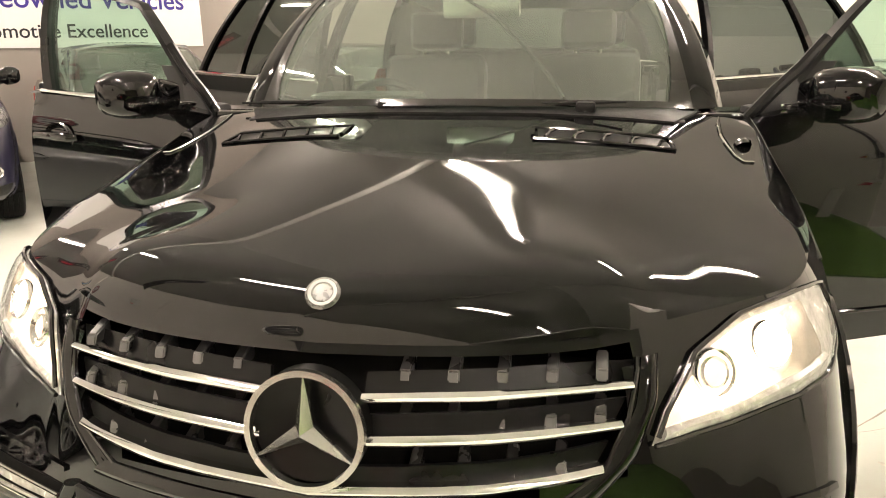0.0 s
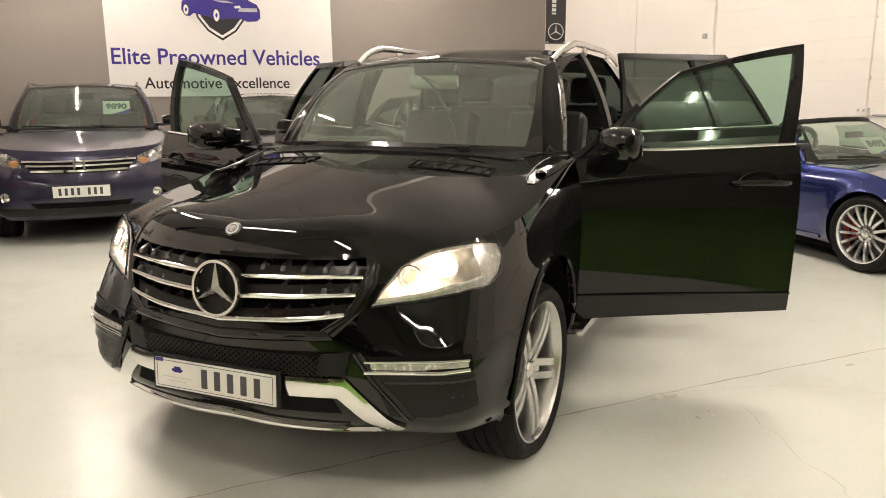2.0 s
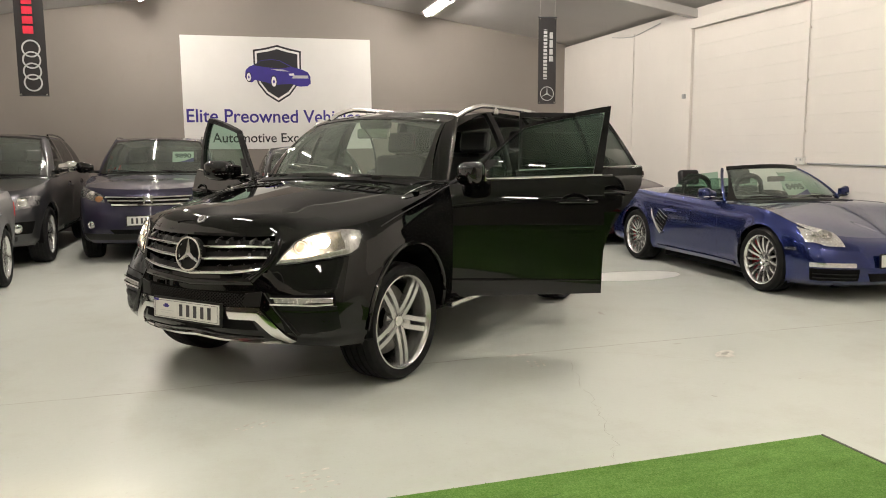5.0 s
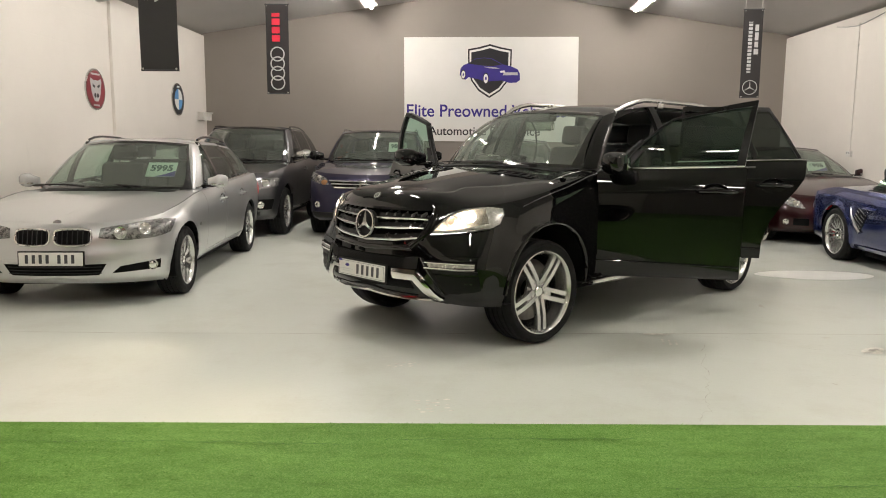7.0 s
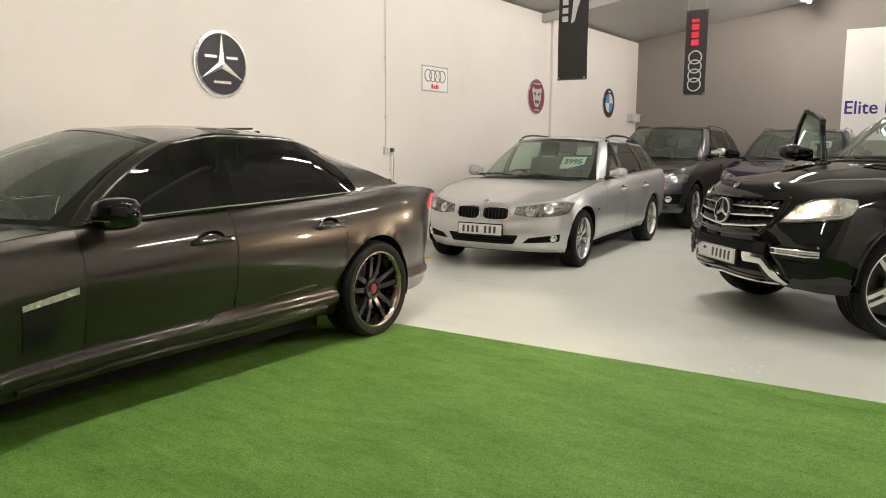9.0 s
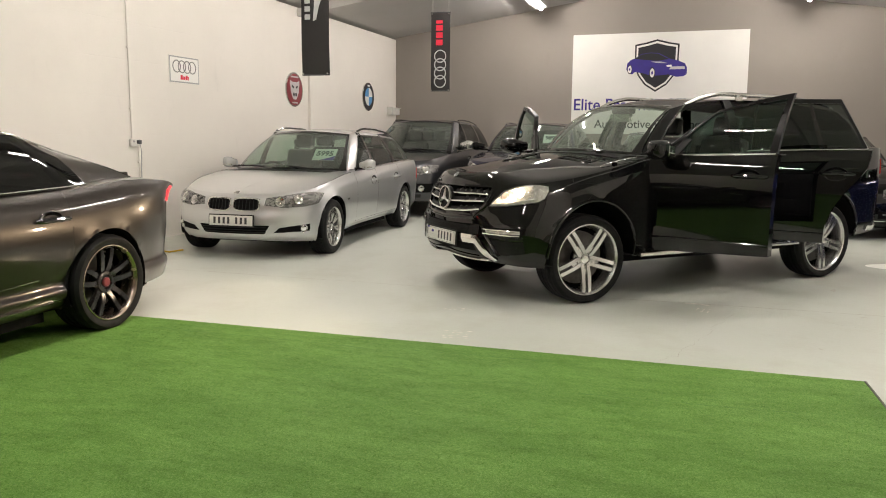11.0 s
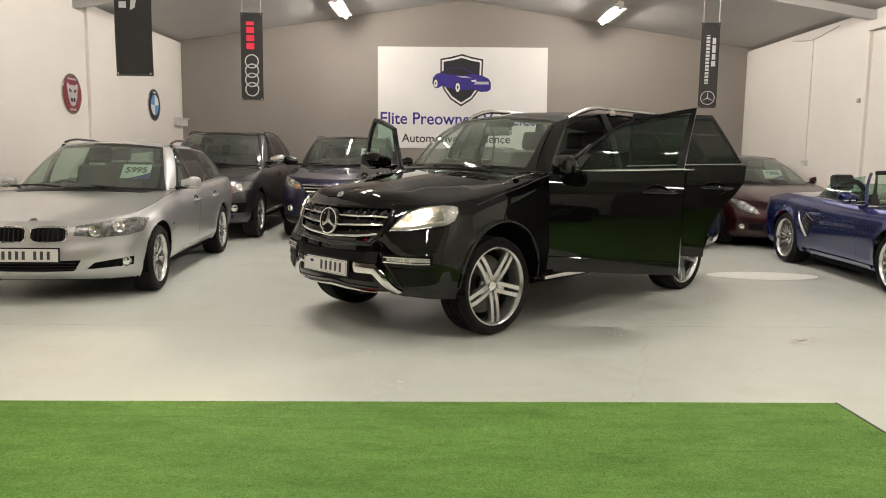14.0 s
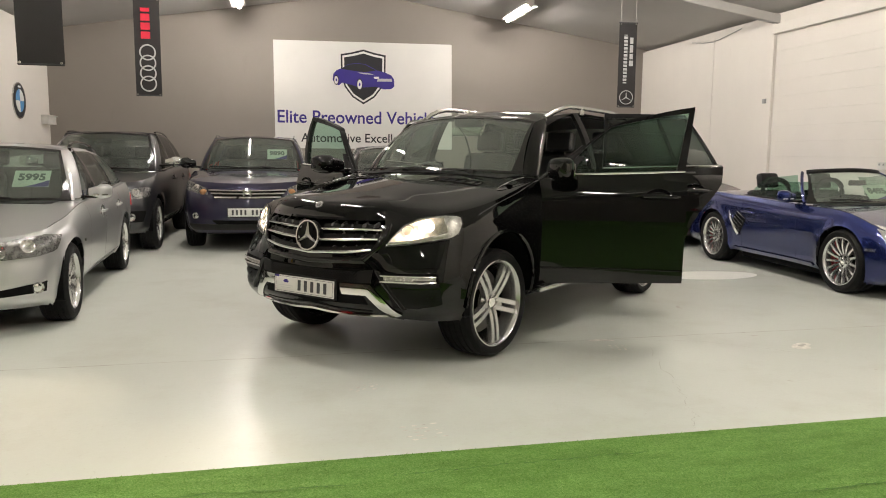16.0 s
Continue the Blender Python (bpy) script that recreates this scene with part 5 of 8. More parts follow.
def handle(car, x, y, z, side, mat):
    """A pull handle with a cup behind it."""
    lathe("handle_cup", [(0.0, -0.012), (0.055, -0.008), (0.085, 0.001), (0.094, 0.004), (0.098, 0.0)], GLOSS, car, 28, pose(x + 0.01, y, z - 0.004, 0, 0, 0 if side > 0 else 180) @ Matrix.Diagonal((1.0, 1.0, 0.62, 1.0)))
    rod("door_handle", [(x - 0.135, y + side * 0.004, z), (x - 0.11, y + side * 0.026, z), (x, y + side * 0.034, z + 0.003), (x + 0.11, y + side * 0.026, z), (x + 0.135, y + side * 0.004, z)], [0.012, 0.016, 0.017, 0.016, 0.012], mat, car, 10)


PLATES = []


def number_plate(car, x, z, tilt=0.0, w=0.52, h=0.111, y=0.0, marks=True, bars_at=None):
    """A plate across the front; its writing is plain bars."""
    m = pose(x, y, z, 90 + tilt, 0, 90)
    box("plate_holder", (-w / 2 - 0.012, -h / 2 - 0.012, -0.014), (w / 2 + 0.012, h / 2 + 0.012, 0.0), PLASTIC, car, 0.004, m=m)
    box("number_plate", (-w / 2, -h / 2, 0.0), (w / 2, h / 2, 0.006), PLATEWHITE, car, 0.002, m=m)
    if marks:
        at = bars_at or [-0.215 + 0.056 * i + (0.04 if i > 3 else 0) for i in range(7)]
        for a in at:
            bars("plate_mark", [(a + 0.006, -0.036, a + 0.032, 0.036)], m @ pose(0, 0, 0.006), PLATEINK, car, 0.0015)
    return m


def price_card(m, text):
    c = thing("price_card", "pale green price card behind the windscreen", "price card", m, "price cards")
    box("card", (-0.15, -0.105, -0.002), (0.15, 0.105, 0.002), PAPER, c, 0.001)
    writing("price", text, 0.115, pose(0, 0.015, 0.003), PRICEINK, c, 0.004)
    flat("corner_print", [(-0.05, -0.105), (0.15, -0.105), (0.15, -0.02), (0.05, -0.07)], 0.002, 0.0035, BOARDBLUE, c)
    return c


def build_car(name, label, m, s, paint_mat, glass_side, wheels, doors, details, open_doors=None, cards=None):
    """doors: x ranges of the side doors (closed or swung open)."""
    car = thing(name, label, "car", m)
    sh = Shell(s)
    G, gone = sh.G, sh.gone
    rows, cols = G.shape[:2]
    E = G[-1]
    open_doors = open_doors or {}
    sill_row = s.get("sill_row", sh.lev)
    colof = lambda x: int(np.argmin(np.abs(E[:, 0] - x)))
    dcols = [(colof(a), colof(b)) for a, b in doors]
    # lower body, with the doors as pieces of their own
    def in_door(i, j):
        return any(a <= j < b and i >= sill_row for a, b in dcols)
    V = G.reshape(-1, 3)
    allF = grid_faces(rows, cols, False, lambda i, j: gone[i, j] or in_door(i, j))
    cut = s.get("cut")
    if cut:
        def centre(f):
            return sum((Vector(V[k]) for k in f), Vector()) / 4
        allF = [f for f in allF if not cut(centre(f))]
    bumperF = [f for f in allF if np.mean([V[k][0] for k in f]) > s["bumper"]]
    restF = [f for f in allF if not np.mean([V[k][0] for k in f]) > s["bumper"]]
    for nm, FF in (("front_bumper", bumperF), ("body", restF)):
        v, f = used(V, FF)
        v, f = both(v, f)
        if nm == "body":
            for s2 in (1, -1):
                hv, hf = used(V, FF)
                obj("side_panel", [(x, s2 * y, z) for x, y, z in hv], [g[::s2] for g in hf], paint_mat, car, sharp=50)
        else:
            weld(obj(nm, v, f, paint_mat, car, sharp=50))
    # shoulder between the door tops and the glass
    yc = lambda x: float(np.interp(x, sh.B[::-1, 0], sh.B[::-1, 1]))
    zc = lambda x: float(np.interp(x, sh.B[::-1, 0], sh.B[::-1, 2]))
    def shoulder(ja, jb):
        P = []
        for j in range(ja, jb + 1):
            e = E[j]
            y2 = min(yc(e[0]) - 0.02, e[1] - 0.004)
            for k in range(4):
                t = k / 3
                P.append((e[0], e[1] + (y2 - e[1]) * t, e[2] + 0.012 * math.sin(math.pi * t * 0.5)))
        return P, grid_faces(jb - ja + 1, 4, True)
    spans, at = [], sh.jc
    for (a, b), sd in zip(dcols, range(9)):
        if a > at:
            spans.append((at, a))
        at = max(at, b)
    if at < sh.jr:
        spans.append((at, sh.jr))
    for a, b in spans:
        v, f = shoulder(a, b)
        for s2 in (1, -1):
            obj("shoulder", [(x, s2 * y, z) for x, y, z in v], [g[::s2] for g in f], paint_mat, car, sharp=50)
    v, f = both(sh.hood.reshape(-1, 3), grid_faces(*sh.hood.shape[:2], True))
    weld(obj("bonnet", v, f, paint_mat, car, sharp=50))
    v, f = both(sh.boot.reshape(-1, 3), grid_faces(*sh.boot.shape[:2], True))
    obj("boot_lid", v, f, paint_mat, car, sharp=50)
    # arch liners
    low = curve(s["bot"])
    for cx, cz, r in sh.holes:
        for sd in (1, -1):
            n = 28
            P = []
            for i in range(n + 1):
                a = radians(-35 + 250 * i / n)
                for y in (s["W"] - 0.02, s["W"] - 0.34):
                    P.append((cx + (r + 0.004) * math.cos(a), sd * y, max(float(low(cx + r * math.cos(a))) + 0.02, cz + (r + 0.004) * math.sin(a))))
            P.append((cx, sd * (s["W"] - 0.34), cz))
            F = [(2 * i, 2 * i + 1, 2 * i + 3, 2 * i + 2) for i in range(n)] + [(2 * i + 1, len(P) - 1, 2 * i + 3) for i in range(n)]
            obj("arch_liner", P, F, UNDER, car)
    box("underbody", (-s["wb"] / 2 + 0.42, -s["W"] * 0.8, s["under"]), (s["wb"] / 2 - 0.42, s["W"] * 0.8, s["under"] + 0.1), UNDER, car)
    box("underbody", (s["xr"] + 0.25, -s["W"] * 0.62, s["under"] + 0.02), (s["xf"] - 0.25, s["W"] * 0.62, s["under"] + 0.09), UNDER, car)
    # cabin
    n = len(sh.B) - 1
    if not s.get("open_top"):
        sh.roof("roof", s.get("roof_mat") or paint_mat, car)
        rg = sh.roof("headlining", s.get("lining") or LINING, car)
        rg.data.transform(pose(0, 0, -0.035))
    kinds = s["cabin"]
    for k, kind in enumerate(kinds):
        a, b = sh.B[k], sh.B[k + 1]
        for sd in ((1,) if k in (0, n - 1) else (1, -1)):
            if (k, sd) in open_doors or not kind:
                continue
            flip = lambda P: [(x, sd * y, z) for x, y, z in P]
            t0, t1 = (0.03, 0.93) if 0 < k < n - 1 else (0.0, 1.0)
            if kind in ("glass", "screen", "rear"):
                gm = {"screen": SCREEN, "rear": s.get("rear_glass") or glass_side[-1]}.get(kind)
                if gm is None:
                    gm = glass_side[0] if k <= 3 else glass_side[-1]
                nm = {"screen": "windscreen", "rear": "rear_window"}.get(kind, "window")
                u1 = 1.0
                P = sh.cab_grid(k, t0, t1, 0, u1, 8, 12)
                Fg = grid_faces(9, 13)
                PP = P.reshape(-1, 3)
                if k in (0, n - 1):
                    v, f = both(PP, Fg)
                else:
                    v, f = flip(PP), Fg
                g = weld(fix(obj(nm, v, f, gm, car)))
                if k not in (0, n - 1):
                    for ta, tb in ((0.0, t0), (t1, 1.0)) if not s.get("open_top") else ():
                        Q = sh.cab_grid(k, ta, tb, 0, 1, 2, 10).reshape(-1, 3)
                        fix(obj("window_frame", flip(Q), grid_faces(3, 11), GLOSS if tb < 0.5 else paint_mat, car))
                else:
                    # dark printed border of the screen
                    for ta, tb, ua, ub in ((0.0, 0.035, 0, 1), (0.95, 1.0, 0, 1), (0.035, 0.95, 0.965, 1.0)) if k == 0 else ((0.0, 0.06, 0, 1), (0.94, 1.0, 0, 1), (0.06, 0.94, 0.0, 0.05)):
                        Q = sh.cab_grid(k, ta, tb, ua, ub, 8, 12)
                        if k == 0 and ua > 0:
                            # the border widens round the lower corners
                            for i in range(9):
                                t = ta + (tb - ta) * i / 8
                                u0 = ua - 0.075 * (1 - t) ** 4
                                for j in range(13):
                                    Q[i, j] = sh.cab(k, t, u0 + (ub - u0) * j / 12)
                        Q = Q.reshape(-1, 3) + np.array([0.004 if k == 0 else -0.004, 0, 0.002])
                        if ua == 0 and ub == 1:
                            v, f = both(Q, grid_faces(9, 13))
                            fix(obj("screen_border", v, f, GLOSS, car))
                        else:
                            for s2 in (1, -1):
                                fix(obj("screen_border", [(x, s2 * y, z) for x, y, z in Q], grid_faces(9, 13), GLOSS, car))
            else:
                mat = ((s.get("pillar_mat") if k != 3 else s.get("b_mat", s.get("pillar_mat"))) or GLOSS) if kind == "black" else paint_mat
                P = sh.cab_grid(k, 0, 1, 0, 1, 10, 4)
                inner = P * np.array([1, 1, 1]) - np.array([0, 0.035, 0])
                q = len(P.reshape(-1, 3))
                vv = np.vstack([P.reshape(-1, 3), inner.reshape(-1, 3)])
                ff = grid_faces(11, 5)
                ff = ff + [tuple(q + i for i in g2[::-1]) for g2 in ff]
                for i in range(10):
                    for c in (0, 4):
                        aa, bb = i * 5 + c, (i + 1) * 5 + c
                        ff.append((aa, bb, q + bb, q + aa))
                fix(obj("pillar", flip(vv), ff, mat, car, sharp=50))
    # doors
    for di, ((ja, jb), (xa, xb)) in enumerate(zip(dcols, doors)):
        for sd in (1, -1):
            spec = (open_doors.get("doors") or {}).get((di, sd))
            P = G[sill_row:, ja:jb + 1].copy()
            P[:, 0, 0] -= 0.003
            P[:, -1, 0] += 0.003
            P[0, :, 2] += 0.003 if not spec else 0.012
            if spec and di == 0:
                P[0, :, 2] += np.linspace(-0.045, -0.008, P.shape[1])
                lap = np.linspace(0, 1, P.shape[1]) ** 3
                P[:, :, 0] += np.linspace(0.062, 0.05, len(P))[:, None] * lap[None, :]
            nr, nc = P.shape[:2]
            g2 = gone[sill_row:, ja:jb]
            if spec and di == 1:
                # the rear edge swings forward over the wheel arch
                g2 = np.zeros_like(g2)
                x0 = P[0, 0, 0]
                for i in range(nr):
                    zz = P[i, 0, 2]
                    x1 = float(np.interp(zz, [0.4, 0.62, 0.75, 0.9, 1.02, 1.12, 1.3], [-0.95, -0.96, -1.0, -1.09, -1.19, -1.255, -1.275]))
                    ys, zs = P[i, :nc // 2, 1].copy(), P[i, :nc // 2, 2].copy()
                    for j in range(nc):
                        q = j / (nc - 1)
                        P[i, j] = (x0 + (x1 - x0) * q, ys[min(j, nc // 2 - 1)], zs[0] + (zs[-1] - zs[0]) * 2 * q)
            F = grid_faces(nr, nc, False, lambda i, j: g2[i, j])
            SP, SF = shoulder(ja, jb)
            V0 = [tuple(p) for p in P.reshape(-1, 3)]
            base = len(V0)
            V1 = V0 + [tuple(p) for p in SP]
            F1 = F + [tuple(base + i for i in f) for f in SF]
            if spec:
                inn = [(x, y - 0.09, z) for x, y, z in V0]
                k0 = len(V1)
                V1 = V1 + inn
                F1 = F1 + [tuple(k0 + i for i in f[::-1]) for f in F]
                count = {}
                for f in F:
                    for a, b in zip(f, f[1:] + f[:1]):
                        count[(min(a, b), max(a, b))] = count.get((min(a, b), max(a, b)), 0) + 1
                for (a, b), c in count.items():
                    if c == 1 and not (a >= (nr - 1) * nc and b >= (nr - 1) * nc):
                        F1.append((a, b, k0 + b, k0 + a))
            vv, ff = used(V1, F1)
            vv = [(x, sd * y, z) for x, y, z in vv]
            d = obj("door", vv, [f[::sd] for f in ff], paint_mat, car, sharp=50)
            if spec:
                fix(d)
                hx, hy, ang = spec["hinge"][0], sd * spec["hinge"][1], spec["angle"]
                d.matrix_basis = Matrix.Translation((hx, hy, 0)) @ Matrix.Rotation(radians(-ang * sd), 4, "Z") @ Matrix.Translation((-hx, -hy, 0))
                d["label"] = "black door swung wide open"
                spec["made"](d, sh, sd, P)
            xh = xb + (0.24 if spec else 0.16)
            jj = colof(xh)
            zh = s["handle_z"]
            ii = int(np.argmin(np.abs(G[:, jj, 2] - zh)))
            handle(d if spec else car, xh, sd * G[ii, jj, 1], zh, sd, s.get("handle_mat") or paint_mat)
    # belt strip
    xa, xb = s["strip"]
    for sd in (1, -1):
        if open_doors:
            continue
        pts = [(x, sd * (yc(x) + 0.006), zc(x) + 0.012) for x in np.linspace(xa, xb, 14)]
        rod("belt_strip", pts, s.get("strip_r", 0.009), s.get("strip_mat") or CHROME, car, 6)
    for (x, y, st, sdw) in ((s["wb"] / 2 + wheels.get("ahead", 0.0), s["track"], wheels.get("steer", 0.0), 1), (s["wb"] / 2 + wheels.get("ahead", 0.0), -s["track"], wheels.get("steer", 0.0), -1), (-s["wb"] / 2, s["track"], 0, 1), (-s["wb"] / 2, -s["track"], 0, -1)):
        wheel(car, x, y, s["R"], wheels["rim"], wheels["width"], wheels["style"], sdw, st, wheels.get("metal"), wheels.get("caliper"), wheels.get("lip"))
    details(car, sh, s, paint_mat)
    return car, sh


# ---- the black off-roader with all four doors open ----
HERO = dict(
    W=0.955, xf=2.345, xr=-2.46, wb=2.915, R=0.372, Ra=0.452, lift=0.045, track=0.805, floor=0.52, dash=1.26, under=0.30,
    top=[(2.35, 0.965), (2.2, 0.972), (2.0, 0.995), (1.8, 1.02), (1.5, 1.07), (1.2, 1.132), (0.9, 1.195), (0.6, 1.225), (-0.2, 1.255), (-0.8, 1.275), (-1.3, 1.29), (-1.9, 1.30), (-2.46, 1.30)],
    bot=[(2.35, 0.362), (1.9, 0.322), (1.0, 0.37), (-1.0, 0.38), (-1.9, 0.40), (-2.46, 0.45)],
    levels=[(0, -0.06, -0.045, 0.03), (0.10, -0.02, 0.0, 0.01), (0.25, -0.008, 0.006, 0), (0.45, 0, 0, 0), (0.62, 0.003, 0, 0), (0.78, -0.002, -0.015, 0), (0.90, -0.022, -0.04, 0.02), (1.0, -0.055, -0.072, 0.05)],
    front=[(0, 0), (0.018, 0.22), (0.06, 0.42), (0.115, 0.55), (0.16, 0.62), (0.225, 0.725), (0.335, 0.885), (0.56, 0.975)],
    front_low=[(0, 0), (0.012, 0.22), (0.048, 0.42), (0.085, 0.55), (0.112, 0.62), (0.15, 0.725), (0.225, 0.885), (0.40, 0.975)],
    rear=[(0, 0), (0.015, 0.4), (0.06, 0.75), (0.17, 0.93), (0.4, 0.985)],
    side=[1.5, 1.2, 0.86, 0.3, -0.24, -0.8, -1.27, -1.7], plan=lambda x: 1.0, nv=4, sill_row=4, flare=0.016,
    bonnet=[(2.3, 1.03), (2.0, 1.098), (1.9, 1.115), (1.6, 1.163), (1.25, 1.212), (1.0, 1.238), (0.8, 1.25)],
    boot=[(-2.1, 1.315), (-2.46, 1.31)], nose_in=1.98, cowl=0.80, cowl_c=0.95, deck=-2.2, deck_c=-2.2, tail_in=-2.38, crown=2.0, blunt=0.58, hood_steps=34,
    belt=[(1.03, 0, 1.25), (0.80, 0.735, 1.225), (0.73, 0.835, 1.228), (-0.17, 0.875, 1.262), (-0.27, 0.875, 1.265), (-1.24, 0.86, 1.295), (-1.36, 0.855, 1.30), (-2.12, 0.80, 1.31), (-2.33, 0.70, 1.31), (-2.42, 0, 1.31)],
    roofline=[(0.46, 0, 1.69), (0.36, 0.61, 1.643), (0.21, 0.636, 1.683), (-0.20, 0.668, 1.735), (-0.29, 0.672, 1.739), (-0.98, 0.66, 1.728), (-1.10, 0.655, 1.722), (-1.92, 0.60, 1.665), (-2.04, 0.54, 1.655), (-2.10, 0, 1.70)],
    roof=[(0.46, 1.69), (0.2, 1.735), (0.0, 1.757), (-0.6, 1.785), (-1.3, 1.775), (-2.10, 1.70)],
    cabin=["screen", "black", "glass", "black", "glass", "black", "glass", "paint", "rear"],
    bow=0.045, pillar_mat=BLACK, b_mat=FRAME, bumper=1.76, handle_z=1.09, strip=(0.66, -2.1),
    cut=lambda c: c.x > 1.9 and abs(c.y) < 0.50 and 0.725 + 0.06 * abs(c.y) < c.z < 0.958,
)
DOOR_MAT = BLACK


def whole(u):
    return 1.0


def arch(u):
    """Top line of the front door, a bow that falls towards the mirror."""
    return float(np.interp(u, [0, 0.15, 0.35, 0.6, 0.8, 1.0], [0.78, 0.845, 0.905, 0.955, 0.975, 0.985]))


def bowed(sh, k, t0, t1, u0, u1, nt, nu, lim):
    us = [u0 + (u1 - u0) * j / nu for j in range(nu + 1)]
    P = np.array([[sh.cab(k, (t0 + (t1 - t0) * i / nt) * lim(u), u) for u in us] for i in range(nt + 1)])
    # the frame stands a little steeper than the glasshouse
    up = np.clip((P[:, :, 2] - 1.262) / 0.47, 0, 1)
    P[:, :, 1] += (0.075 if lim is arch else 0.03) * up
    if lim is arch:
        P[:, :, 0] -= 0.032 * up * np.array(us)[None, :]
    return P


def slab(sh, k, t0, t1, u0, u1, nt, nu, thick, sd, lim=whole):
    P = bowed(sh, k, t0, t1, u0, u1, nt, nu, lim)
    Q = P - np.array([0, thick, 0])
    q = (nt + 1) * (nu + 1)
    V = np.vstack([P.reshape(-1, 3), Q.reshape(-1, 3)])
    F = grid_faces(nt + 1, nu + 1)
    F = F + [tuple(q + i for i in f[::-1]) for f in F]
    edge = [j for j in range(nu + 1)] + [(i + 1) * (nu + 1) + nu for i in range(nt)] + [nt * (nu + 1) + j for j in range(nu - 1, -1, -1)] + [i * (nu + 1) for i in range(nt - 1, 0, -1)]
    F += [(a, q + a, q + b, b) for a, b in zip(edge, edge[1:] + edge[:1])]
    return [(x, sd * y, z) for x, y, z in V], F


def hero_door(front):
    def made(d, sh, sd, P):
        k = 2 if front else 4
        top = arch if front else whole
        bands = [(0.91, 1.0, 0.0, 1.0), (0.0, 0.91, 0.0, 0.045 if front else 0.05), (0.0, 0.91, 0.90 if front else 0.955, 1.0)]
        for t0, t1, u0, u1 in bands:
            v, f = slab(sh, k, t0, t1, u0, u1, 8, 14, 0.045, sd, top)
            fix(obj("window_frame", v, f, FRAME, d, sharp=50))
        if front:
            v, f = slab(sh, k, 0.0, 0.26, 0.045, 0.15, 4, 4, 0.03, sd)
            fix(obj("mirror_base", v, f, PLASTIC, d))
            # the frame runs on down to the door's front corner, with a panel behind the mirror
            tri = [(0.87, 0.868, 1.185), (0.765, 0.836, 1.262), (0.65, 0.812, 1.345), (0.56, 0.80, 1.40), (0.57, 0.846, 1.232), (0.72, 0.862, 1.215)]
            v = [(x, sd * y, z) for x, y, z in tri] + [(x, sd * (y - 0.022), z) for x, y, z in tri]
            f = [(5, 4, 3, 2), (5, 2, 1, 0), (8, 9, 10, 11), (6, 7, 8, 11)] + [(i, (i + 1) % 6, 6 + (i + 1) % 6, 6 + i) for i in range(6)]
            fix(obj("sail_panel", v, f, PLASTIC, d))
            edge = [(0.885, 0.872, 1.16), (0.85, 0.862, 1.20), (0.765, 0.838, 1.268), (0.65, 0.815, 1.352), (0.55, 0.79, 1.44)]
            rod("window_frame", [(x, sd * y, z) for x, y, z in edge], 0.019, FRAME, d, 8)
        else:
            v, f = slab(sh, k, 0.0, 0.91, 0.60, 0.63, 6, 2, 0.035, sd)
            fix(obj("window_divider", v, f, GLOSS, d))
        g = bowed(sh, k, 0.0, 0.92, 0.03, 0.98, 8, 10, top) - np.array([0, 0.018, 0])
        fix(obj("window_glass", [(x, sd * y, z) for x, y, z in g.reshape(-1, 3)], grid_faces(9, 11), DOORGLASS if front else PRIVACY, d))
        pts = [sh.cab(k, 0.0, u) + np.array([0, 0.012, 0.004]) for u in np.linspace(0, 1, 12)]
        rod("belt_strip", [(x, sd * y, z) for x, y, z in pts], 0.009, CHROME, d, 8, flat=1.0)
        # inner panel with pocket, armrest and speaker
        lo, hi = P[0, :, 0].min() + 0.03, P[0, :, 0].max() - 0.03
        if not front:
            lo = max(lo, -0.98)
        y = sd * 0.80
        yi, yo = sd * 0.765, sd * 0.83
        box("inner_panel", (lo, min(yi, yo), 0.56), (hi, max(yi, yo), 1.235), CABIN, d, 0.02)
        box("armrest", (lo + 0.25, min(sd * 0.70, yi), 0.93), (hi - 0.12, max(sd * 0.70, yi), 1.0), LEATHER, d, 0.02)
        box("door_pocket", (lo + 0.12, min(sd * 0.715, yi), 0.60), (hi - 0.15, max(sd * 0.715, yi), 0.76), CABIN, d, 0.02)
        lathe("speaker", [(0.0, 0.0), (0.085, 0.0), (0.09, -0.01)], PLASTIC, d, 24, pose(hi - 0.2, yi - sd * 0.004, 0.68, 0, 0, 0 if sd < 0 else 180))
        box("inner_pull", (hi - 0.42, min(sd * 0.752, yi), 1.06), (hi - 0.28, max(sd * 0.752, yi), 1.09), CHROME, d, 0.008)
        # lower trim strip along the door foot
        pts = [(x, sd * (yy + 0.006), z + 0.03) for x, yy, z in P[2, ::2, :] if not (not front and x < -0.98)]
        rod("door_moulding", pts, 0.007, BLACK, d, 8)
        if front:
            mirror_body("mirror_housing", d, (0.675, sd * 0.915, 1.272), sd, (0.22, 0.29, 0.165), BLACK)
    return made


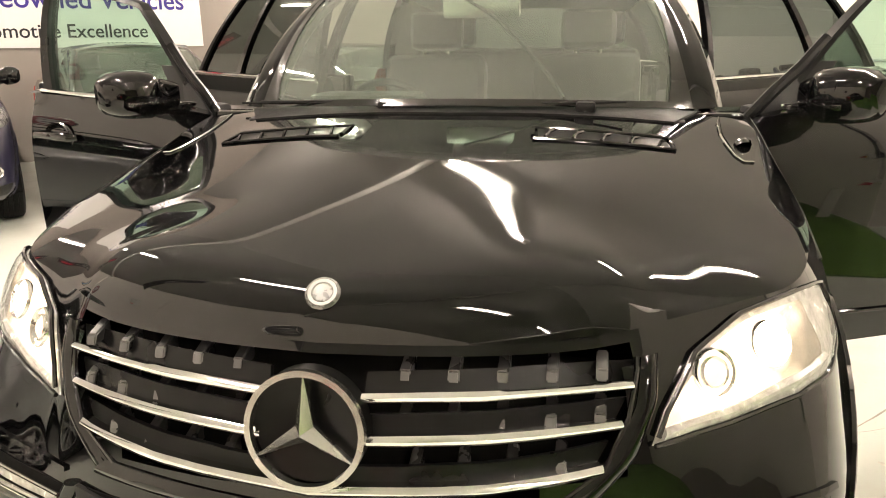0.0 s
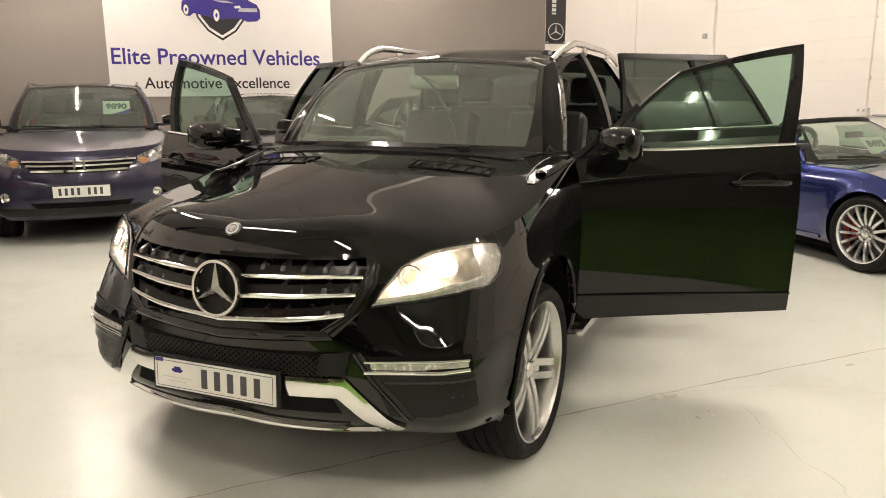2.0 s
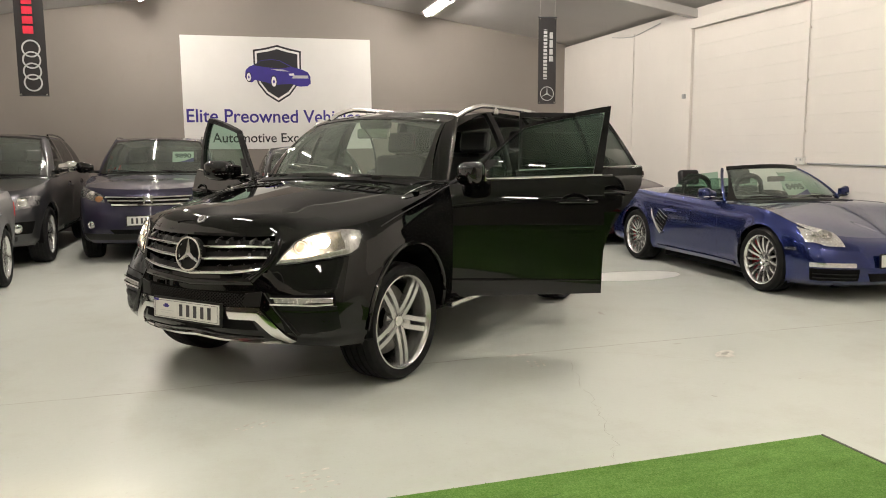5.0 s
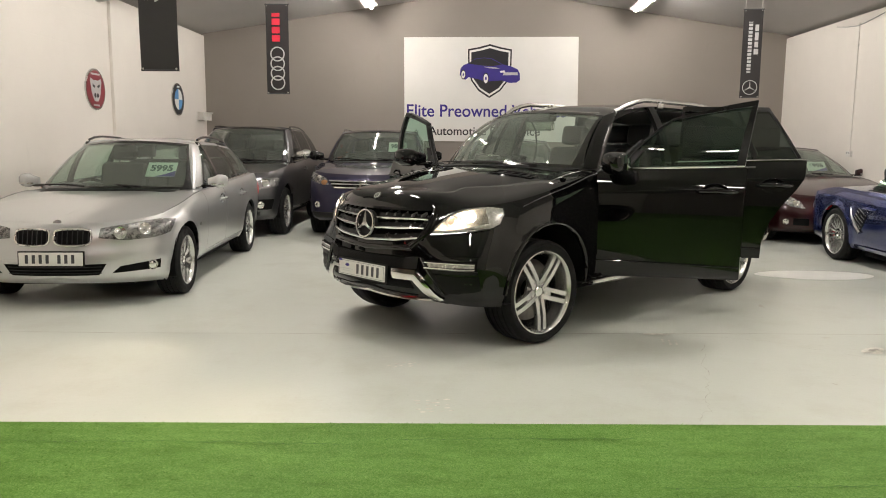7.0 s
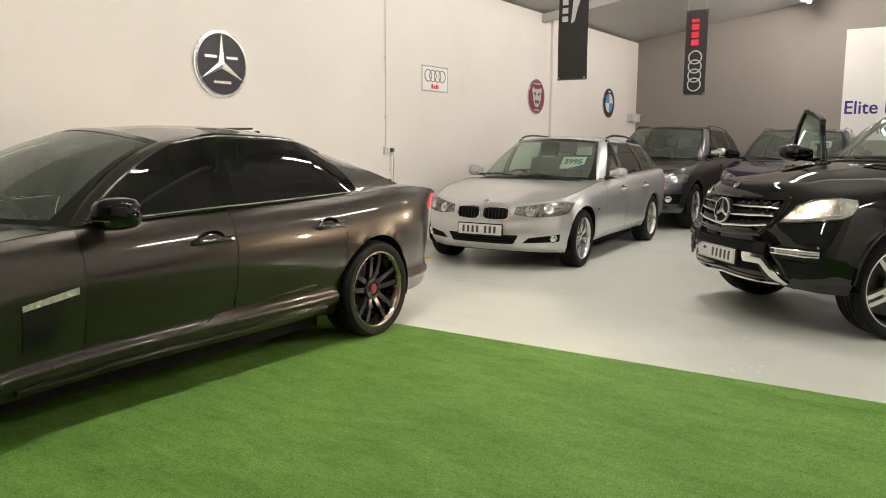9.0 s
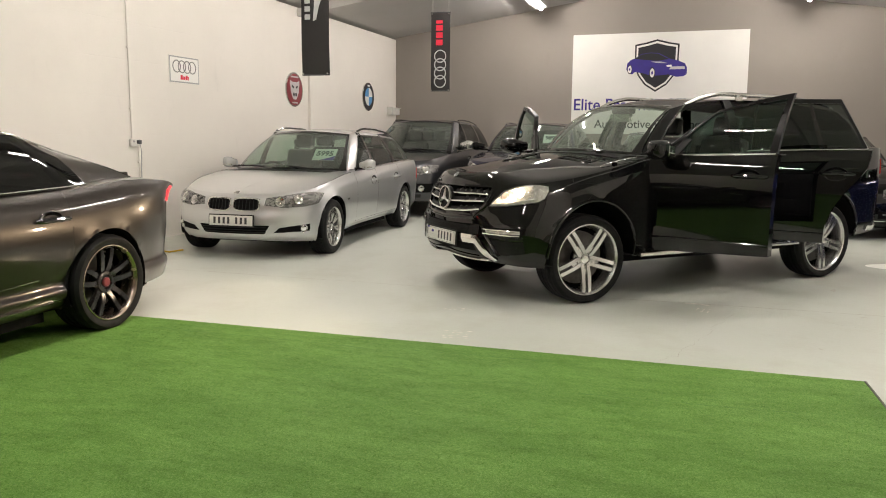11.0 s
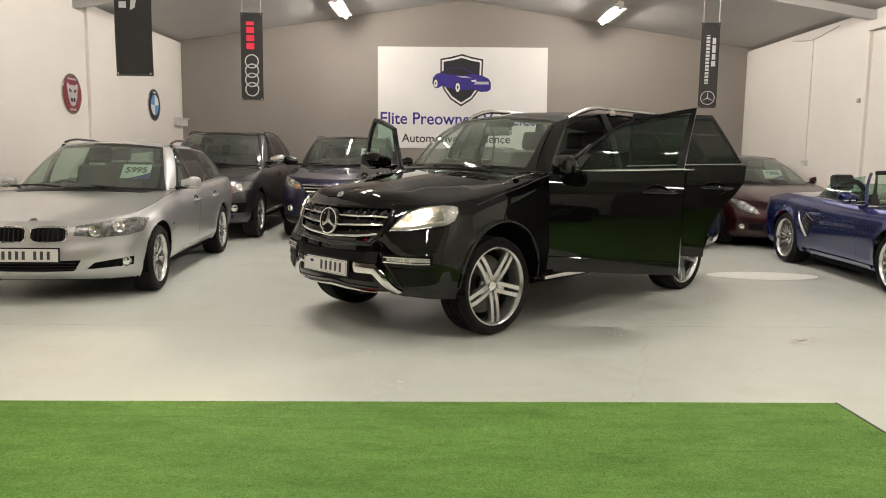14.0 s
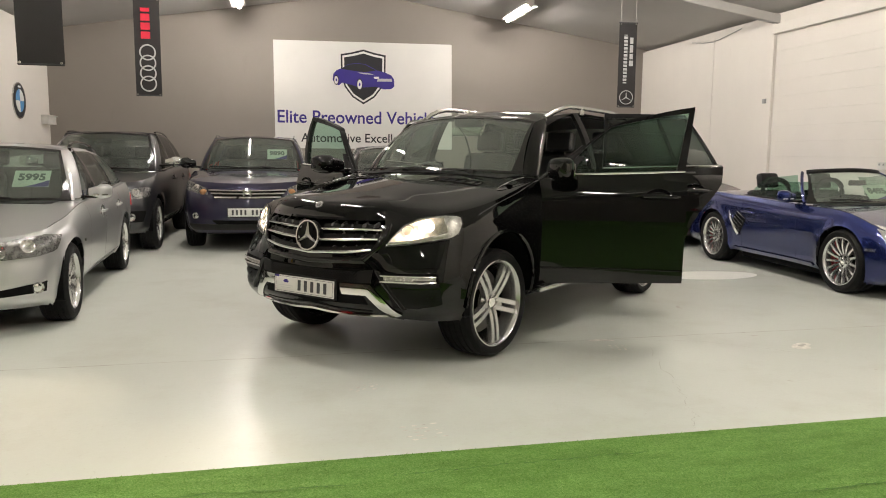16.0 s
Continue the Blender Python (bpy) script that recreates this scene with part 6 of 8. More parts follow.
def hero_details(car, sh, s, mat):
    # grille: recess, bars, louvre teeth and emblem
    single(sh, "grille_back", [(2.2, -0.53, 0.72), (2.3, 0, 0.70), (2.2, 0.53, 0.72)], [(2.2, -0.55, 0.965), (2.27, 0, 0.965), (2.2, 0.55, 0.965)], 24, 4, -0.085, 0.0, UNDER, car)
    for z0, w, dip in ((0.909, 0.515, 0.004), (0.840, 0.485, 0.010), (0.768, 0.445, 0.028)):
        y_in = 0.085 if z0 > 0.8 else 0.0
        for sd in (1, -1):
            lo = [(2.34, sd * y_in, z0 - dip - 0.009), (2.30, sd * 0.28, z0 - dip * 0.55 - 0.009), (2.22, sd * w, z0 - 0.008)]
            hi = [(2.34, sd * y_in, z0 - dip + 0.009), (2.30, sd * 0.28, z0 - dip * 0.55 + 0.009), (2.22, sd * w, z0 + 0.007)]
            bar = single(sh, "grille_bar", lo, hi, 16, 4, 0.004, 0.03, CHROME, car, "chrome grille bar", wave=lambda a, b: 0.007 * math.sin(math.pi * a))
            # dark louvre behind and above the chrome, with short teeth
            single(sh, "louvre", [(x, y, z + 0.016) for x, y, z in lo], [(x - 0.05, y, z + 0.018) for x, y, z in hi], 12, 1, -0.016, 0.012, FRAME, bar)
            for q in range(5):
                y = sd * (0.145 + 0.078 * q + (0.018 if z0 < 0.8 else 0.0))
                if abs(y) > w - 0.02:
                    continue
                p = sh.snap((2.32, y, z0 + 0.03), -0.004)
                zb = z0 - dip * (1 - abs(y) / w) + 0.008
                prism("louvre_tooth", [(p.x - 0.062, zb - 0.004), (p.x - 0.008, zb - 0.004), (p.x - 0.016, zb + 0.014), (p.x - 0.062, zb + 0.030)], "y", y - 0.0095, y + 0.0095, GRIP, bar, 0.0025)
    # painted frame of the grille, rounded into the bumper
    for sd in (1, -1):
        single(sh, "grille_surround", [(2.3, sd * 0.40, 0.722), (2.25, sd * 0.475, 0.79), (2.21, sd * 0.515, 0.87), (2.2, sd * 0.535, 0.955)], [(2.3, sd * 0.43, 0.700), (2.23, sd * 0.515, 0.79), (2.19, sd * 0.55, 0.87), (2.18, sd * 0.565, 0.957)], 16, 4, 0.002, 0.06, mat, car, wave=lambda a, b: 0.008 * math.sin(math.pi * a))
        rod("grille_edge", [sh.snap((x, sd * y, z), 0.002) for x, y, z in ((2.3, 0.38, 0.716), (2.25, 0.462, 0.775), (2.22, 0.50, 0.85), (2.2, 0.522, 0.93), (2.2, 0.526, 0.955))], 0.004, GLOSS, car, 6)
    single(sh, "grille_surround", [(2.3, -0.44, 0.692), (2.34, 0, 0.668), (2.3, 0.44, 0.692)], [(2.3, -0.41, 0.726), (2.34, 0, 0.706), (2.3, 0.41, 0.726)], 24, 4, 0.003, 0.06, mat, car, wave=lambda a, b: 0.010 * math.sin(math.pi * a))
    m = pose(2.342, 0, 0.848, 90, 0, 90) @ pose(0, 0, 0, -7, 0, 0)
    lathe("emblem_back", [(0.0, -0.012), (0.06, -0.010), (0.092, -0.004), (0.098, -0.03)], FRAME, car, 40, m @ pose(0, 0, -0.006, 90, 0, 0))
    star("grille_star", 0.1, m, SATIN, car, 0.10, 0.014, 0.16)
    bp, bn = sh.tree.find_nearest(Vector((2.24, 0, 1.045)))[:2]
    bm_ = Matrix.Translation(bp) @ bn.to_track_quat("Y", "Z").to_matrix().to_4x4() @ Matrix.Diagonal((0.84, 1, 0.84, 1))
    lathe("bonnet_badge", [(0.0, 0.004), (0.019, 0.004), (0.021, 0.006), (0.023, 0.0045), (0.029, 0.0045), (0.031, 0.006), (0.034, 0.004), (0.036, 0.0)], LAMPGREY, car, 36, bm_, "small silver round badge")
    lathe("badge_band", [(0.0225, 0.0052), (0.0295, 0.0052)], BANNERGREY, car, 36, bm_)
    # headlamps
    for sd in (1, -1):
        lo = [(2.20, sd * 0.531, 0.797), (2.12, sd * 0.66, 0.806), (2.02, sd * 0.775, 0.818), (1.955, sd * 0.84, 0.840), (1.90, sd * 0.872, 0.875), (1.858, sd * 0.877, 0.94)]
        hi = [(2.175, sd * 0.550, 0.845), (2.11, sd * 0.60, 0.925), (2.03, sd * 0.68, 0.966), (1.935, sd * 0.795, 0.986), (1.885, sd * 0.845, 0.988), (1.855, sd * 0.865, 0.982)]
        lamp = single(sh, "headlamp", lo, hi, 26, 10, 0.003, 0.03, LAMPPALE, car, "lit headlamp with clear lens")
        single(sh, "lamp_bowl", [(2.185, sd * 0.549, 0.822), (2.11, sd * 0.67, 0.836), (2.02, sd * 0.77, 0.855), (1.96, sd * 0.825, 0.875)], [(2.165, sd * 0.566, 0.852), (2.09, sd * 0.62, 0.922), (2.02, sd * 0.69, 0.95), (1.94, sd * 0.785, 0.962)], 22, 8, 0.007, 0.004, LITBOWL, lamp, "warm lit reflector bowl", wave=lambda a, b: 0.002 * math.sin(b * 26) * math.sin(a * 9))
        single(sh, "lamp_lens", lo, hi, 26, 10, 0.018, 0.0, LENS, lamp, wave=lambda a, b: -0.013 * max(max(0, 2 * abs(a - 0.5)) ** 6, max(0, 2 * abs(b - 0.5)) ** 8))
        for (px, py, pz, r, mt) in ((2.03, 0.735, 0.918, 0.036, LAMPGLOW), (2.11, 0.637, 0.892, 0.022, LAMPWARM)):
            p, nrm = sh.tree.find_nearest(Vector((px, sd * py, pz)))[:2]
            mm = Matrix.Translation(p + nrm * 0.006) @ nrm.to_track_quat("Y", "Z").to_matrix().to_4x4()
            lathe("lamp_bulb", [(0.0, r * 0.28), (r * 0.5, r * 0.22), (r * 0.85, r * 0.1), (r, 0.0)], mt, lamp, 24, mm, "lit bulb")
            for q in (1.0, 1.6)[:1 if r > 0.03 else 2]:
                lathe("lamp_ring", [(r * q, 0.0), (r * q + 0.004, 0.007), (r * q + 0.008, 0.0), (r * q + 0.008, -0.01)], CHROME, lamp, 28, mm)
        loop = lo + hi[::-1] + lo[:1]
        rod("lamp_edge", [sh.snap(Vector(a).lerp(Vector(b), q / 4), 0.010) for a, b in zip(loop, loop[1:]) for q in range(4)], 0.0045, GLOSS, lamp, 6)
        single(sh, "side_light", [(2.19, sd * 0.545, 0.803), (2.11, sd * 0.67, 0.813), (2.01, sd * 0.778, 0.836), (1.945, sd * 0.835, 0.862)], [(2.185, sd * 0.549, 0.822), (2.11, sd * 0.67, 0.834), (2.01, sd * 0.775, 0.857), (1.955, sd * 0.83, 0.878)], 16, 2, 0.010, 0.012, LAMPPALE, lamp, "pale light strip", wave=lambda a, b: 0.004 * math.sin(math.pi * a))
    # bumper: mesh, chrome guard, air openings, light strips
    single(sh, "bumper_mesh", [(2.3, -0.46, 0.562), (2.36, 0, 0.560), (2.3, 0.46, 0.562)], [(2.3, -0.47, 0.655), (2.36, 0, 0.640), (2.3, 0.47, 0.655)], 24, 4, 0.003, 0.02, UNDER, car)
    bm = bmesh.new()
    for i in range(-16, 17):
        for slant in (1, -1):
            pts = [sh.snap((2.36, y, z), 0.006) for y, z in ((i * 0.024 - slant * 0.045, 0.568), (i * 0.024, 0.602), (i * 0.024 + slant * 0.045, 0.638))]
            for a, b in zip(pts, pts[1:]):
                d = (b - a).normalized()
                n0 = Vector((1, 0, 0))
                sdv = d.cross(n0) * 0.0022
                q = [bm.verts.new(v) for v in (a - sdv, a + sdv, b + sdv, b - sdv)]
                q2 = [bm.verts.new(v.co + n0 * 0.004) for v in q]
                bm.faces.new(q2)
                for e in range(4):
                    bm.faces.new((q[e], q[(e + 1) % 4], q2[(e + 1) % 4], q2[e]))
    bmesh.ops.recalc_face_normals(bm, faces=bm.faces)
    part("mesh_lattice", bm, PLASTIC, car, "black honeycomb mesh", smooth=False)
    pair(sh, "mesh_end", [(2.3, 0.37, 0.568), (2.27, 0.47, 0.57)], [(2.3, 0.39, 0.642), (2.27, 0.485, 0.655)], 5, 3, 0.010, 0.02, PLASTIC, car, "closed end of the mesh")
    single(sh, "lower_opening", [(2.25, -0.47, 0.392), (2.36, 0, 0.398), (2.25, 0.47, 0.392)], [(2.3, -0.42, 0.495), (2.36, 0, 0.495), (2.3, 0.42, 0.495)], 20, 2, 0.003, 0.02, UNDER, car)
    ridge = lambda a, b: 0.010 * math.sin(math.pi * min(1.0, a * 1.4) * 0.5) - 0.006 * a
    single(sh, "chrome_guard", [(2.3, -0.445, 0.490), (2.36, 0, 0.486), (2.3, 0.445, 0.490)], [(2.3, -0.475, 0.562), (2.36, 0, 0.556), (2.3, 0.475, 0.562)], 30, 6, 0.008, 0.04, CHROME, car, "chrome bumper guard", wave=ridge)
    for sd in (1, -1):
        single(sh, "chrome_guard", [(2.3, sd * 0.445, 0.490), (2.25, sd * 0.52, 0.415), (2.2, sd * 0.60, 0.345)], [(2.3, sd * 0.475, 0.562), (2.26, sd * 0.545, 0.48), (2.22, sd * 0.665, 0.350)], 14, 6, 0.008, 0.04, CHROME, car, "chrome bumper guard", wave=ridge)
    single(sh, "chrome_lip", [(2.2, -0.61, 0.352), (2.3, 0, 0.366), (2.2, 0.61, 0.352)], [(2.2, -0.55, 0.376), (2.3, 0, 0.395), (2.2, 0.55, 0.376)], 26, 3, 0.010, 0.03, CHROME, car, "chrome lower lip", wave=lambda a, b: 0.006 * math.sin(math.pi * a))
    pair(sh, "side_opening", [(2.2, 0.60, 0.43), (2.14, 0.74, 0.43), (2.06, 0.86, 0.45)], [(2.23, 0.545, 0.575), (2.18, 0.70, 0.575), (2.09, 0.86, 0.578)], 14, 5, 0.003, 0.02, FRAME, car, "dark side air inlet", wave=lambda a, b: 0.004 * math.sin(a * 14))
    pair(sh, "side_frame", [(2.28, 0.488, 0.652), (2.25, 0.545, 0.55), (2.21, 0.655, 0.415)], [(2.27, 0.525, 0.652), (2.23, 0.585, 0.55), (2.19, 0.69, 0.415)], 14, 4, 0.004, 0.03, mat, car, wave=lambda a, b: 0.012 * math.sin(math.pi * a))
    for sd in (1, -1):
        for word, zz, r in (("under", (0.585, 0.585, 0.591), 0.0065), ("over", (0.620, 0.621, 0.623), 0.0045)):
            line = [(2.25, 0.53, zz[0]), (2.225, 0.61, zz[0]), (2.19, 0.69, zz[1]), (2.15, 0.77, zz[1]), (2.11, 0.852, zz[2])]
            rod("light_strip", [sh.snap((x, sd * y, z), 0.012) for x, y, z in line], r, CHROME, car, 10, "chrome strip %s the running light" % word)
    pair(sh, "running_light", [(2.24, 0.55, 0.593), (2.19, 0.69, 0.593), (2.11, 0.85, 0.599)], [(2.24, 0.545, 0.615), (2.19, 0.69, 0.615), (2.11, 0.85, 0.616)], 16, 2, 0.006, 0.012, LAMPPALE, car, "pale running-light strip")
    pair(sh, "strip_recess", [(2.25, 0.53, 0.57), (2.19, 0.69, 0.57), (2.1, 0.865, 0.575)], [(2.25, 0.52, 0.636), (2.19, 0.69, 0.638), (2.1, 0.865, 0.642)], 16, 2, 0.0025, 0.01, UNDER, car)
    pair(sh, "bumper_moulding", [(2.25, 0.515, 0.668), (2.17, 0.72, 0.668), (2.07, 0.875, 0.672)], [(2.25, 0.515, 0.678), (2.17, 0.72, 0.679), (2.07, 0.875, 0.684)], 12, 2, 0.006, 0.02, mat, car)
    m = number_plate(car, 2.372, 0.514, -3, 0.53, 0.112, y=-0.015, marks=False)
    bars("plate_border", [(-0.255, 0.047, 0.255, 0.049), (-0.255, -0.049, 0.255, -0.047), (-0.255, -0.047, -0.253, 0.047), (0.253, -0.047, 0.255, 0.047)], m @ pose(0, 0, 0.006), PLATEINK, car, 0.001)
    for i in range(5):
        a = -0.062 + 0.057 * i
        bars("plate_mark", [(a + 0.010, -0.035, a + 0.036, 0.035)], m @ pose(0, 0, 0.006), PLATEINK, car, 0.0015)
    bars("plate_logo", [(-0.175, 0.008, -0.145, 0.030), (-0.185, 0.012, -0.137, 0.022)], m @ pose(0, 0, 0.006), BOARDBLUE, car, 0.001)
    bars("plate_print", [(-0.232, -0.012, -0.095, -0.0095), (-0.21, -0.026, -0.118, -0.024)], m @ pose(0, 0, 0.006), BANNERGREY, car, 0.001)
    bars("plate_corner", [(-0.262, 0.042, -0.225, 0.0565)], m @ pose(0, 0, 0.006), BOARDBLUE, car, 0.001)
    # bonnet vents
    for sd in (1, -1):
        lo = [(1.335, sd * 0.285, 1.2), (1.305, sd * 0.635, 1.18)]
        hi = [(1.235, sd * 0.275, 1.22), (1.215, sd * 0.62, 1.2)]
        v = single(sh, "bonnet_vent", lo, hi, 12, 4, 0.0015, 0.006, FRAME, car, "slatted bonnet vent")
        for q in range(5):
            y0 = 0.30 + 0.075 * q
            rod("vent_slat", [sh.snap((1.32 - 0.02 * q / 4, sd * y0, 1.2), 0.002), sh.snap((1.28 - 0.02 * q / 4, sd * (y0 + 0.008), 1.2), 0.008), sh.snap((1.235, sd * (y0 + 0.022), 1.2), 0.003)], 0.005, BLACK, v, 6)
        rim = [(1.345, 0.27), (1.31, 0.645), (1.205, 0.63), (1.225, 0.262), (1.345, 0.27)]
        rod("vent_rim", [sh.snap((x, sd * y, 1.2), 0.002) for (x0, y0), (x1, y1) in zip(rim, rim[1:]) for x, y in [(x0 + (x1 - x0) * t / 5, y0 + (y1 - y0) * t / 5) for t in range(5)]], 0.006, BLACK, v, 8)
    # wipers, scuttle
    single(sh, "scuttle", [(1.03, -0.66, 1.22), (1.09, 0, 1.24), (1.03, 0.66, 1.22)], [(0.86, -0.74, 1.22), (0.97, 0, 1.24), (0.86, 0.74, 1.22)], 20, 3, 0.006, 0.01, PLASTIC, car)
    for y0, y1, x1 in ((0.40, -0.18, 0.985), (-0.22, -0.70, 0.86)):
        box("wiper_pivot", (0.965, y0 - 0.03, 1.23), (1.015, y0 + 0.03, 1.262), PLASTIC, car, 0.01)
        rod("wiper_arm", [(0.99, y0, 1.256), ((0.99 + x1) / 2 + 0.02, (y0 + y1) / 2, 1.258), (x1 + 0.02, y1, 1.25)], 0.0045, PLASTIC, car, 8)
        rod("wiper_blade", [(1.0, y0 + 0.12, 1.262), ((1.0 + x1) / 2, (y0 + y1) / 2, 1.25), (x1, y1 - 0.08, 1.245)], 0.004, RUBBER, car, 6)
    # rail between the front door's top and the roof
    for sd in (1, -1):
        V, F = [], []
        for j in range(15):
            u = j / 14
            for t in (arch(u) + 0.004, (arch(u) + 1) / 2, 1.0):
                p = sh.cab(2, t, u)
                V += [(p[0], sd * p[1], p[2]), (p[0], sd * (p[1] - 0.04), p[2] - 0.01)]
        for j in range(14):
            a, b = 6 * j, 6 * j + 6
            F += [(a, a + 2, b + 2, b), (a + 2, a + 4, b + 4, b + 2), (a + 1, b + 1, b + 3, a + 3), (a + 3, b + 3, b + 5, a + 5), (a, b, b + 1, a + 1)]
        fix(obj("cant_rail", V, F, BLACK, car, sharp=50))
    # fender signs and seams
    for sd in (1, -1):
        pts = [sh.snap((x, sd * y, z), 0.0015) for x, y, z in ((1.70, 0.90, 0.985), (1.5, 0.92, 1.05), (1.2, 0.92, 1.115), (0.95, 0.91, 1.18), (0.82, 0.90, 1.2))]
        rod("bonnet_gap", pts, 0.0035, SEALING, car, 5)
        # rounded gap behind the bonnet's rear corner, with its pale bead and the black plug
        single(sh, "wing_gap", [(1.30, sd * 0.835, 1.12), (1.1, sd * 0.875, 1.15), (0.90, sd * 0.90, 1.19)], [(1.29, sd * 0.80, 1.13), (1.08, sd * 0.785, 1.17), (0.90, sd * 0.80, 1.2)], 10, 4, 0.0025, 0.008, PILLAR, car)
        curve = [(1.30, 0.842), (1.31, 0.815), (1.27, 0.796), (1.18, 0.782), (1.08, 0.776), (0.98, 0.780), (0.90, 0.795)]
        rod("corner_trim", [sh.snap((x, sd * y, 1.16), 0.003) for x, y in curve], 0.0028, SATIN, car, 6)
        q = sh.snap((1.16, sd * 0.825, 1.15), 0.006)
        plug = lathe("wing_plug", [(0.0, 0.012), (0.016, 0.009), (0.024, 0.0), (0.024, -0.01)], GLOSS, car, 16)
        plug.matrix_basis = Matrix.Translation(q) @ Vector((0.75, sd * 0.25, 0.6)).to_track_quat("Z", "Y").to_matrix().to_4x4()
        # arch trim
        cx, cz, r = sh.holes[0]
        for cx, cz, r in sh.holes:
            pts = []
            for i in range(25):
                a = radians(-2 + 188 * i / 24)
                x, z = cx + (r + 0.012) * math.cos(a), cz + (r + 0.012) * math.sin(a)
                q = sh.tree.find_nearest(Vector((x, sd * 0.98, z)))[0]
                pts.append((q.x, q.y + sd * 0.004, q.z))
            for _ in range(4):
                pts = pts[:1] + [tuple((p[k] + 2 * q[k] + r_[k]) / 4 for k in range(3)) for p, q, r_ in zip(pts, pts[1:], pts[2:])] + pts[-1:]
            rod("arch_trim", pts, 0.014, mat, car, 8)
        # step board
        st = box("running_board", (-1.0, min(sd * 0.86, sd * 1.0), 0.375), (0.98, max(sd * 0.86, sd * 1.0), 0.41), SATIN, car, 0.012, "brushed metal running board")
        for q in range(22):
            for w in (0.90, 0.945):
                lathe("rubber_stud", [(0.0, 0.006), (0.012, 0.004), (0.014, 0.0)], RUBBER, st, 10, pose(0.9 - 0.085 * q, sd * w, 0.41, 90, 0, 0))
        # door apertures
        box("sill", (-1.05, min(sd * 0.70, sd * 0.925), 0.40), (0.92, max(sd * 0.70, sd * 0.925), 0.485), BLACK, car, 0.015)
        box("b_pillar_foot", (-0.31, min(sd * 0.74, sd * 0.86), 0.47), (-0.17, max(sd * 0.74, sd * 0.86), 1.30), BLACK, car, 0.02)
        box("hinge_pillar", (0.80, min(sd * 0.60, sd * 0.88), 0.42), (0.88, max(sd * 0.60, sd * 0.88), 1.22), BLACK, car, 0.015)
        box("rear_pillar_foot", (-1.42, min(sd * 0.68, sd * 0.85), 0.78), (-1.26, max(sd * 0.68, sd * 0.85), 1.30), BLACK, car, 0.02)
        # roof rails
        pts = []
        for i in range(17):
            t = i / 16
            x = 0.20 - 2.06 * t
            z0 = float(np.interp(x, [-2.0, -1.1, -0.2, 0.23], [1.685, 1.735, 1.745, 1.675]))
            lift = 0.046 * min(1, 9 * t, 6 * (1 - t)) ** 0.6
            pts.append((x, sd * float(np.interp(x, [-1.9, -1.0, 0.0, 0.23], [0.59, 0.645, 0.642, 0.60])), z0 + lift))
        rail = rod("roof_rail", pts, [0.015] * 15 + [0.012, 0.008], SATIN, car, 10, "silver roof rail", flat=1.35)
        for t in (5, 11):
            x, y, z = pts[t]
            box("rail_foot", (x - 0.045, y - 0.008, z - 0.06), (x + 0.045, y + 0.008, z), SATIN, rail, 0.008)
        # tail lamps
        single(sh, "tail_lamp", [(-2.44, sd * 0.62, 1.0), (-2.38, sd * 0.80, 1.0), (-2.29, sd * 0.87, 1.03)], [(-2.40, sd * 0.62, 1.16), (-2.35, sd * 0.78, 1.17), (-2.26, sd * 0.85, 1.18)], 12, 4, 0.01, 0.03, REDLENS, car, "red tail lamp")
        single(sh, "rear_guard", [(-2.42, sd * 0.3, 0.46), (-2.33, sd * 0.82, 0.46), (-2.1, sd * 0.93, 0.44)], [(-2.42, sd * 0.3, 0.51), (-2.33, sd * 0.82, 0.51), (-2.1, sd * 0.93, 0.50)], 12, 2, 0.015, 0.03, CHROME, car)
    # cabin fittings behind the windscreen
    box("sensor_housing", (0.34, -0.12, 1.60), (0.46, 0.12, 1.70), GLOSS, car, 0.03)
    box("rear_view_mirror", (0.40, -0.14, 1.53), (0.425, 0.14, 1.60), CHROME, car, 0.012)
    box("mirror_case", (0.425, -0.145, 1.525), (0.455, 0.145, 1.605), SATIN, car, 0.015)
    wire = [(0.47, -0.06, 1.60), (0.56, 0.06, 1.53), (0.70, 0.19, 1.42), (0.82, 0.28, 1.33), (0.90, 0.33, 1.265)]
    rod("camera_lead", wire, 0.007, SEALING, car, 6, "thin black lead hanging behind the windscreen")
    for sd in (1, -1):
        pts = [np.array(sh.cab(1, t, 0.0)) * np.array([1, sd, 1]) - np.array([0.045, sd * 0.03, 0.02]) for t in np.linspace(0.1, 0.97, 8)]
        rod("pillar_trim", [tuple(p) for p in pts], 0.014, LINING, car, 8)
    box("sun_visor", (0.22, -0.5, 1.66), (0.36, -0.12, 1.675), LINING, car, 0.006)
    box("sun_visor", (0.22, 0.12, 1.66), (0.36, 0.5, 1.675), LINING, car, 0.006)
    box("load_cover", (-2.1, -0.7, 1.05), (-1.45, 0.7, 1.08), CABIN, car, 0.01)
    interior(car, dict(s, cowl=0.80, dash=1.225, floor=0.56), -1)


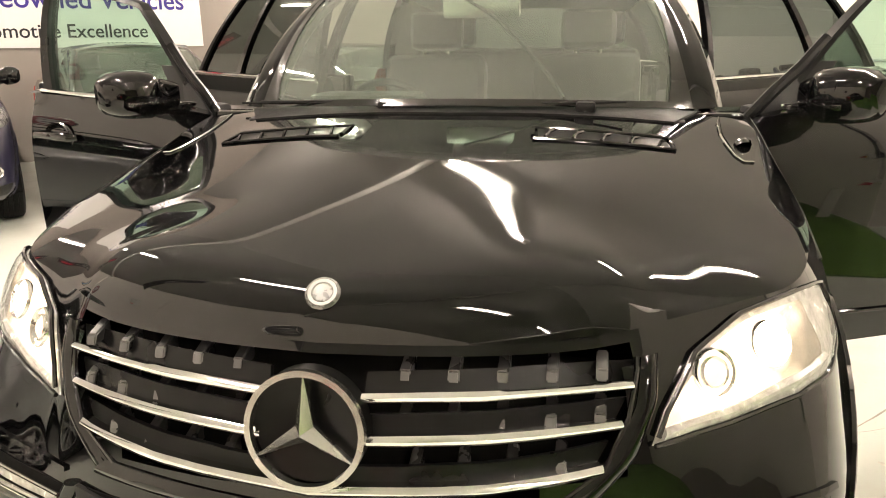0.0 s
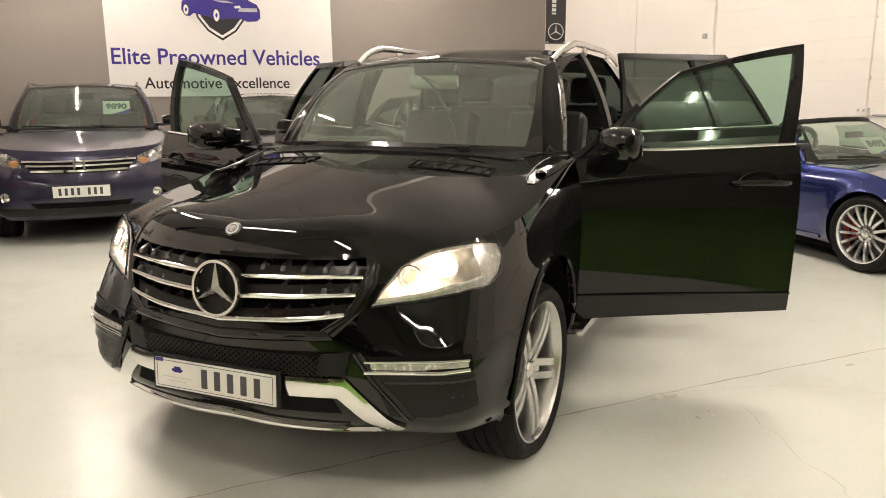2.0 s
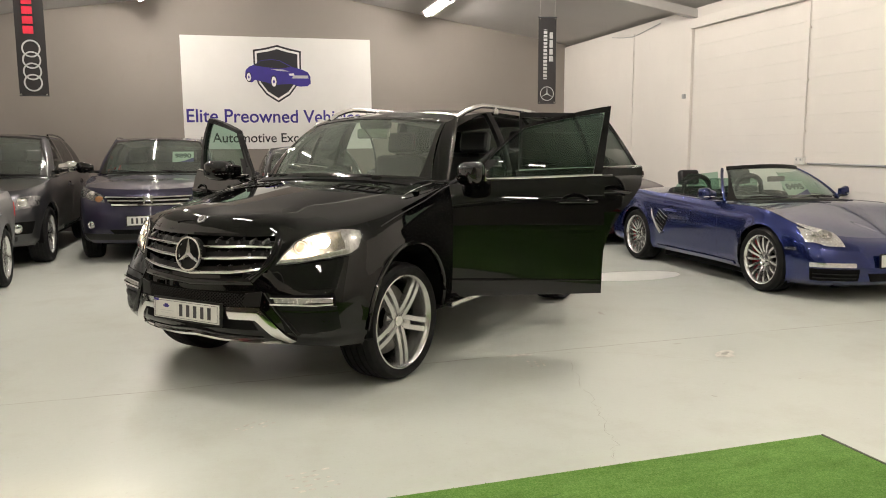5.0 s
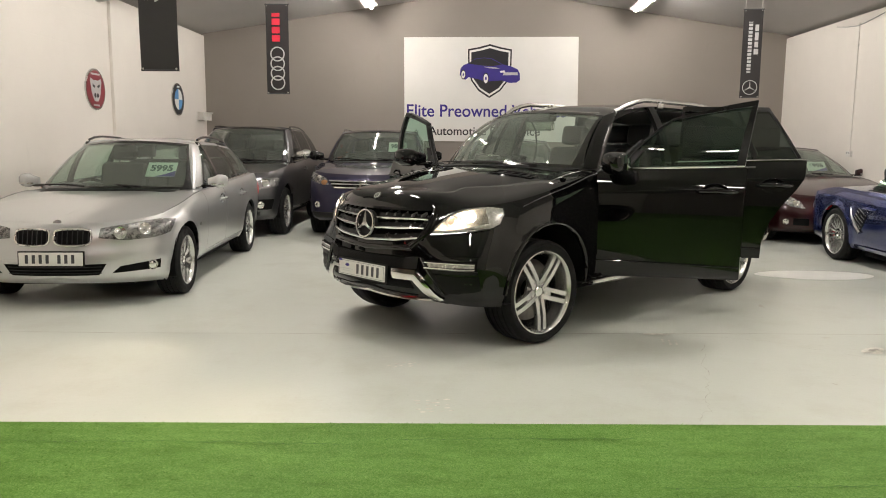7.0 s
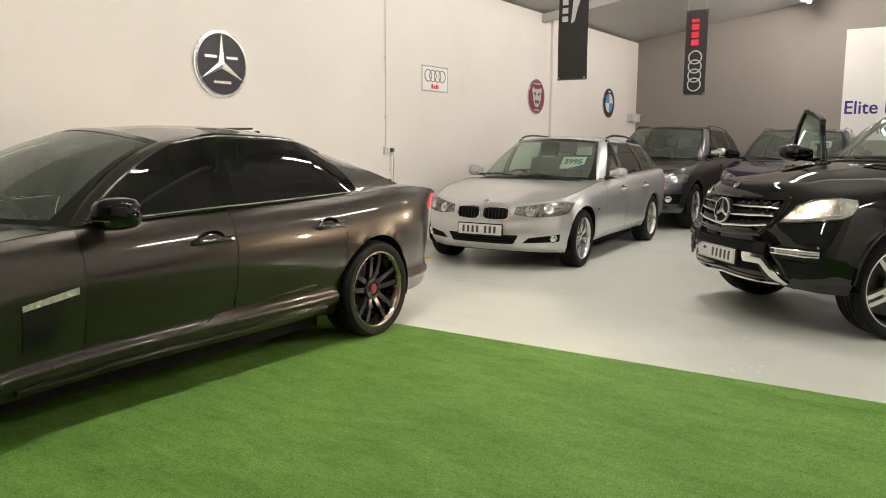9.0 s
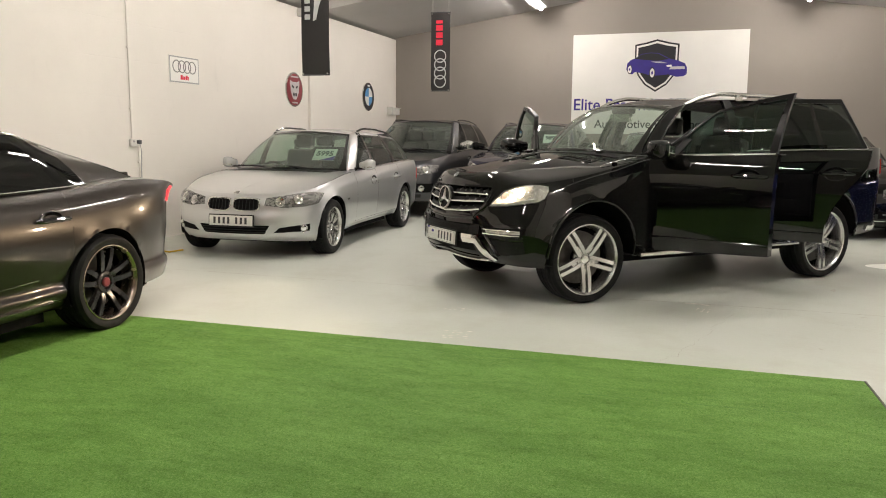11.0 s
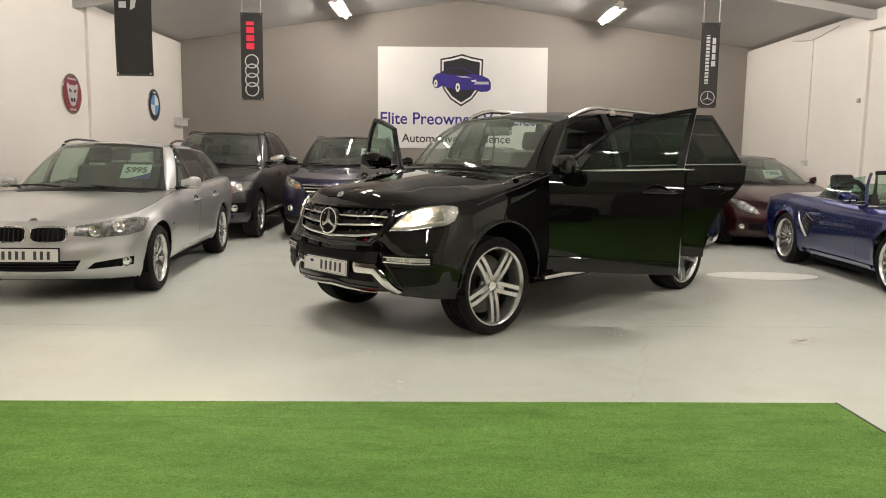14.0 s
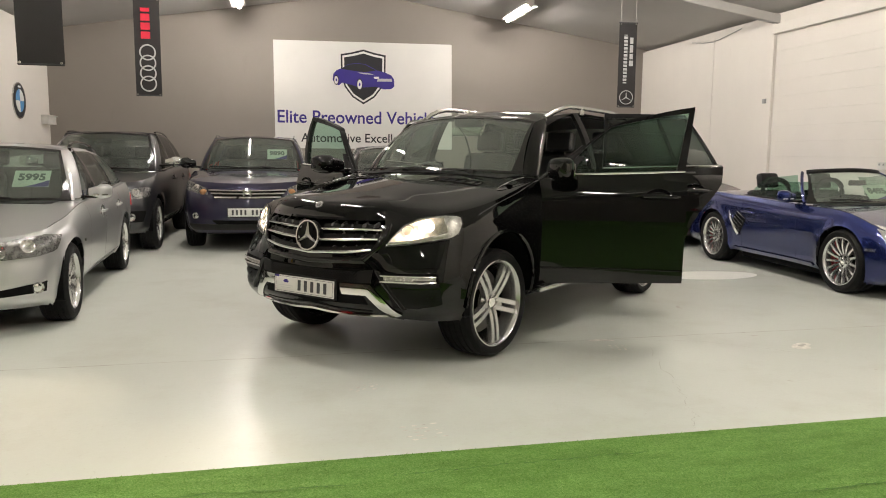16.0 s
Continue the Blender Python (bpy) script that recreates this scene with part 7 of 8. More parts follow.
HERO_AT = (2.437, 2.627, 225.0)
hero_open = {(2, 1): 1, (2, -1): 1, (4, 1): 1, (4, -1): 1, "doors": {
    (0, 1): dict(hinge=(0.86, 0.91), angle=68, made=hero_door(True)), (0, -1): dict(hinge=(0.86, 0.91), angle=70, made=hero_door(True)),
    (1, 1): dict(hinge=(-0.24, 0.92), angle=61, made=hero_door(False)), (1, -1): dict(hinge=(-0.24, 0.92), angle=65, made=hero_door(False))}}
hero, hero_shell = build_car("off_roader", "glossy black off-road car with all four doors open and headlamps lit", pose(HERO_AT[0], HERO_AT[1], 0, 0, 0, HERO_AT[2]), HERO, BLACK, (GLASS, PRIVACY),
    dict(rim=0.295, width=0.27, style="twin5", steer=-3, ahead=0.02), [(0.86, -0.24), (-0.24, -1.27)], hero_details, hero_open)

# the dipped beams of the lit headlamps
for sd in (1, -1):
    beam = bpy.data.lights.new("headlamp_beam", "SPOT")
    beam.energy, beam.color, beam.spot_size, beam.spot_blend, beam.shadow_soft_size = 120.0, (1.0, 0.78, 0.52), radians(75), 0.9, 0.04
    ob = new("headlamp_beam", beam)
    at = hero.matrix_basis @ Vector((2.16, sd * 0.70, 0.885))
    ob.matrix_basis = Matrix.Translation(at) @ (hero.matrix_basis.to_3x3() @ Vector((1, 0, -0.06))).to_track_quat("-Z", "Y").to_matrix().to_4x4()


# ---- the other cars ----
def spec(wb, xf, xr, W, R, Ra, nose, cowl_z, belt0, belt1, roof, xw0, xw1, xb, xc, xct, xq, xqt, xr0, xr1, Wr, deck=None, deck_z=None, kinds=None, sill=0.24, hump=0.0, **more):
    """Car outline from its main dimensions: wheelbase, ends, half width, wheel, heights, and where screens and pillars stand."""
    zb = lambda x: belt0 + (belt1 - belt0) * (xw0 - x) / (xw0 - xr0)
    dk = deck if deck is not None else xr0 + 0.15
    dz = deck_z if deck_z is not None else zb(xr0)
    top = [(xf + 0.02, nose - 0.035), (xf - 0.25, nose + 0.005), (wb / 2, nose + (cowl_z - nose) * 0.55 + hump), (xw0 - 0.1, cowl_z - 0.02), (xw0 - 0.45, belt0 - 0.01), (xb, zb(xb) - 0.01), (xc, zb(xc) - 0.01), (dk, min(zb(dk), dz + 0.02) - 0.01), (xr - 0.02, dz - 0.05)]
    d = dict(W=W, xf=xf, xr=xr, wb=wb, R=R, Ra=Ra, lift=0.01, track=W - 0.115, floor=sill + 0.1, dash=cowl_z + 0.01, under=sill - 0.08,
        top=top, bot=[(xf + 0.02, sill - 0.02), (xf - 0.4, sill - 0.05), (0.5, sill), (-0.8, sill), (xr + 0.4, sill + 0.02), (xr - 0.02, sill + 0.06)],
        levels=[(0, -0.09, -0.10, 0.05), (0.10, -0.035, -0.03, 0.02), (0.28, -0.015, 0, 0), (0.48, 0, 0, 0), (0.66, 0.003, -0.02, 0), (0.82, -0.005, -0.05, 0), (0.93, -0.03, -0.10, 0.02), (1.0, -0.06, -0.17, 0.06)],
        front=[(0, 0), (0.015, 0.22), (0.07, 0.48), (0.16, 0.72), (0.30, 0.90), (0.55, 0.975)], rear=[(0, 0), (0.015, 0.4), (0.07, 0.75), (0.2, 0.93), (0.45, 0.985)],
        side=[wb / 2 + 0.02, xw0 - 0.30, (xw0 + xb) / 2 - 0.1, xb, (xb + xc) / 2, xc, -wb / 2 - 0.1], plan=lambda x: 1.0, nv=4, sill_row=4, flare=0.012,
        bonnet=[(xf - 0.2, nose + 0.0), (xf - 0.32, nose + 0.035), (wb / 2, nose + (cowl_z - nose) * 0.62 + 0.02), (xw0, cowl_z + 0.005), (xw0 - 0.3, cowl_z + 0.02)],
        boot=[(dk + 0.05, dz + 0.015), ((dk + xr) / 2, dz + 0.005), (xr - 0.02, dz - 0.03)], nose_in=xf - 0.36, cowl=xw0 - 0.22, cowl_c=xw0 - 0.06, deck=dk, deck_c=dk, tail_in=xr + 0.09, crown=2.5,
        belt=[(xw0, 0, cowl_z + 0.02), (xw0 - 0.32, W * 0.85, cowl_z), (xw0 - 0.36, W * 0.885, belt0), (xb + 0.05, W * 0.92, zb(xb)), (xb - 0.05, W * 0.92, zb(xb)), (xc, W * 0.90, zb(xc)), (xc - 0.09, W * 0.895, zb(xc)), (xq, W * 0.85, zb(xq)), (xr0 + 0.09, W * 0.73, zb(xr0)), (xr0, 0, zb(xr0))],
        roofline=[(xw1, 0, roof - 0.035), (xw1 - 0.20, Wr * 0.96, roof - 0.075), (xw1 - 0.27, Wr, roof - 0.07), (min(xw1 - 0.32, xb + 0.03), Wr + 0.012, roof - 0.045), (min(xw1 - 0.36, xb - 0.05), Wr + 0.012, roof - 0.045), (xct, Wr, roof - 0.065), (xct - 0.09, Wr - 0.005, roof - 0.075), (xqt, Wr * 0.93, roof - 0.12), (xr1 + 0.05, Wr * 0.82, roof - 0.135), (xr1, 0, roof - 0.09)],
        roof=[(xw1, roof - 0.03), (xw1 - 0.35, roof - 0.008), ((xw1 + xr1) / 2, roof), (xr1 + 0.3, roof - 0.04), (xr1, roof - 0.085)],
        cabin=kinds or ["screen", "paint", "glass", "black", "glass", "black", "glass", "paint", "rear"], bumper=wb / 2 + R * 0.9, handle_z=belt0 - 0.13, strip=(xw0 - 0.36, xq))
    d.update(more)
    return d


def fx(s, y):
    d = np.array(s["front"])
    return s["xf"] - float(np.interp(abs(y) / s["W"], d[:, 1], d[:, 0]))


def across(s, y0, y1, z0, z1=None, dx=0.0, n=7):
    z1 = z0 if z1 is None else z1
    return [(fx(s, y) + dx, y, z0 + (z1 - z0) * abs((y - y0) / (y1 - y0))) for y in np.linspace(y0, y1, n)]


def lamps(car, sh, s, lo, hi, mat_in=REFLECTOR, spots=(), amber=None, label="clear headlamp"):
    for sd in (1, -1):
        l = [(x, sd * y, z) for x, y, z in lo]
        h = [(x, sd * y, z) for x, y, z in hi]
        lamp = single(sh, "headlamp", l, h, 12, 6, 0.004, 0.02, LAMPGREY if spots and mat_in is REFLECTOR else mat_in, car, label)
        single(sh, "lamp_lens", l, h, 12, 6, 0.018, 0.0, LENS, lamp, wave=lambda a, b: -0.013 * (abs(2 * a - 1) ** 6 + abs(2 * b - 1) ** 8))
        for x, y, z, r in spots:
            p, nrm = sh.tree.find_nearest(Vector((x, sd * y, z)))[:2]
            mm = Matrix.Translation(p + nrm * 0.006) @ nrm.to_track_quat("Y", "Z").to_matrix().to_4x4()
            lathe("lamp_bowl", [(0.0, 0.0), (r * 0.45, 0.002), (r * 0.9, 0.008), (r, 0.01), (r * 1.08, 0.004)], REFLECTOR, lamp, 20, mm)
            lathe("lamp_bulb", [(0.0, r * 0.3), (r * 0.3, r * 0.22), (r * 0.42, 0.0)], LENS if mat_in is REFLECTOR else SATIN, lamp, 14, mm)
        if amber:
            x, y, z, r = amber
            p = sh.snap((x, sd * y, z), 0.01)
            bm = bmesh.new()
            bmesh.ops.create_uvsphere(bm, u_segments=12, v_segments=8, radius=r)
            bm.transform(Matrix.Translation(p) @ Matrix.Diagonal((0.4, 1, 0.8, 1)))
            part("turn_lamp", bm, AMBER, lamp)


def fog(car, sh, s, y, z, r, ringmat=CHROME):
    for sd in (1, -1):
        p, nrm = sh.tree.find_nearest(Vector((fx(s, y), sd * y, z)))[:2]
        mm = Matrix.Translation(p + nrm * 0.004) @ nrm.to_track_quat("Y", "Z").to_matrix().to_4x4()
        lathe("fog_lamp", [(0.0, 0.008), (r * 0.6, 0.006), (r * 0.85, 0.0)], REFLECTOR, car, 18, mm)
        lathe("fog_ring", [(r * 0.85, 0.0), (r, 0.012), (r * 1.12, 0.0)], ringmat, car, 18, mm)


def common(car, sh, s, mat, plate_z, plate_x=None, mirrors=True, mirror_mat=None, mz=0.07, wipers=True, marks=True, mirror_size=(0.15, 0.20, 0.14)):
    m = number_plate(car, (plate_x or s["xf"]) + 0.012, plate_z, -4, marks=marks)
    B = sh.B
    if mirrors:
        for sd in (1, -1):
            mirror_body("mirror_housing", car, (B[2][0] - 0.06, sd * (s["W"] * 0.955), B[2][2] + mz), sd, mirror_size, mirror_mat or mat)
    if wipers:
        x, z = B[0][0], B[0][2]
        for y0, y1 in ((0.35, -0.15), (-0.2, -0.62)):
            rod("wiper_arm", [(x + 0.0, y0, z + 0.02), (x - 0.05, (y0 + y1) / 2, z + 0.035), (x - 0.10, y1, z + 0.03)], 0.009, PLASTIC, car, 6)
        single(sh, "scuttle", [(x + 0.02, -0.62, z), (x + 0.06, 0, z), (x + 0.02, 0.62, z)], [(x - 0.13, -0.66, z), (x - 0.06, 0, z), (x - 0.13, 0.66, z)], 14, 2, 0.004, 0.008, PLASTIC, car)
    for sd in (1, -1):
        e = sh.G[-1]
        pts = [sh.snap((x, sd * float(np.interp(x, e[::-1, 0], e[::-1, 1])), float(sh.top(x))), 0.001) for x in np.linspace(s["xf"] - 0.45, s["cowl"], 9)]
        rod("bonnet_gap", pts, 0.003, SEALING, car, 5)
    box("rear_view_mirror", (s["roofline"][0][0] + 0.10, -0.11, s["roofline"][0][2] - 0.17), (s["roofline"][0][0] + 0.125, 0.11, s["roofline"][0][2] - 0.11), PLASTIC, car, 0.01)


def tails(car, sh, s, z0, z1, y0=0.55, wrap=0.35, lit=False):
    W, xr = s["W"], s["xr"]
    for sd in (1, -1):
        single(sh, "tail_lamp", [(xr, sd * y0, z0), (xr + 0.08, sd * W * 0.88, z0), (xr + wrap, sd * W, z0 + 0.03)], [(xr + 0.04, sd * y0, z1), (xr + 0.1, sd * W * 0.86, z1), (xr + wrap * 0.8, sd * W * 0.97, z1)], 10, 4, 0.008, 0.025, TAILGLOW if lit else REDLENS, car, "red tail lamp")


def rails(car, sh, s, mat, lift=0.035, r=0.014):
    T = sh.T
    for sd in (1, -1):
        xs = np.linspace(T[2][0] - 0.02, T[7][0] + 0.05, 13)
        pts = []
        for i, x in enumerate(xs):
            t = i / 12
            z = float(np.interp(x, T[1:9][::-1, 0], T[1:9][::-1, 2])) + 0.02
            y = float(np.interp(x, T[1:9][::-1, 0], T[1:9][::-1, 1])) - 0.02
            pts.append((x, sd * y, z + lift * min(1, 5 * t, 5 * (1 - t)) ** 0.6))
        rod("roof_rail", pts, r, mat, car, 8)


def kidney(car, sh, s, cx, z0, z1, w, n=7, frame_mat=CHROME):
    """A rounded grille half with upright bars."""
    for sd in (1, -1):
        y0, y1 = cx - w / 2, cx + w / 2
        lo = [(fx(s, y), sd * y, z0 + (0.02 if i in (0, 4) else 0)) for i, y in enumerate(np.linspace(y0 + 0.01, y1 - 0.01, 5))]
        hi = [(fx(s, y) - 0.03, sd * y, z1 - (0.015 if i in (0, 4) else 0)) for i, y in enumerate(np.linspace(y0, y1, 5))]
        single(sh, "grille", lo, hi, 10, 4, 0.006, 0.02, UNDER, car)
        for q in range(n):
            y = y0 + 0.02 + (y1 - y0 - 0.04) * q / (n - 1)
            rod("grille_bar", [sh.snap((fx(s, y), sd * y, z0 + 0.012), 0.012), sh.snap((fx(s, y) - 0.03, sd * y, z1 - 0.012), 0.012)], 0.005, PLASTIC, car, 5)
        loop = []
        for i in range(29):
            ca, sa = math.cos(math.pi * i / 14), math.sin(math.pi * i / 14)
            loop.append(((y0 + y1) / 2 + (y1 - y0 + 0.008) / 2 * math.copysign(abs(ca) ** 0.5, ca), (z0 + z1) / 2 + (z1 - z0 + 0.004) / 2 * math.copysign(abs(sa) ** 0.6, sa)))
        rod("grille_frame", [sh.snap((fx(s, y) - 0.015, sd * y, z), 0.008) for y, z in loop], 0.009, frame_mat, car, 8)


def widen_pillar(s, base=0.09, head=0.07):
    """Moves the front edge of the side glass back, for a broader painted screen pillar."""
    x, y, z = s["belt"][2]
    s["belt"][2] = (x - base, y + 0.012, z)
    x, y, z = s["roofline"][2]
    s["roofline"][2] = (x - head, y, z + 0.006)
    x, y, z = s["belt"][1]
    s["belt"][1] = (x, y - 0.02, z)
    x, y, z = s["roofline"][1]
    s["roofline"][1] = (x, y - 0.03, z + 0.004)


# silver estate
def silver_details(car, sh, s, mat):
    kidney(car, sh, s, 0.165, 0.545, 0.695, 0.285)
    lamps(car, sh, s, [(2.05, 0.36, 0.60), (1.98, 0.56, 0.575), (1.86, 0.74, 0.585), (1.72, 0.85, 0.62)], [(2.02, 0.37, 0.675), (1.93, 0.56, 0.70), (1.78, 0.74, 0.715), (1.58, 0.86, 0.72)], spots=((1.99, 0.52, 0.635, 0.05), (1.86, 0.67, 0.645, 0.05)))
    single(sh, "lower_grille", across(s, -0.36, 0.36, 0.285), across(s, -0.42, 0.42, 0.385), 16, 3, 0.006, 0.02, UNDER, car)
    for q in range(3):
        single(sh, "grille_slat", across(s, -0.38, 0.38, 0.305 + 0.027 * q), across(s, -0.38, 0.38, 0.311 + 0.027 * q), 14, 1, 0.014, 0.01, PLASTIC, car)
    pair(sh, "side_intake", across(s, 0.46, 0.80, 0.30, 0.32), across(s, 0.52, 0.80, 0.36, 0.40), 10, 3, 0.006, 0.02, UNDER, car)
    fog(car, sh, s, 0.745, 0.355, 0.042)
    single(sh, "bumper_crease", across(s, -0.5, 0.5, 0.40), across(s, -0.5, 0.5, 0.412), 14, 1, 0.008, 0.012, mat, car)
    lathe("bonnet_badge", [(0.0, 0.006), (0.03, 0.005), (0.036, 0.0)], SATIN, car, 20, Matrix.Translation(sh.snap((2.0, 0, 0.745), 0.0)) @ pose(0, 0, 0, 90, 0, 90) @ pose(0, 0, 0, 35, 0, 0))
    common(car, sh, s, mat, 0.435)
    rails(car, sh, s, GLOSS, 0.045)
    tails(car, sh, s, 0.68, 0.86)
    for sd in (1, -1):
        single(sh, "sill_skirt", [(0.9, sd * 0.9, 0.21), (-0.9, sd * 0.9, 0.21)], [(0.9, sd * 0.9, 0.235), (-0.9, sd * 0.9, 0.235)], 12, 1, 0.008, 0.02, mat, car)
        single(sh, "side_repeater", [(0.93, sd * 0.9, 0.60), (0.99, sd * 0.9, 0.60)], [(0.93, sd * 0.9, 0.622), (0.99, sd * 0.9, 0.622)], 3, 1, 0.006, 0.006, SATIN, car)
    interior(car, s, -1)


SILVER_SPEC = spec(2.76, 2.13, -2.39, 0.908, 0.318, 0.352, 0.735, 0.93, 0.925, 1.0, 1.45, 0.93, 0.16, -0.16, -1.12, -1.0, -2.0, -1.85, -2.28, -2.06, 0.60, rear_glass=GLASS)
widen_pillar(SILVER_SPEC)
SILVER_SPEC["levels"][5:] = [(0.82, -0.005, -0.03, 0), (0.93, -0.03, -0.055, 0.02), (1.0, -0.06, -0.11, 0.06)]
silver_car, silver_shell = build_car("estate_car", "silver estate car with alloy wheels parked by the white wall", pose(-2.09, 3.91, 0, 0, 0, -86.1), SILVER_SPEC, SILVER, (GLASS, GLASS),
    dict(rim=0.226, width=0.225, style="star7"), [(0.63, -0.16), (-0.16, -1.12)], silver_details)
price_card(silver_car.matrix_basis @ pose(0.46, 0.40, 1.12, 42, 0, 90), "5995")


# grey off-roader by the gable
def grey_details(car, sh, s, mat):
    single(sh, "grille", across(s, -0.40, 0.40, 0.52), across(s, -0.44, 0.44, 0.86), 14, 6, 0.006, 0.02, UNDER, car)
    for q in range(9):
        y = -0.36 + 0.09 * q
        rod("grille_bar", [sh.snap((fx(s, y), y, 0.53), 0.012), sh.snap((fx(s, y), y, 0.85), 0.012)], 0.007, SATIN, car, 6)
    lamps(car, sh, s, [(2.16, 0.47, 0.735), (2.05, 0.66, 0.72), (1.93, 0.80, 0.735), (1.8, 0.89, 0.77)], [(2.14, 0.48, 0.835), (2.02, 0.66, 0.85), (1.88, 0.80, 0.87), (1.72, 0.90, 0.875)], spots=((2.08, 0.58, 0.785, 0.05), (1.97, 0.73, 0.80, 0.055)))
    pair(sh, "side_intake", across(s, 0.50, 0.84, 0.43), across(s, 0.50, 0.86, 0.58), 10, 3, 0.006, 0.02, UNDER, car)
    fog(car, sh, s, 0.70, 0.50, 0.055)
    single(sh, "lower_grille", across(s, -0.7, 0.7, 0.33), across(s, -0.7, 0.7, 0.40), 14, 2, 0.006, 0.02, PLASTIC, car)
    common(car, sh, s, mat, 0.60, mirror_mat=SATIN, mz=0.13, mirror_size=(0.17, 0.24, 0.16))
    rails(car, sh, s, GLOSS, 0.02)
    tails(car, sh, s, 0.8, 0.98)
    interior(car, s, -1)


GREY_SPEC = spec(2.807, 2.26, -2.30, 0.945, 0.362, 0.415, 0.94, 1.09, 1.08, 1.17, 1.69, 0.98, 0.18, -0.16, -1.1, -0.98, -1.9, -1.7, -2.18, -1.85, 0.655, sill=0.32, rear_glass=PRIVACY)
widen_pillar(GREY_SPEC)
build_car("off_roader", "dark grey off-road car with privacy glass parked by the gable wall", pose(-2.17, 8.676, 0, 0, 0, -90), GREY_SPEC, GREY, (TINTED, PRIVACY),
    dict(rim=0.245, width=0.235, style="five"), [(0.68, -0.16), (-0.16, -1.1)], grey_details)


# navy off-roader
def navy_details(car, sh, s, mat):
    single(sh, "grille", across(s, -0.44, 0.44, 0.74), across(s, -0.56, 0.56, 0.90), 16, 4, 0.006, 0.02, UNDER, car)
    for z, w in ((0.76, 0.45), (0.82, 0.50), (0.88, 0.54)):
        single(sh, "grille_bar", across(s, -w, w, z - 0.011), across(s, -w, w, z + 0.012), 18, 2, 0.016, 0.02, CHROME, car)
    m = pose(s["xf"] - 0.0, 0, 0.825, 90, 0, 90)
    for rr in ((-0.055, -0.05, -0.035, 0.05), (0.035, -0.05, 0.055, 0.05), (-0.04, -0.012, 0.04, 0.012)):
        bars("grille_emblem", [rr], m, SATIN, car, 0.02)
    lamps(car, sh, s, [(2.08, 0.53, 0.79), (1.98, 0.68, 0.80), (1.82, 0.80, 0.83), (1.62, 0.87, 0.90)], [(2.05, 0.55, 0.89), (1.93, 0.68, 0.935), (1.74, 0.80, 0.965), (1.55, 0.86, 0.985)], spots=((1.95, 0.70, 0.875, 0.055),), amber=(2.06, 0.60, 0.835, 0.05))
    fog(car, sh, s, 0.70, 0.50, 0.045)
    single(sh, "lower_grille", across(s, -0.40, 0.40, 0.365), across(s, -0.48, 0.48, 0.445), 14, 3, 0.006, 0.02, UNDER, car)
    single(sh, "skid_trim", across(s, -0.78, 0.78, 0.27), across(s, -0.82, 0.82, 0.39), 20, 3, 0.008, 0.02, PLASTIC, car, "grey plastic bumper base")
    common(car, sh, s, mat, 0.555, mz=0.10, mirror_mat=BLACK, mirror_size=(0.16, 0.23, 0.17))
    rails(car, sh, s, SATIN, 0.025)
    tails(car, sh, s, 0.95, 1.3)
    interior(car, s, -1)


NAVY_SPEC = spec(2.62, 2.22, -2.28, 0.905, 0.345, 0.395, 0.945, 1.10, 1.09, 1.2, 1.64, 1.0, 0.24, -0.14, -1.05, -0.93, -1.85, -1.65, -2.12, -1.8, 0.63, sill=0.30, rear_glass=PRIVACY)
navy_car, navy_shell = build_car("off_roader", "dark navy off-road car with chrome grille bars facing the hall", pose(0.03, 8.85, 0, 0, 0, -90), NAVY_SPEC, NAVY, (TINTED, PRIVACY),
    dict(rim=0.23, width=0.225, style="five"), [(0.68, -0.14), (-0.14, -1.05)], navy_details)
price_card(navy_car.matrix_basis @ pose(0.50, 0.36, 1.34, 46, 0, 90), "9890")


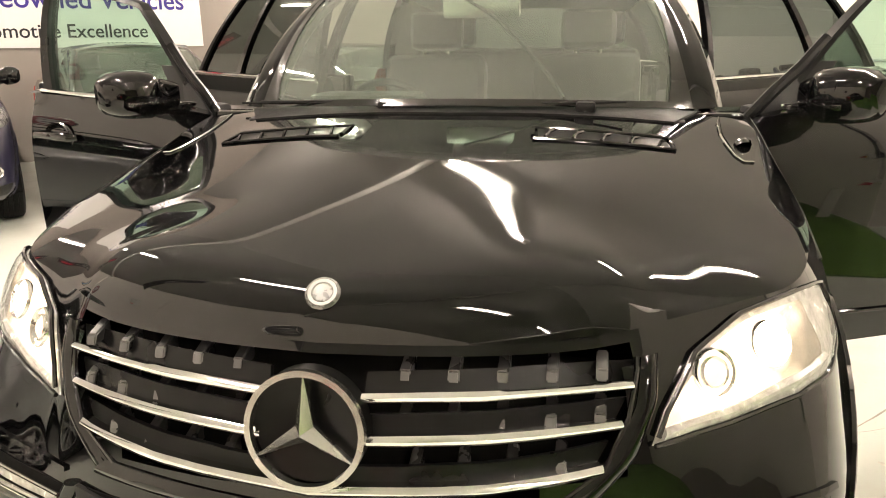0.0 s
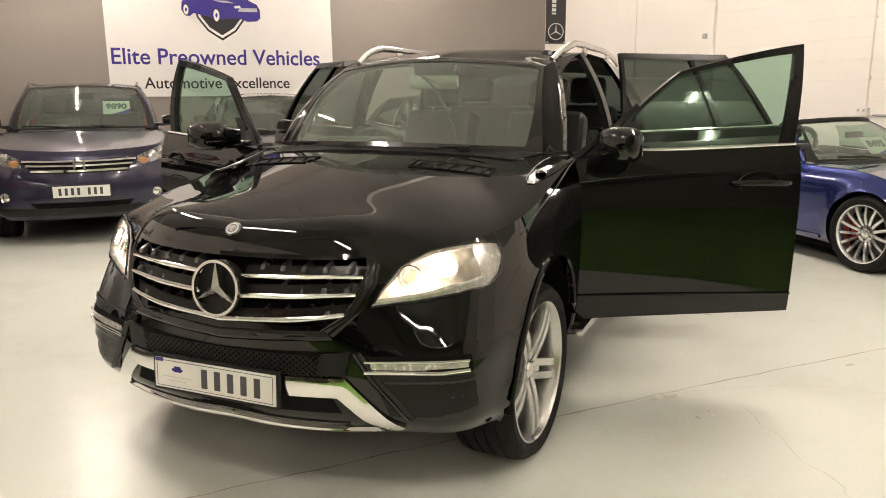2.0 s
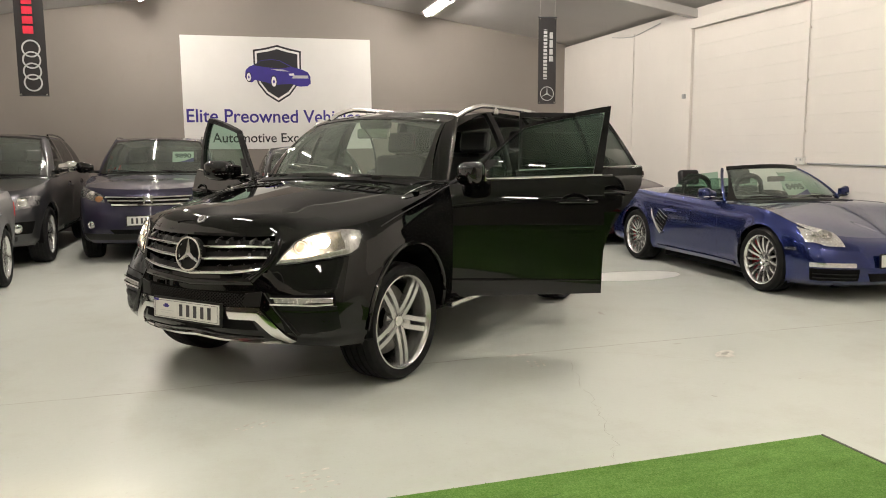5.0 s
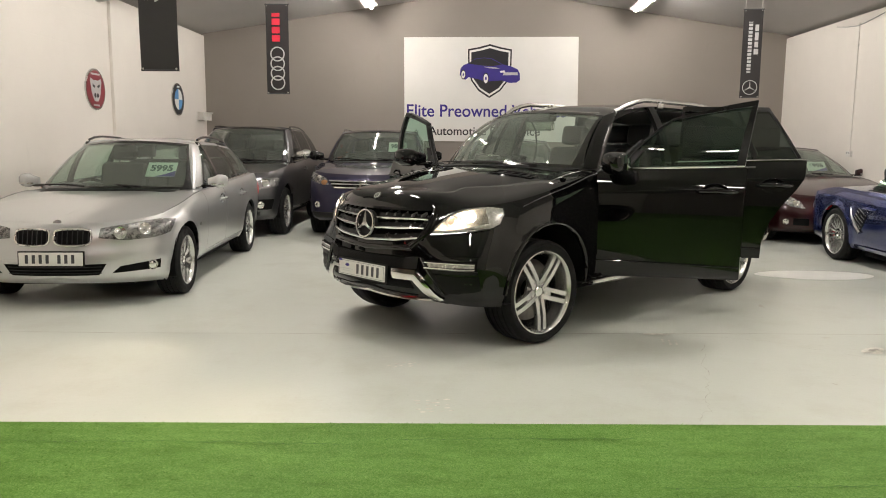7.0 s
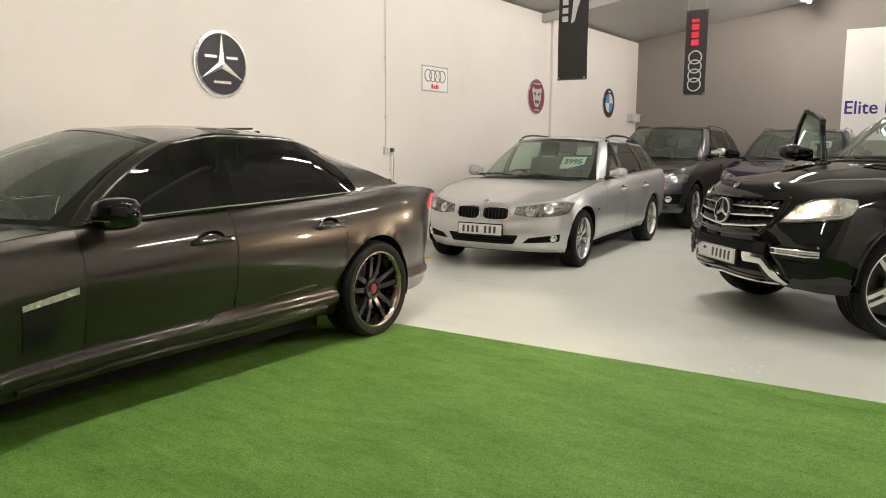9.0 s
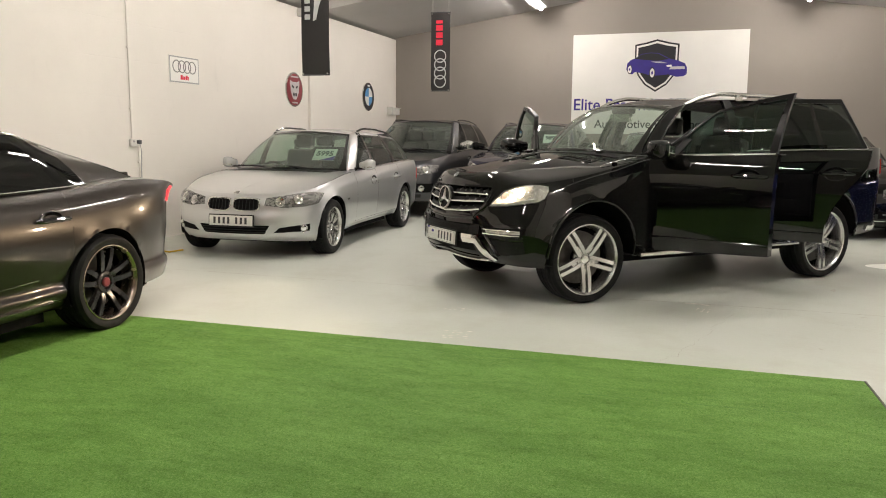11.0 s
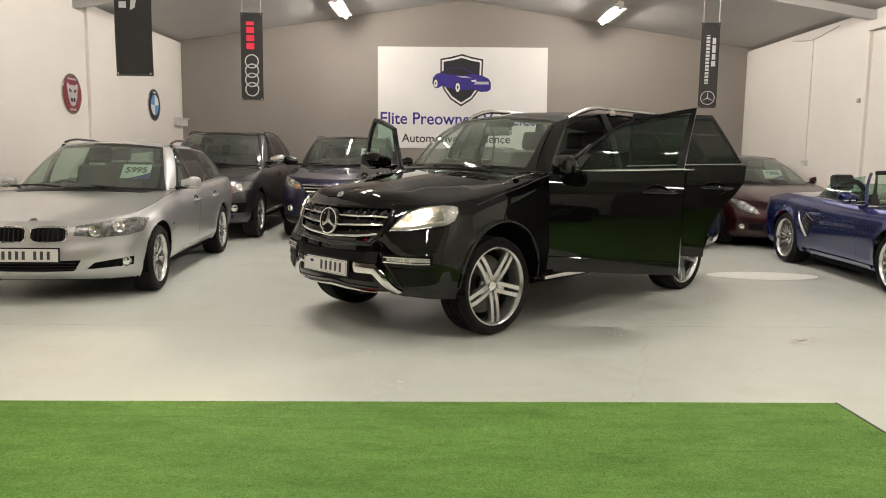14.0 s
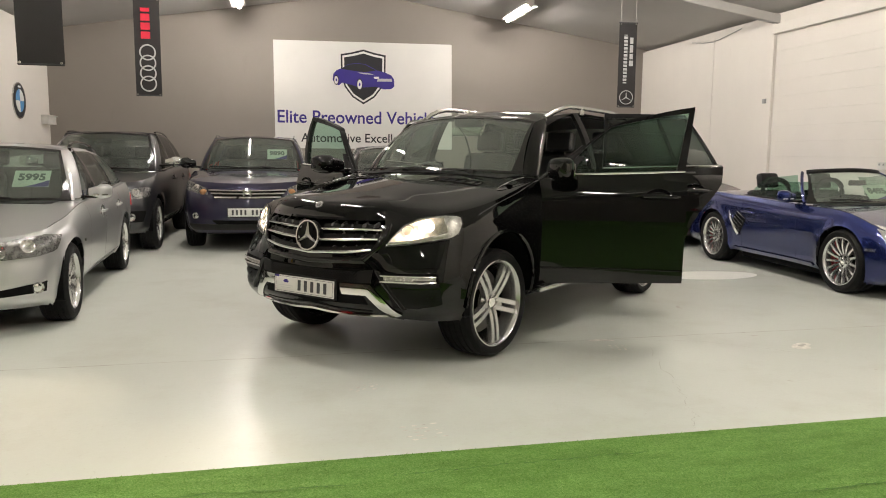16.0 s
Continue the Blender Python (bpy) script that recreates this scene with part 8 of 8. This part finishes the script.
# bronze-grey saloon on the turf
def bronze_details(car, sh, s, mat):
    kidney(car, sh, s, 0.0, 0.42, 0.68, 0.5, 9)
    lamps(car, sh, s, [(2.2, 0.45, 0.60), (2.05, 0.7, 0.60), (1.9, 0.83, 0.63)], [(2.17, 0.46, 0.68), (2.0, 0.68, 0.71), (1.8, 0.83, 0.74)], spots=((2.08, 0.6, 0.65, 0.05),))
    pair(sh, "side_intake", across(s, 0.45, 0.84, 0.28), across(s, 0.45, 0.84, 0.42), 10, 3, 0.006, 0.02, UNDER, car)
    common(car, sh, s, mat, 0.36, mz=0.06, mirror_mat=BLACK, mirror_size=(0.24, 0.25, 0.155))
    tails(car, sh, s, 0.82, 0.93, 0.5, 0.24, True)
    for sd in (1, -1):
        # side vent, sill blade and window bright line
        single(sh, "wing_vent", [(0.98, sd * 0.93, 0.62), (0.72, sd * 0.93, 0.66)], [(0.98, sd * 0.93, 0.645), (0.72, sd * 0.93, 0.69)], 8, 1, 0.008, 0.01, LAMPPALE, car, "pale chrome wing vent bar")
        single(sh, "wing_grille", [(0.97, sd * 0.93, 0.42), (0.84, sd * 0.93, 0.42)], [(0.98, sd * 0.93, 0.62), (0.78, sd * 0.93, 0.64)], 6, 4, 0.005, 0.01, PLASTIC, car)
        single(sh, "sill_blade", [(1.0, sd * 0.92, 0.185), (0, sd * 0.92, 0.185), (-1.0, sd * 0.92, 0.20)], [(1.0, sd * 0.93, 0.235), (0, sd * 0.93, 0.245), (-0.98, sd * 0.93, 0.27)], 20, 3, 0.02, 0.03, mat, car)
        single(sh, "door_crease", [(0.85, sd * 0.93, 0.335), (0, sd * 0.94, 0.375), (-0.88, sd * 0.94, 0.43)], [(0.85, sd * 0.93, 0.365), (0, sd * 0.94, 0.395), (-0.88, sd * 0.94, 0.437)], 20, 2, 0.007, 0.012, mat, car)
        pts = []
        for k, n in ((2, 8), (3, 2), (4, 8), (5, 2), (6, 6)):
            for i in range(n):
                p = sh.cab(k, 0.96, i / n)
                pts.append((p[0], sd * (p[1] + 0.008), p[2]))
        rod("window_bright_strip", pts, 0.0045, SATIN, car, 6)
        box("mirror_light", (B0(sh)[0] - 0.02, min(sd * 0.98, sd * 1.08), B0(sh)[2] + 0.035), (B0(sh)[0] + 0.022, max(sd * 0.98, sd * 1.08), B0(sh)[2] + 0.047), SATIN, car, 0.004)
    fin = prism("roof_aerial", [(-1.25, 1.37), (-1.08, 1.40), (-1.23, 1.432), (-1.26, 1.428)], "y", -0.012, 0.012, BLACK, car, 0.004)
    box("sunroof", (-0.22, -0.22, -0.012), (0.22, 0.22, 0.004), GLOSS, car, 0.005, m=pose(-0.78, 0, 1.44, 0, 1.5, 0))
    box("boot_spoiler", (-2.36, -0.36, 1.02), (-2.28, 0.36, 1.058), mat, car, 0.01)
    interior(car, s, -1)


def B0(sh):
    return sh.B[2]


BRONZE_SPEC = spec(2.909, 2.33, -2.50, 0.938, 0.338, 0.372, 0.72, 0.955, 0.955, 1.03, 1.462, 0.98, 0.08, -0.22, -1.14, -0.98, -1.42, -1.26, -2.12, -1.50, 0.61, deck=-2.0, deck_z=1.03, sill=0.215, low_rear=True,
    rear_glass=BLACKGLASS, lining=CABIN, strip_mat=SATIN, handle_mat=GLOSS, pillar_mat=PILLAR, strip_r=0.005)
BRONZE_SPEC["bow"] = 0.065
BRONZE_SPEC["roofline"][1:] = [(-0.02, 0.54, 1.35), (-0.11, 0.58, 1.356), (-0.25, 0.60, 1.39), (-0.34, 0.605, 1.40), (-0.93, 0.605, 1.378), (-1.02, 0.60, 1.36), (-1.26, 0.575, 1.285), (-1.46, 0.5, 1.24), (-1.50, 0, 1.33)]
BRONZE_SPEC["rear"] = [(0, 0), (0.03, 0.4), (0.12, 0.70), (0.30, 0.89), (0.62, 0.985)]
BRONZE_SPEC["levels"] = [(0, -0.13, -0.10, 0.10), (0.09, -0.06, -0.03, 0.04), (0.165, -0.034, -0.01, 0.03), (0.225, -0.056, 0, 0.022), (0.34, -0.038, 0, 0.008), (0.48, -0.01, 0, 0), (0.66, 0.003, -0.02, 0.0), (0.82, -0.012, -0.05, 0.03), (0.93, -0.045, -0.10, 0.10), (1.0, -0.085, -0.17, 0.19)]
BRONZE_SPEC["top"][-2:] = [(-1.75, 1.035), (-2.1, 1.02), (-2.35, 0.985), (-2.52, 0.93)]
BRONZE_SPEC["boot"] = [(-1.95, 1.05), (-2.15, 1.055), (-2.35, 1.05), (-2.52, 1.02)]
BRONZE_SPEC["roof"] = [(0.08, 1.42), (-0.3, 1.452), (-0.7, 1.448), (-1.1, 1.41), (-1.50, 1.33)]
build_car("saloon_car", "bronze-grey saloon with dark windows and black alloys on the turf", pose(-1.925, -2.575, 0, 0, 0, -89.6), BRONZE_SPEC, BRONZE, (BLACKGLASS, BLACKGLASS),
    dict(rim=0.262, width=0.25, style="twin5dark", metal=DARKALLOY, lip=POLISHED, caliper=SATIN), [(0.68, -0.22), (-0.22, -1.14)], bronze_details)


# blue open roadster
def blue_details(car, sh, s, mat):
    lamps(car, sh, s, [(1.88, 0.50, 0.50), (1.80, 0.62, 0.49), (1.68, 0.74, 0.53)], [(1.72, 0.50, 0.655), (1.6, 0.62, 0.69), (1.48, 0.74, 0.69)], mat_in=LAMPPALE, spots=((1.74, 0.60, 0.60, 0.06), (1.68, 0.67, 0.57, 0.035)))
    single(sh, "lower_grille", across(s, -0.30, 0.30, 0.18), across(s, -0.34, 0.34, 0.28), 12, 3, 0.006, 0.02, UNDER, car)
    pair(sh, "side_intake", across(s, 0.42, 0.78, 0.19), across(s, 0.42, 0.78, 0.32), 10, 3, 0.006, 0.02, UNDER, car)
    for q in range(2):
        pair(sh, "intake_slat", across(s, 0.44, 0.76, 0.225 + 0.04 * q), across(s, 0.44, 0.76, 0.235 + 0.04 * q), 8, 1, 0.014, 0.012, PLASTIC, car)
    pair(sh, "fog_light", across(s, 0.45, 0.78, 0.335), across(s, 0.45, 0.78, 0.375), 8, 2, 0.012, 0.02, REFLECTOR, car)
    common(car, sh, s, mat, 0.40, marks=False)
    tails(car, sh, s, 0.55, 0.72, 0.5, 0.12)
    for sd in (1, -1):
        single(sh, "side_repeater", [(1.56, sd * 0.9, 0.475), (1.66, sd * 0.88, 0.475)], [(1.56, sd * 0.9, 0.505), (1.66, sd * 0.88, 0.505)], 4, 1, 0.01, 0.012, SATIN, car)
        v = single(sh, "side_vent", [(-0.62, sd * 0.9, 0.42), (-0.54, sd * 0.9, 0.50), (-0.47, sd * 0.9, 0.62)], [(-0.80, sd * 0.9, 0.52), (-0.72, sd * 0.9, 0.62), (-0.66, sd * 0.9, 0.70)], 8, 3, 0.003, 0.01, UNDER, car)
        for q in range(5):
            t = q / 4
            a = Vector((-0.60 + 0.12 * t, sd * 0.9, 0.45 + 0.16 * t))
            b = Vector((-0.76 + 0.10 * t, sd * 0.9, 0.55 + 0.14 * t))
            rod("vent_slat", [sh.snap(a, 0.008), sh.snap((a + b) / 2, 0.01), sh.snap(b, 0.008)], 0.007, SATIN, v, 5)
        rod("vent_blade", [sh.snap((-0.62, sd * 0.9, 0.40), 0.012), sh.snap((-0.70, sd * 0.9, 0.47), 0.014), sh.snap((-0.80, sd * 0.9, 0.60), 0.014), sh.snap((-0.83, sd * 0.9, 0.69), 0.01)], [0.02, 0.018, 0.013, 0.008], SATIN, v, 8)
        single(sh, "sill_skirt", [(0.75, sd * 0.88, 0.15), (-0.75, sd * 0.88, 0.15)], [(0.75, sd * 0.89, 0.215), (-0.75, sd * 0.89, 0.215)], 12, 2, 0.012, 0.02, mat, car)
        # roll hoop and seat behind each place
        hoop = [(-0.62, sd * 0.20, 0.82)] + [(-0.64, sd * (0.38 - 0.18 * math.cos(math.pi * q / 12)), 0.96 + 0.13 * math.sin(math.pi * q / 12)) for q in range(13)] + [(-0.62, sd * 0.56, 0.82)]
        rod("roll_hoop", hoop, 0.03, PLASTIC, car, 10)
        # screen pillar in body colour
        pts = [np.array(sh.cab(1, t, 0.5)) * np.array([1, sd, 1]) for t in np.linspace(0, 1.0, 9)]
        rod("screen_pillar", [tuple(p) for p in pts], 0.018, mat, car, 10)
    top = [tuple(sh.cab(0, 1.0, u)) for u in np.linspace(1, 0, 9)]
    top = top + [(x, -y, z) for x, y, z in top[::-1][1:]]
    rod("screen_header", top, 0.026, PLASTIC, car, 10)
    box("deck_screen", (-0.64, -0.5, 0.85), (-0.63, 0.5, 1.06), GLASS, car)
    box("hood_cover", (-1.05, -0.66, 0.80), (-0.62, 0.66, 0.885), PLASTIC, car, 0.04)
    interior(car, dict(s, dash=0.87, seat_drop=0.16), -1, LEATHER, rear=False)


BLUE_SPEC = spec(2.415, 2.07, -2.16, 0.875, 0.325, 0.352, 0.60, 0.865, 0.86, 0.90, 1.28, 0.78, 0.22, -0.58, -0.75, -0.7, -0.9, -0.88, -1.0, -0.95, 0.56, deck=-0.78, deck_z=0.90, sill=0.19,
    kinds=["screen", None, "glass", None, None, None, None, None, None], open_top=True, hump=0.075, flare=0.02, handle_z=0.70, strip=(0.4, -0.5), strip_mat=PLASTIC)
BLUE_SPEC["roofline"][:2] = [(0.20, 0, 1.225), (0.05, 0.47, 1.20)]
BLUE_SPEC["roofline"][3] = (-0.45, 0.60, 1.15)
BLUE_SPEC["roofline"][2] = (-0.02, 0.53, 1.185)
BLUE_SPEC["top"][-2:] = [(-1.3, 0.90), (-1.8, 0.84), (-2.18, 0.76)]
BLUE_SPEC["boot"] = [(-0.7, 0.92), (-1.3, 0.93), (-1.8, 0.88), (-2.18, 0.78)]
blue_car, blue_shell = build_car("roadster", "blue open-top roadster with silver multi-spoke wheels by the wall", pose(7.005, 3.97, 0, 0, 0, -90), BLUE_SPEC, BLUE, (DOORGLASS, GLASS),
    dict(rim=0.245, width=0.25, style="multi", caliper=REDPLASTIC), [(0.48, -0.58)], blue_details)
price_card(blue_car.matrix_basis @ pose(0.44, 0.16, 0.985, 44, 0, 90), "8495")


# dark red saloon
def wine_details(car, sh, s, mat):
    single(sh, "grille", across(s, -0.28, 0.28, 0.47), across(s, -0.38, 0.38, 0.635), 14, 4, 0.006, 0.02, UNDER, car)
    for q in range(4):
        w = 0.29 + 0.022 * q
        single(sh, "grille_bar", across(s, -w, w, 0.49 + 0.04 * q), across(s, -w, w, 0.502 + 0.04 * q), 14, 1, 0.014, 0.014, CHROME, car)
    star("grille_star", 0.075, pose(s["xf"] + 0.0, 0, 0.56, 90, 0, 90), CHROME, car, 0.12, 0.012, 0.1)
    lamps(car, sh, s, [(2.12, 0.50, 0.52), (2.02, 0.66, 0.54), (1.9, 0.76, 0.60)], [(2.05, 0.56, 0.63), (1.88, 0.70, 0.69), (1.70, 0.82, 0.72)], spots=((2.03, 0.6, 0.585, 0.045), (1.92, 0.70, 0.63, 0.05)))
    fog(car, sh, s, 0.72, 0.33, 0.042)
    pair(sh, "side_intake", across(s, 0.45, 0.64, 0.28), across(s, 0.45, 0.64, 0.38), 8, 3, 0.006, 0.02, UNDER, car)
    common(car, sh, s, mat, 0.38, mz=0.06)
    tails(car, sh, s, 0.68, 0.85)
    interior(car, s, -1)


WINE_SPEC = spec(2.854, 2.22, -2.56, 0.93, 0.33, 0.365, 0.70, 0.93, 0.93, 1.0, 1.39, 0.95, 0.05, -0.22, -1.1, -0.95, -1.5, -1.28, -2.1, -1.4, 0.59, deck=-2.05, deck_z=0.99, sill=0.215, low_rear=True, rear_glass=TINTED)
WINE_SPEC["roofline"][5:] = [(-0.95, 0.585, 1.31), (-1.03, 0.58, 1.295), (-1.32, 0.55, 1.215), (-1.44, 0.48, 1.21), (-1.40, 0, 1.27)]
WINE_SPEC["roof"] = [(0.05, 1.36), (-0.35, 1.39), (-0.7, 1.382), (-1.1, 1.335), (-1.40, 1.27)]
wine_car, wine_shell = build_car("saloon_car", "dark red saloon parked behind the blue roadster", pose(6.93, 8.62, 0, 0, 0, -92), WINE_SPEC, WINE, (GLASS, TINTED),
    dict(rim=0.24, width=0.235, style="five"), [(0.65, -0.22), (-0.22, -1.1)], wine_details)
price_card(wine_car.matrix_basis @ pose(0.45, 0.30, 1.08, 42, 0, 90), "6995")


# black saloon beside it
def ink_details(car, sh, s, mat):
    single(sh, "grille", across(s, -0.30, 0.30, 0.50), across(s, -0.36, 0.36, 0.74), 14, 5, 0.008, 0.02, UNDER, car)
    for q in range(5):
        w = 0.30 + 0.012 * q
        single(sh, "grille_bar", across(s, -w, w, 0.525 + 0.045 * q), across(s, -w, w, 0.54 + 0.045 * q), 14, 1, 0.016, 0.014, CHROME, car)
    loop = [(-0.30, 0.50), (0.30, 0.50), (0.37, 0.72), (0.34, 0.75), (-0.34, 0.75), (-0.37, 0.72), (-0.30, 0.50)]
    rod("grille_frame", [sh.snap((fx(s, y), y, z), 0.012) for (y0, z0), (y1, z1) in zip(loop, loop[1:]) for y, z in [(y0 + (y1 - y0) * t / 5, z0 + (z1 - z0) * t / 5) for t in range(5)]], 0.012, CHROME, car, 6)
    lamps(car, sh, s, [(2.22, 0.44, 0.58), (2.1, 0.64, 0.57), (1.95, 0.78, 0.60)], [(2.17, 0.46, 0.70), (2.02, 0.64, 0.73), (1.82, 0.80, 0.75)], spots=((2.1, 0.57, 0.64, 0.05), (1.98, 0.70, 0.66, 0.05)))
    single(sh, "bumper_strip", across(s, -0.8, 0.8, 0.27), across(s, -0.8, 0.8, 0.285), 20, 1, 0.012, 0.012, CHROME, car)
    pair(sh, "side_intake", across(s, 0.40, 0.80, 0.31), across(s, 0.40, 0.80, 0.41), 8, 3, 0.006, 0.02, UNDER, car)
    pair(sh, "light_strip", across(s, 0.45, 0.80, 0.36), across(s, 0.45, 0.80, 0.375), 8, 1, 0.014, 0.012, CHROME, car)
    common(car, sh, s, mat, 0.42)
    tails(car, sh, s, 0.75, 0.92)
    interior(car, s, -1)


INK_SPEC = spec(3.035, 2.32, -2.62, 0.93, 0.335, 0.37, 0.77, 0.99, 0.99, 1.05, 1.47, 1.0, 0.12, -0.22, -1.2, -1.05, -1.7, -1.45, -2.15, -1.6, 0.62, deck=-2.1, deck_z=1.04, sill=0.225, low_rear=True, rear_glass=TINTED)
build_car("saloon_car", "black saloon with chrome grille parked behind the off-roader", pose(4.88, 8.6, 0, 0, 0, -90), INK_SPEC, BLACK, (GLASS, TINTED),
    dict(rim=0.25, width=0.24, style="five"), [(0.68, -0.22), (-0.22, -1.2)], ink_details)


# dark hatchback against the gable
def dark_details(car, sh, s, mat):
    single(sh, "grille", across(s, -0.4, 0.4, 0.66), across(s, -0.45, 0.45, 0.76), 12, 3, 0.006, 0.02, UNDER, car)
    lamps(car, sh, s, [(1.98, 0.46, 0.66), (1.85, 0.64, 0.67), (1.7, 0.76, 0.7)], [(1.95, 0.47, 0.76), (1.8, 0.64, 0.79), (1.6, 0.77, 0.82)], spots=((1.88, 0.58, 0.72, 0.05),))
    common(car, sh, s, mat, 0.5)
    tails(car, sh, s, 0.8, 1.0)
    interior(car, s, -1)


DARK_SPEC = spec(2.58, 2.08, -2.05, 0.875, 0.315, 0.35, 0.80, 1.0, 0.99, 1.08, 1.50, 1.0, 0.2, -0.14, -1.02, -0.92, -1.7, -1.5, -1.95, -1.7, 0.60, sill=0.25, rear_glass=TINTED)
build_car("hatchback_car", "dark grey hatchback parked under the wall board", pose(2.32, 8.95, 0, 0, 0, -90), DARK_SPEC, INK, (GLASS, TINTED),
    dict(rim=0.22, width=0.21, style="five"), [(0.66, -0.14), (-0.14, -1.02)], dark_details)
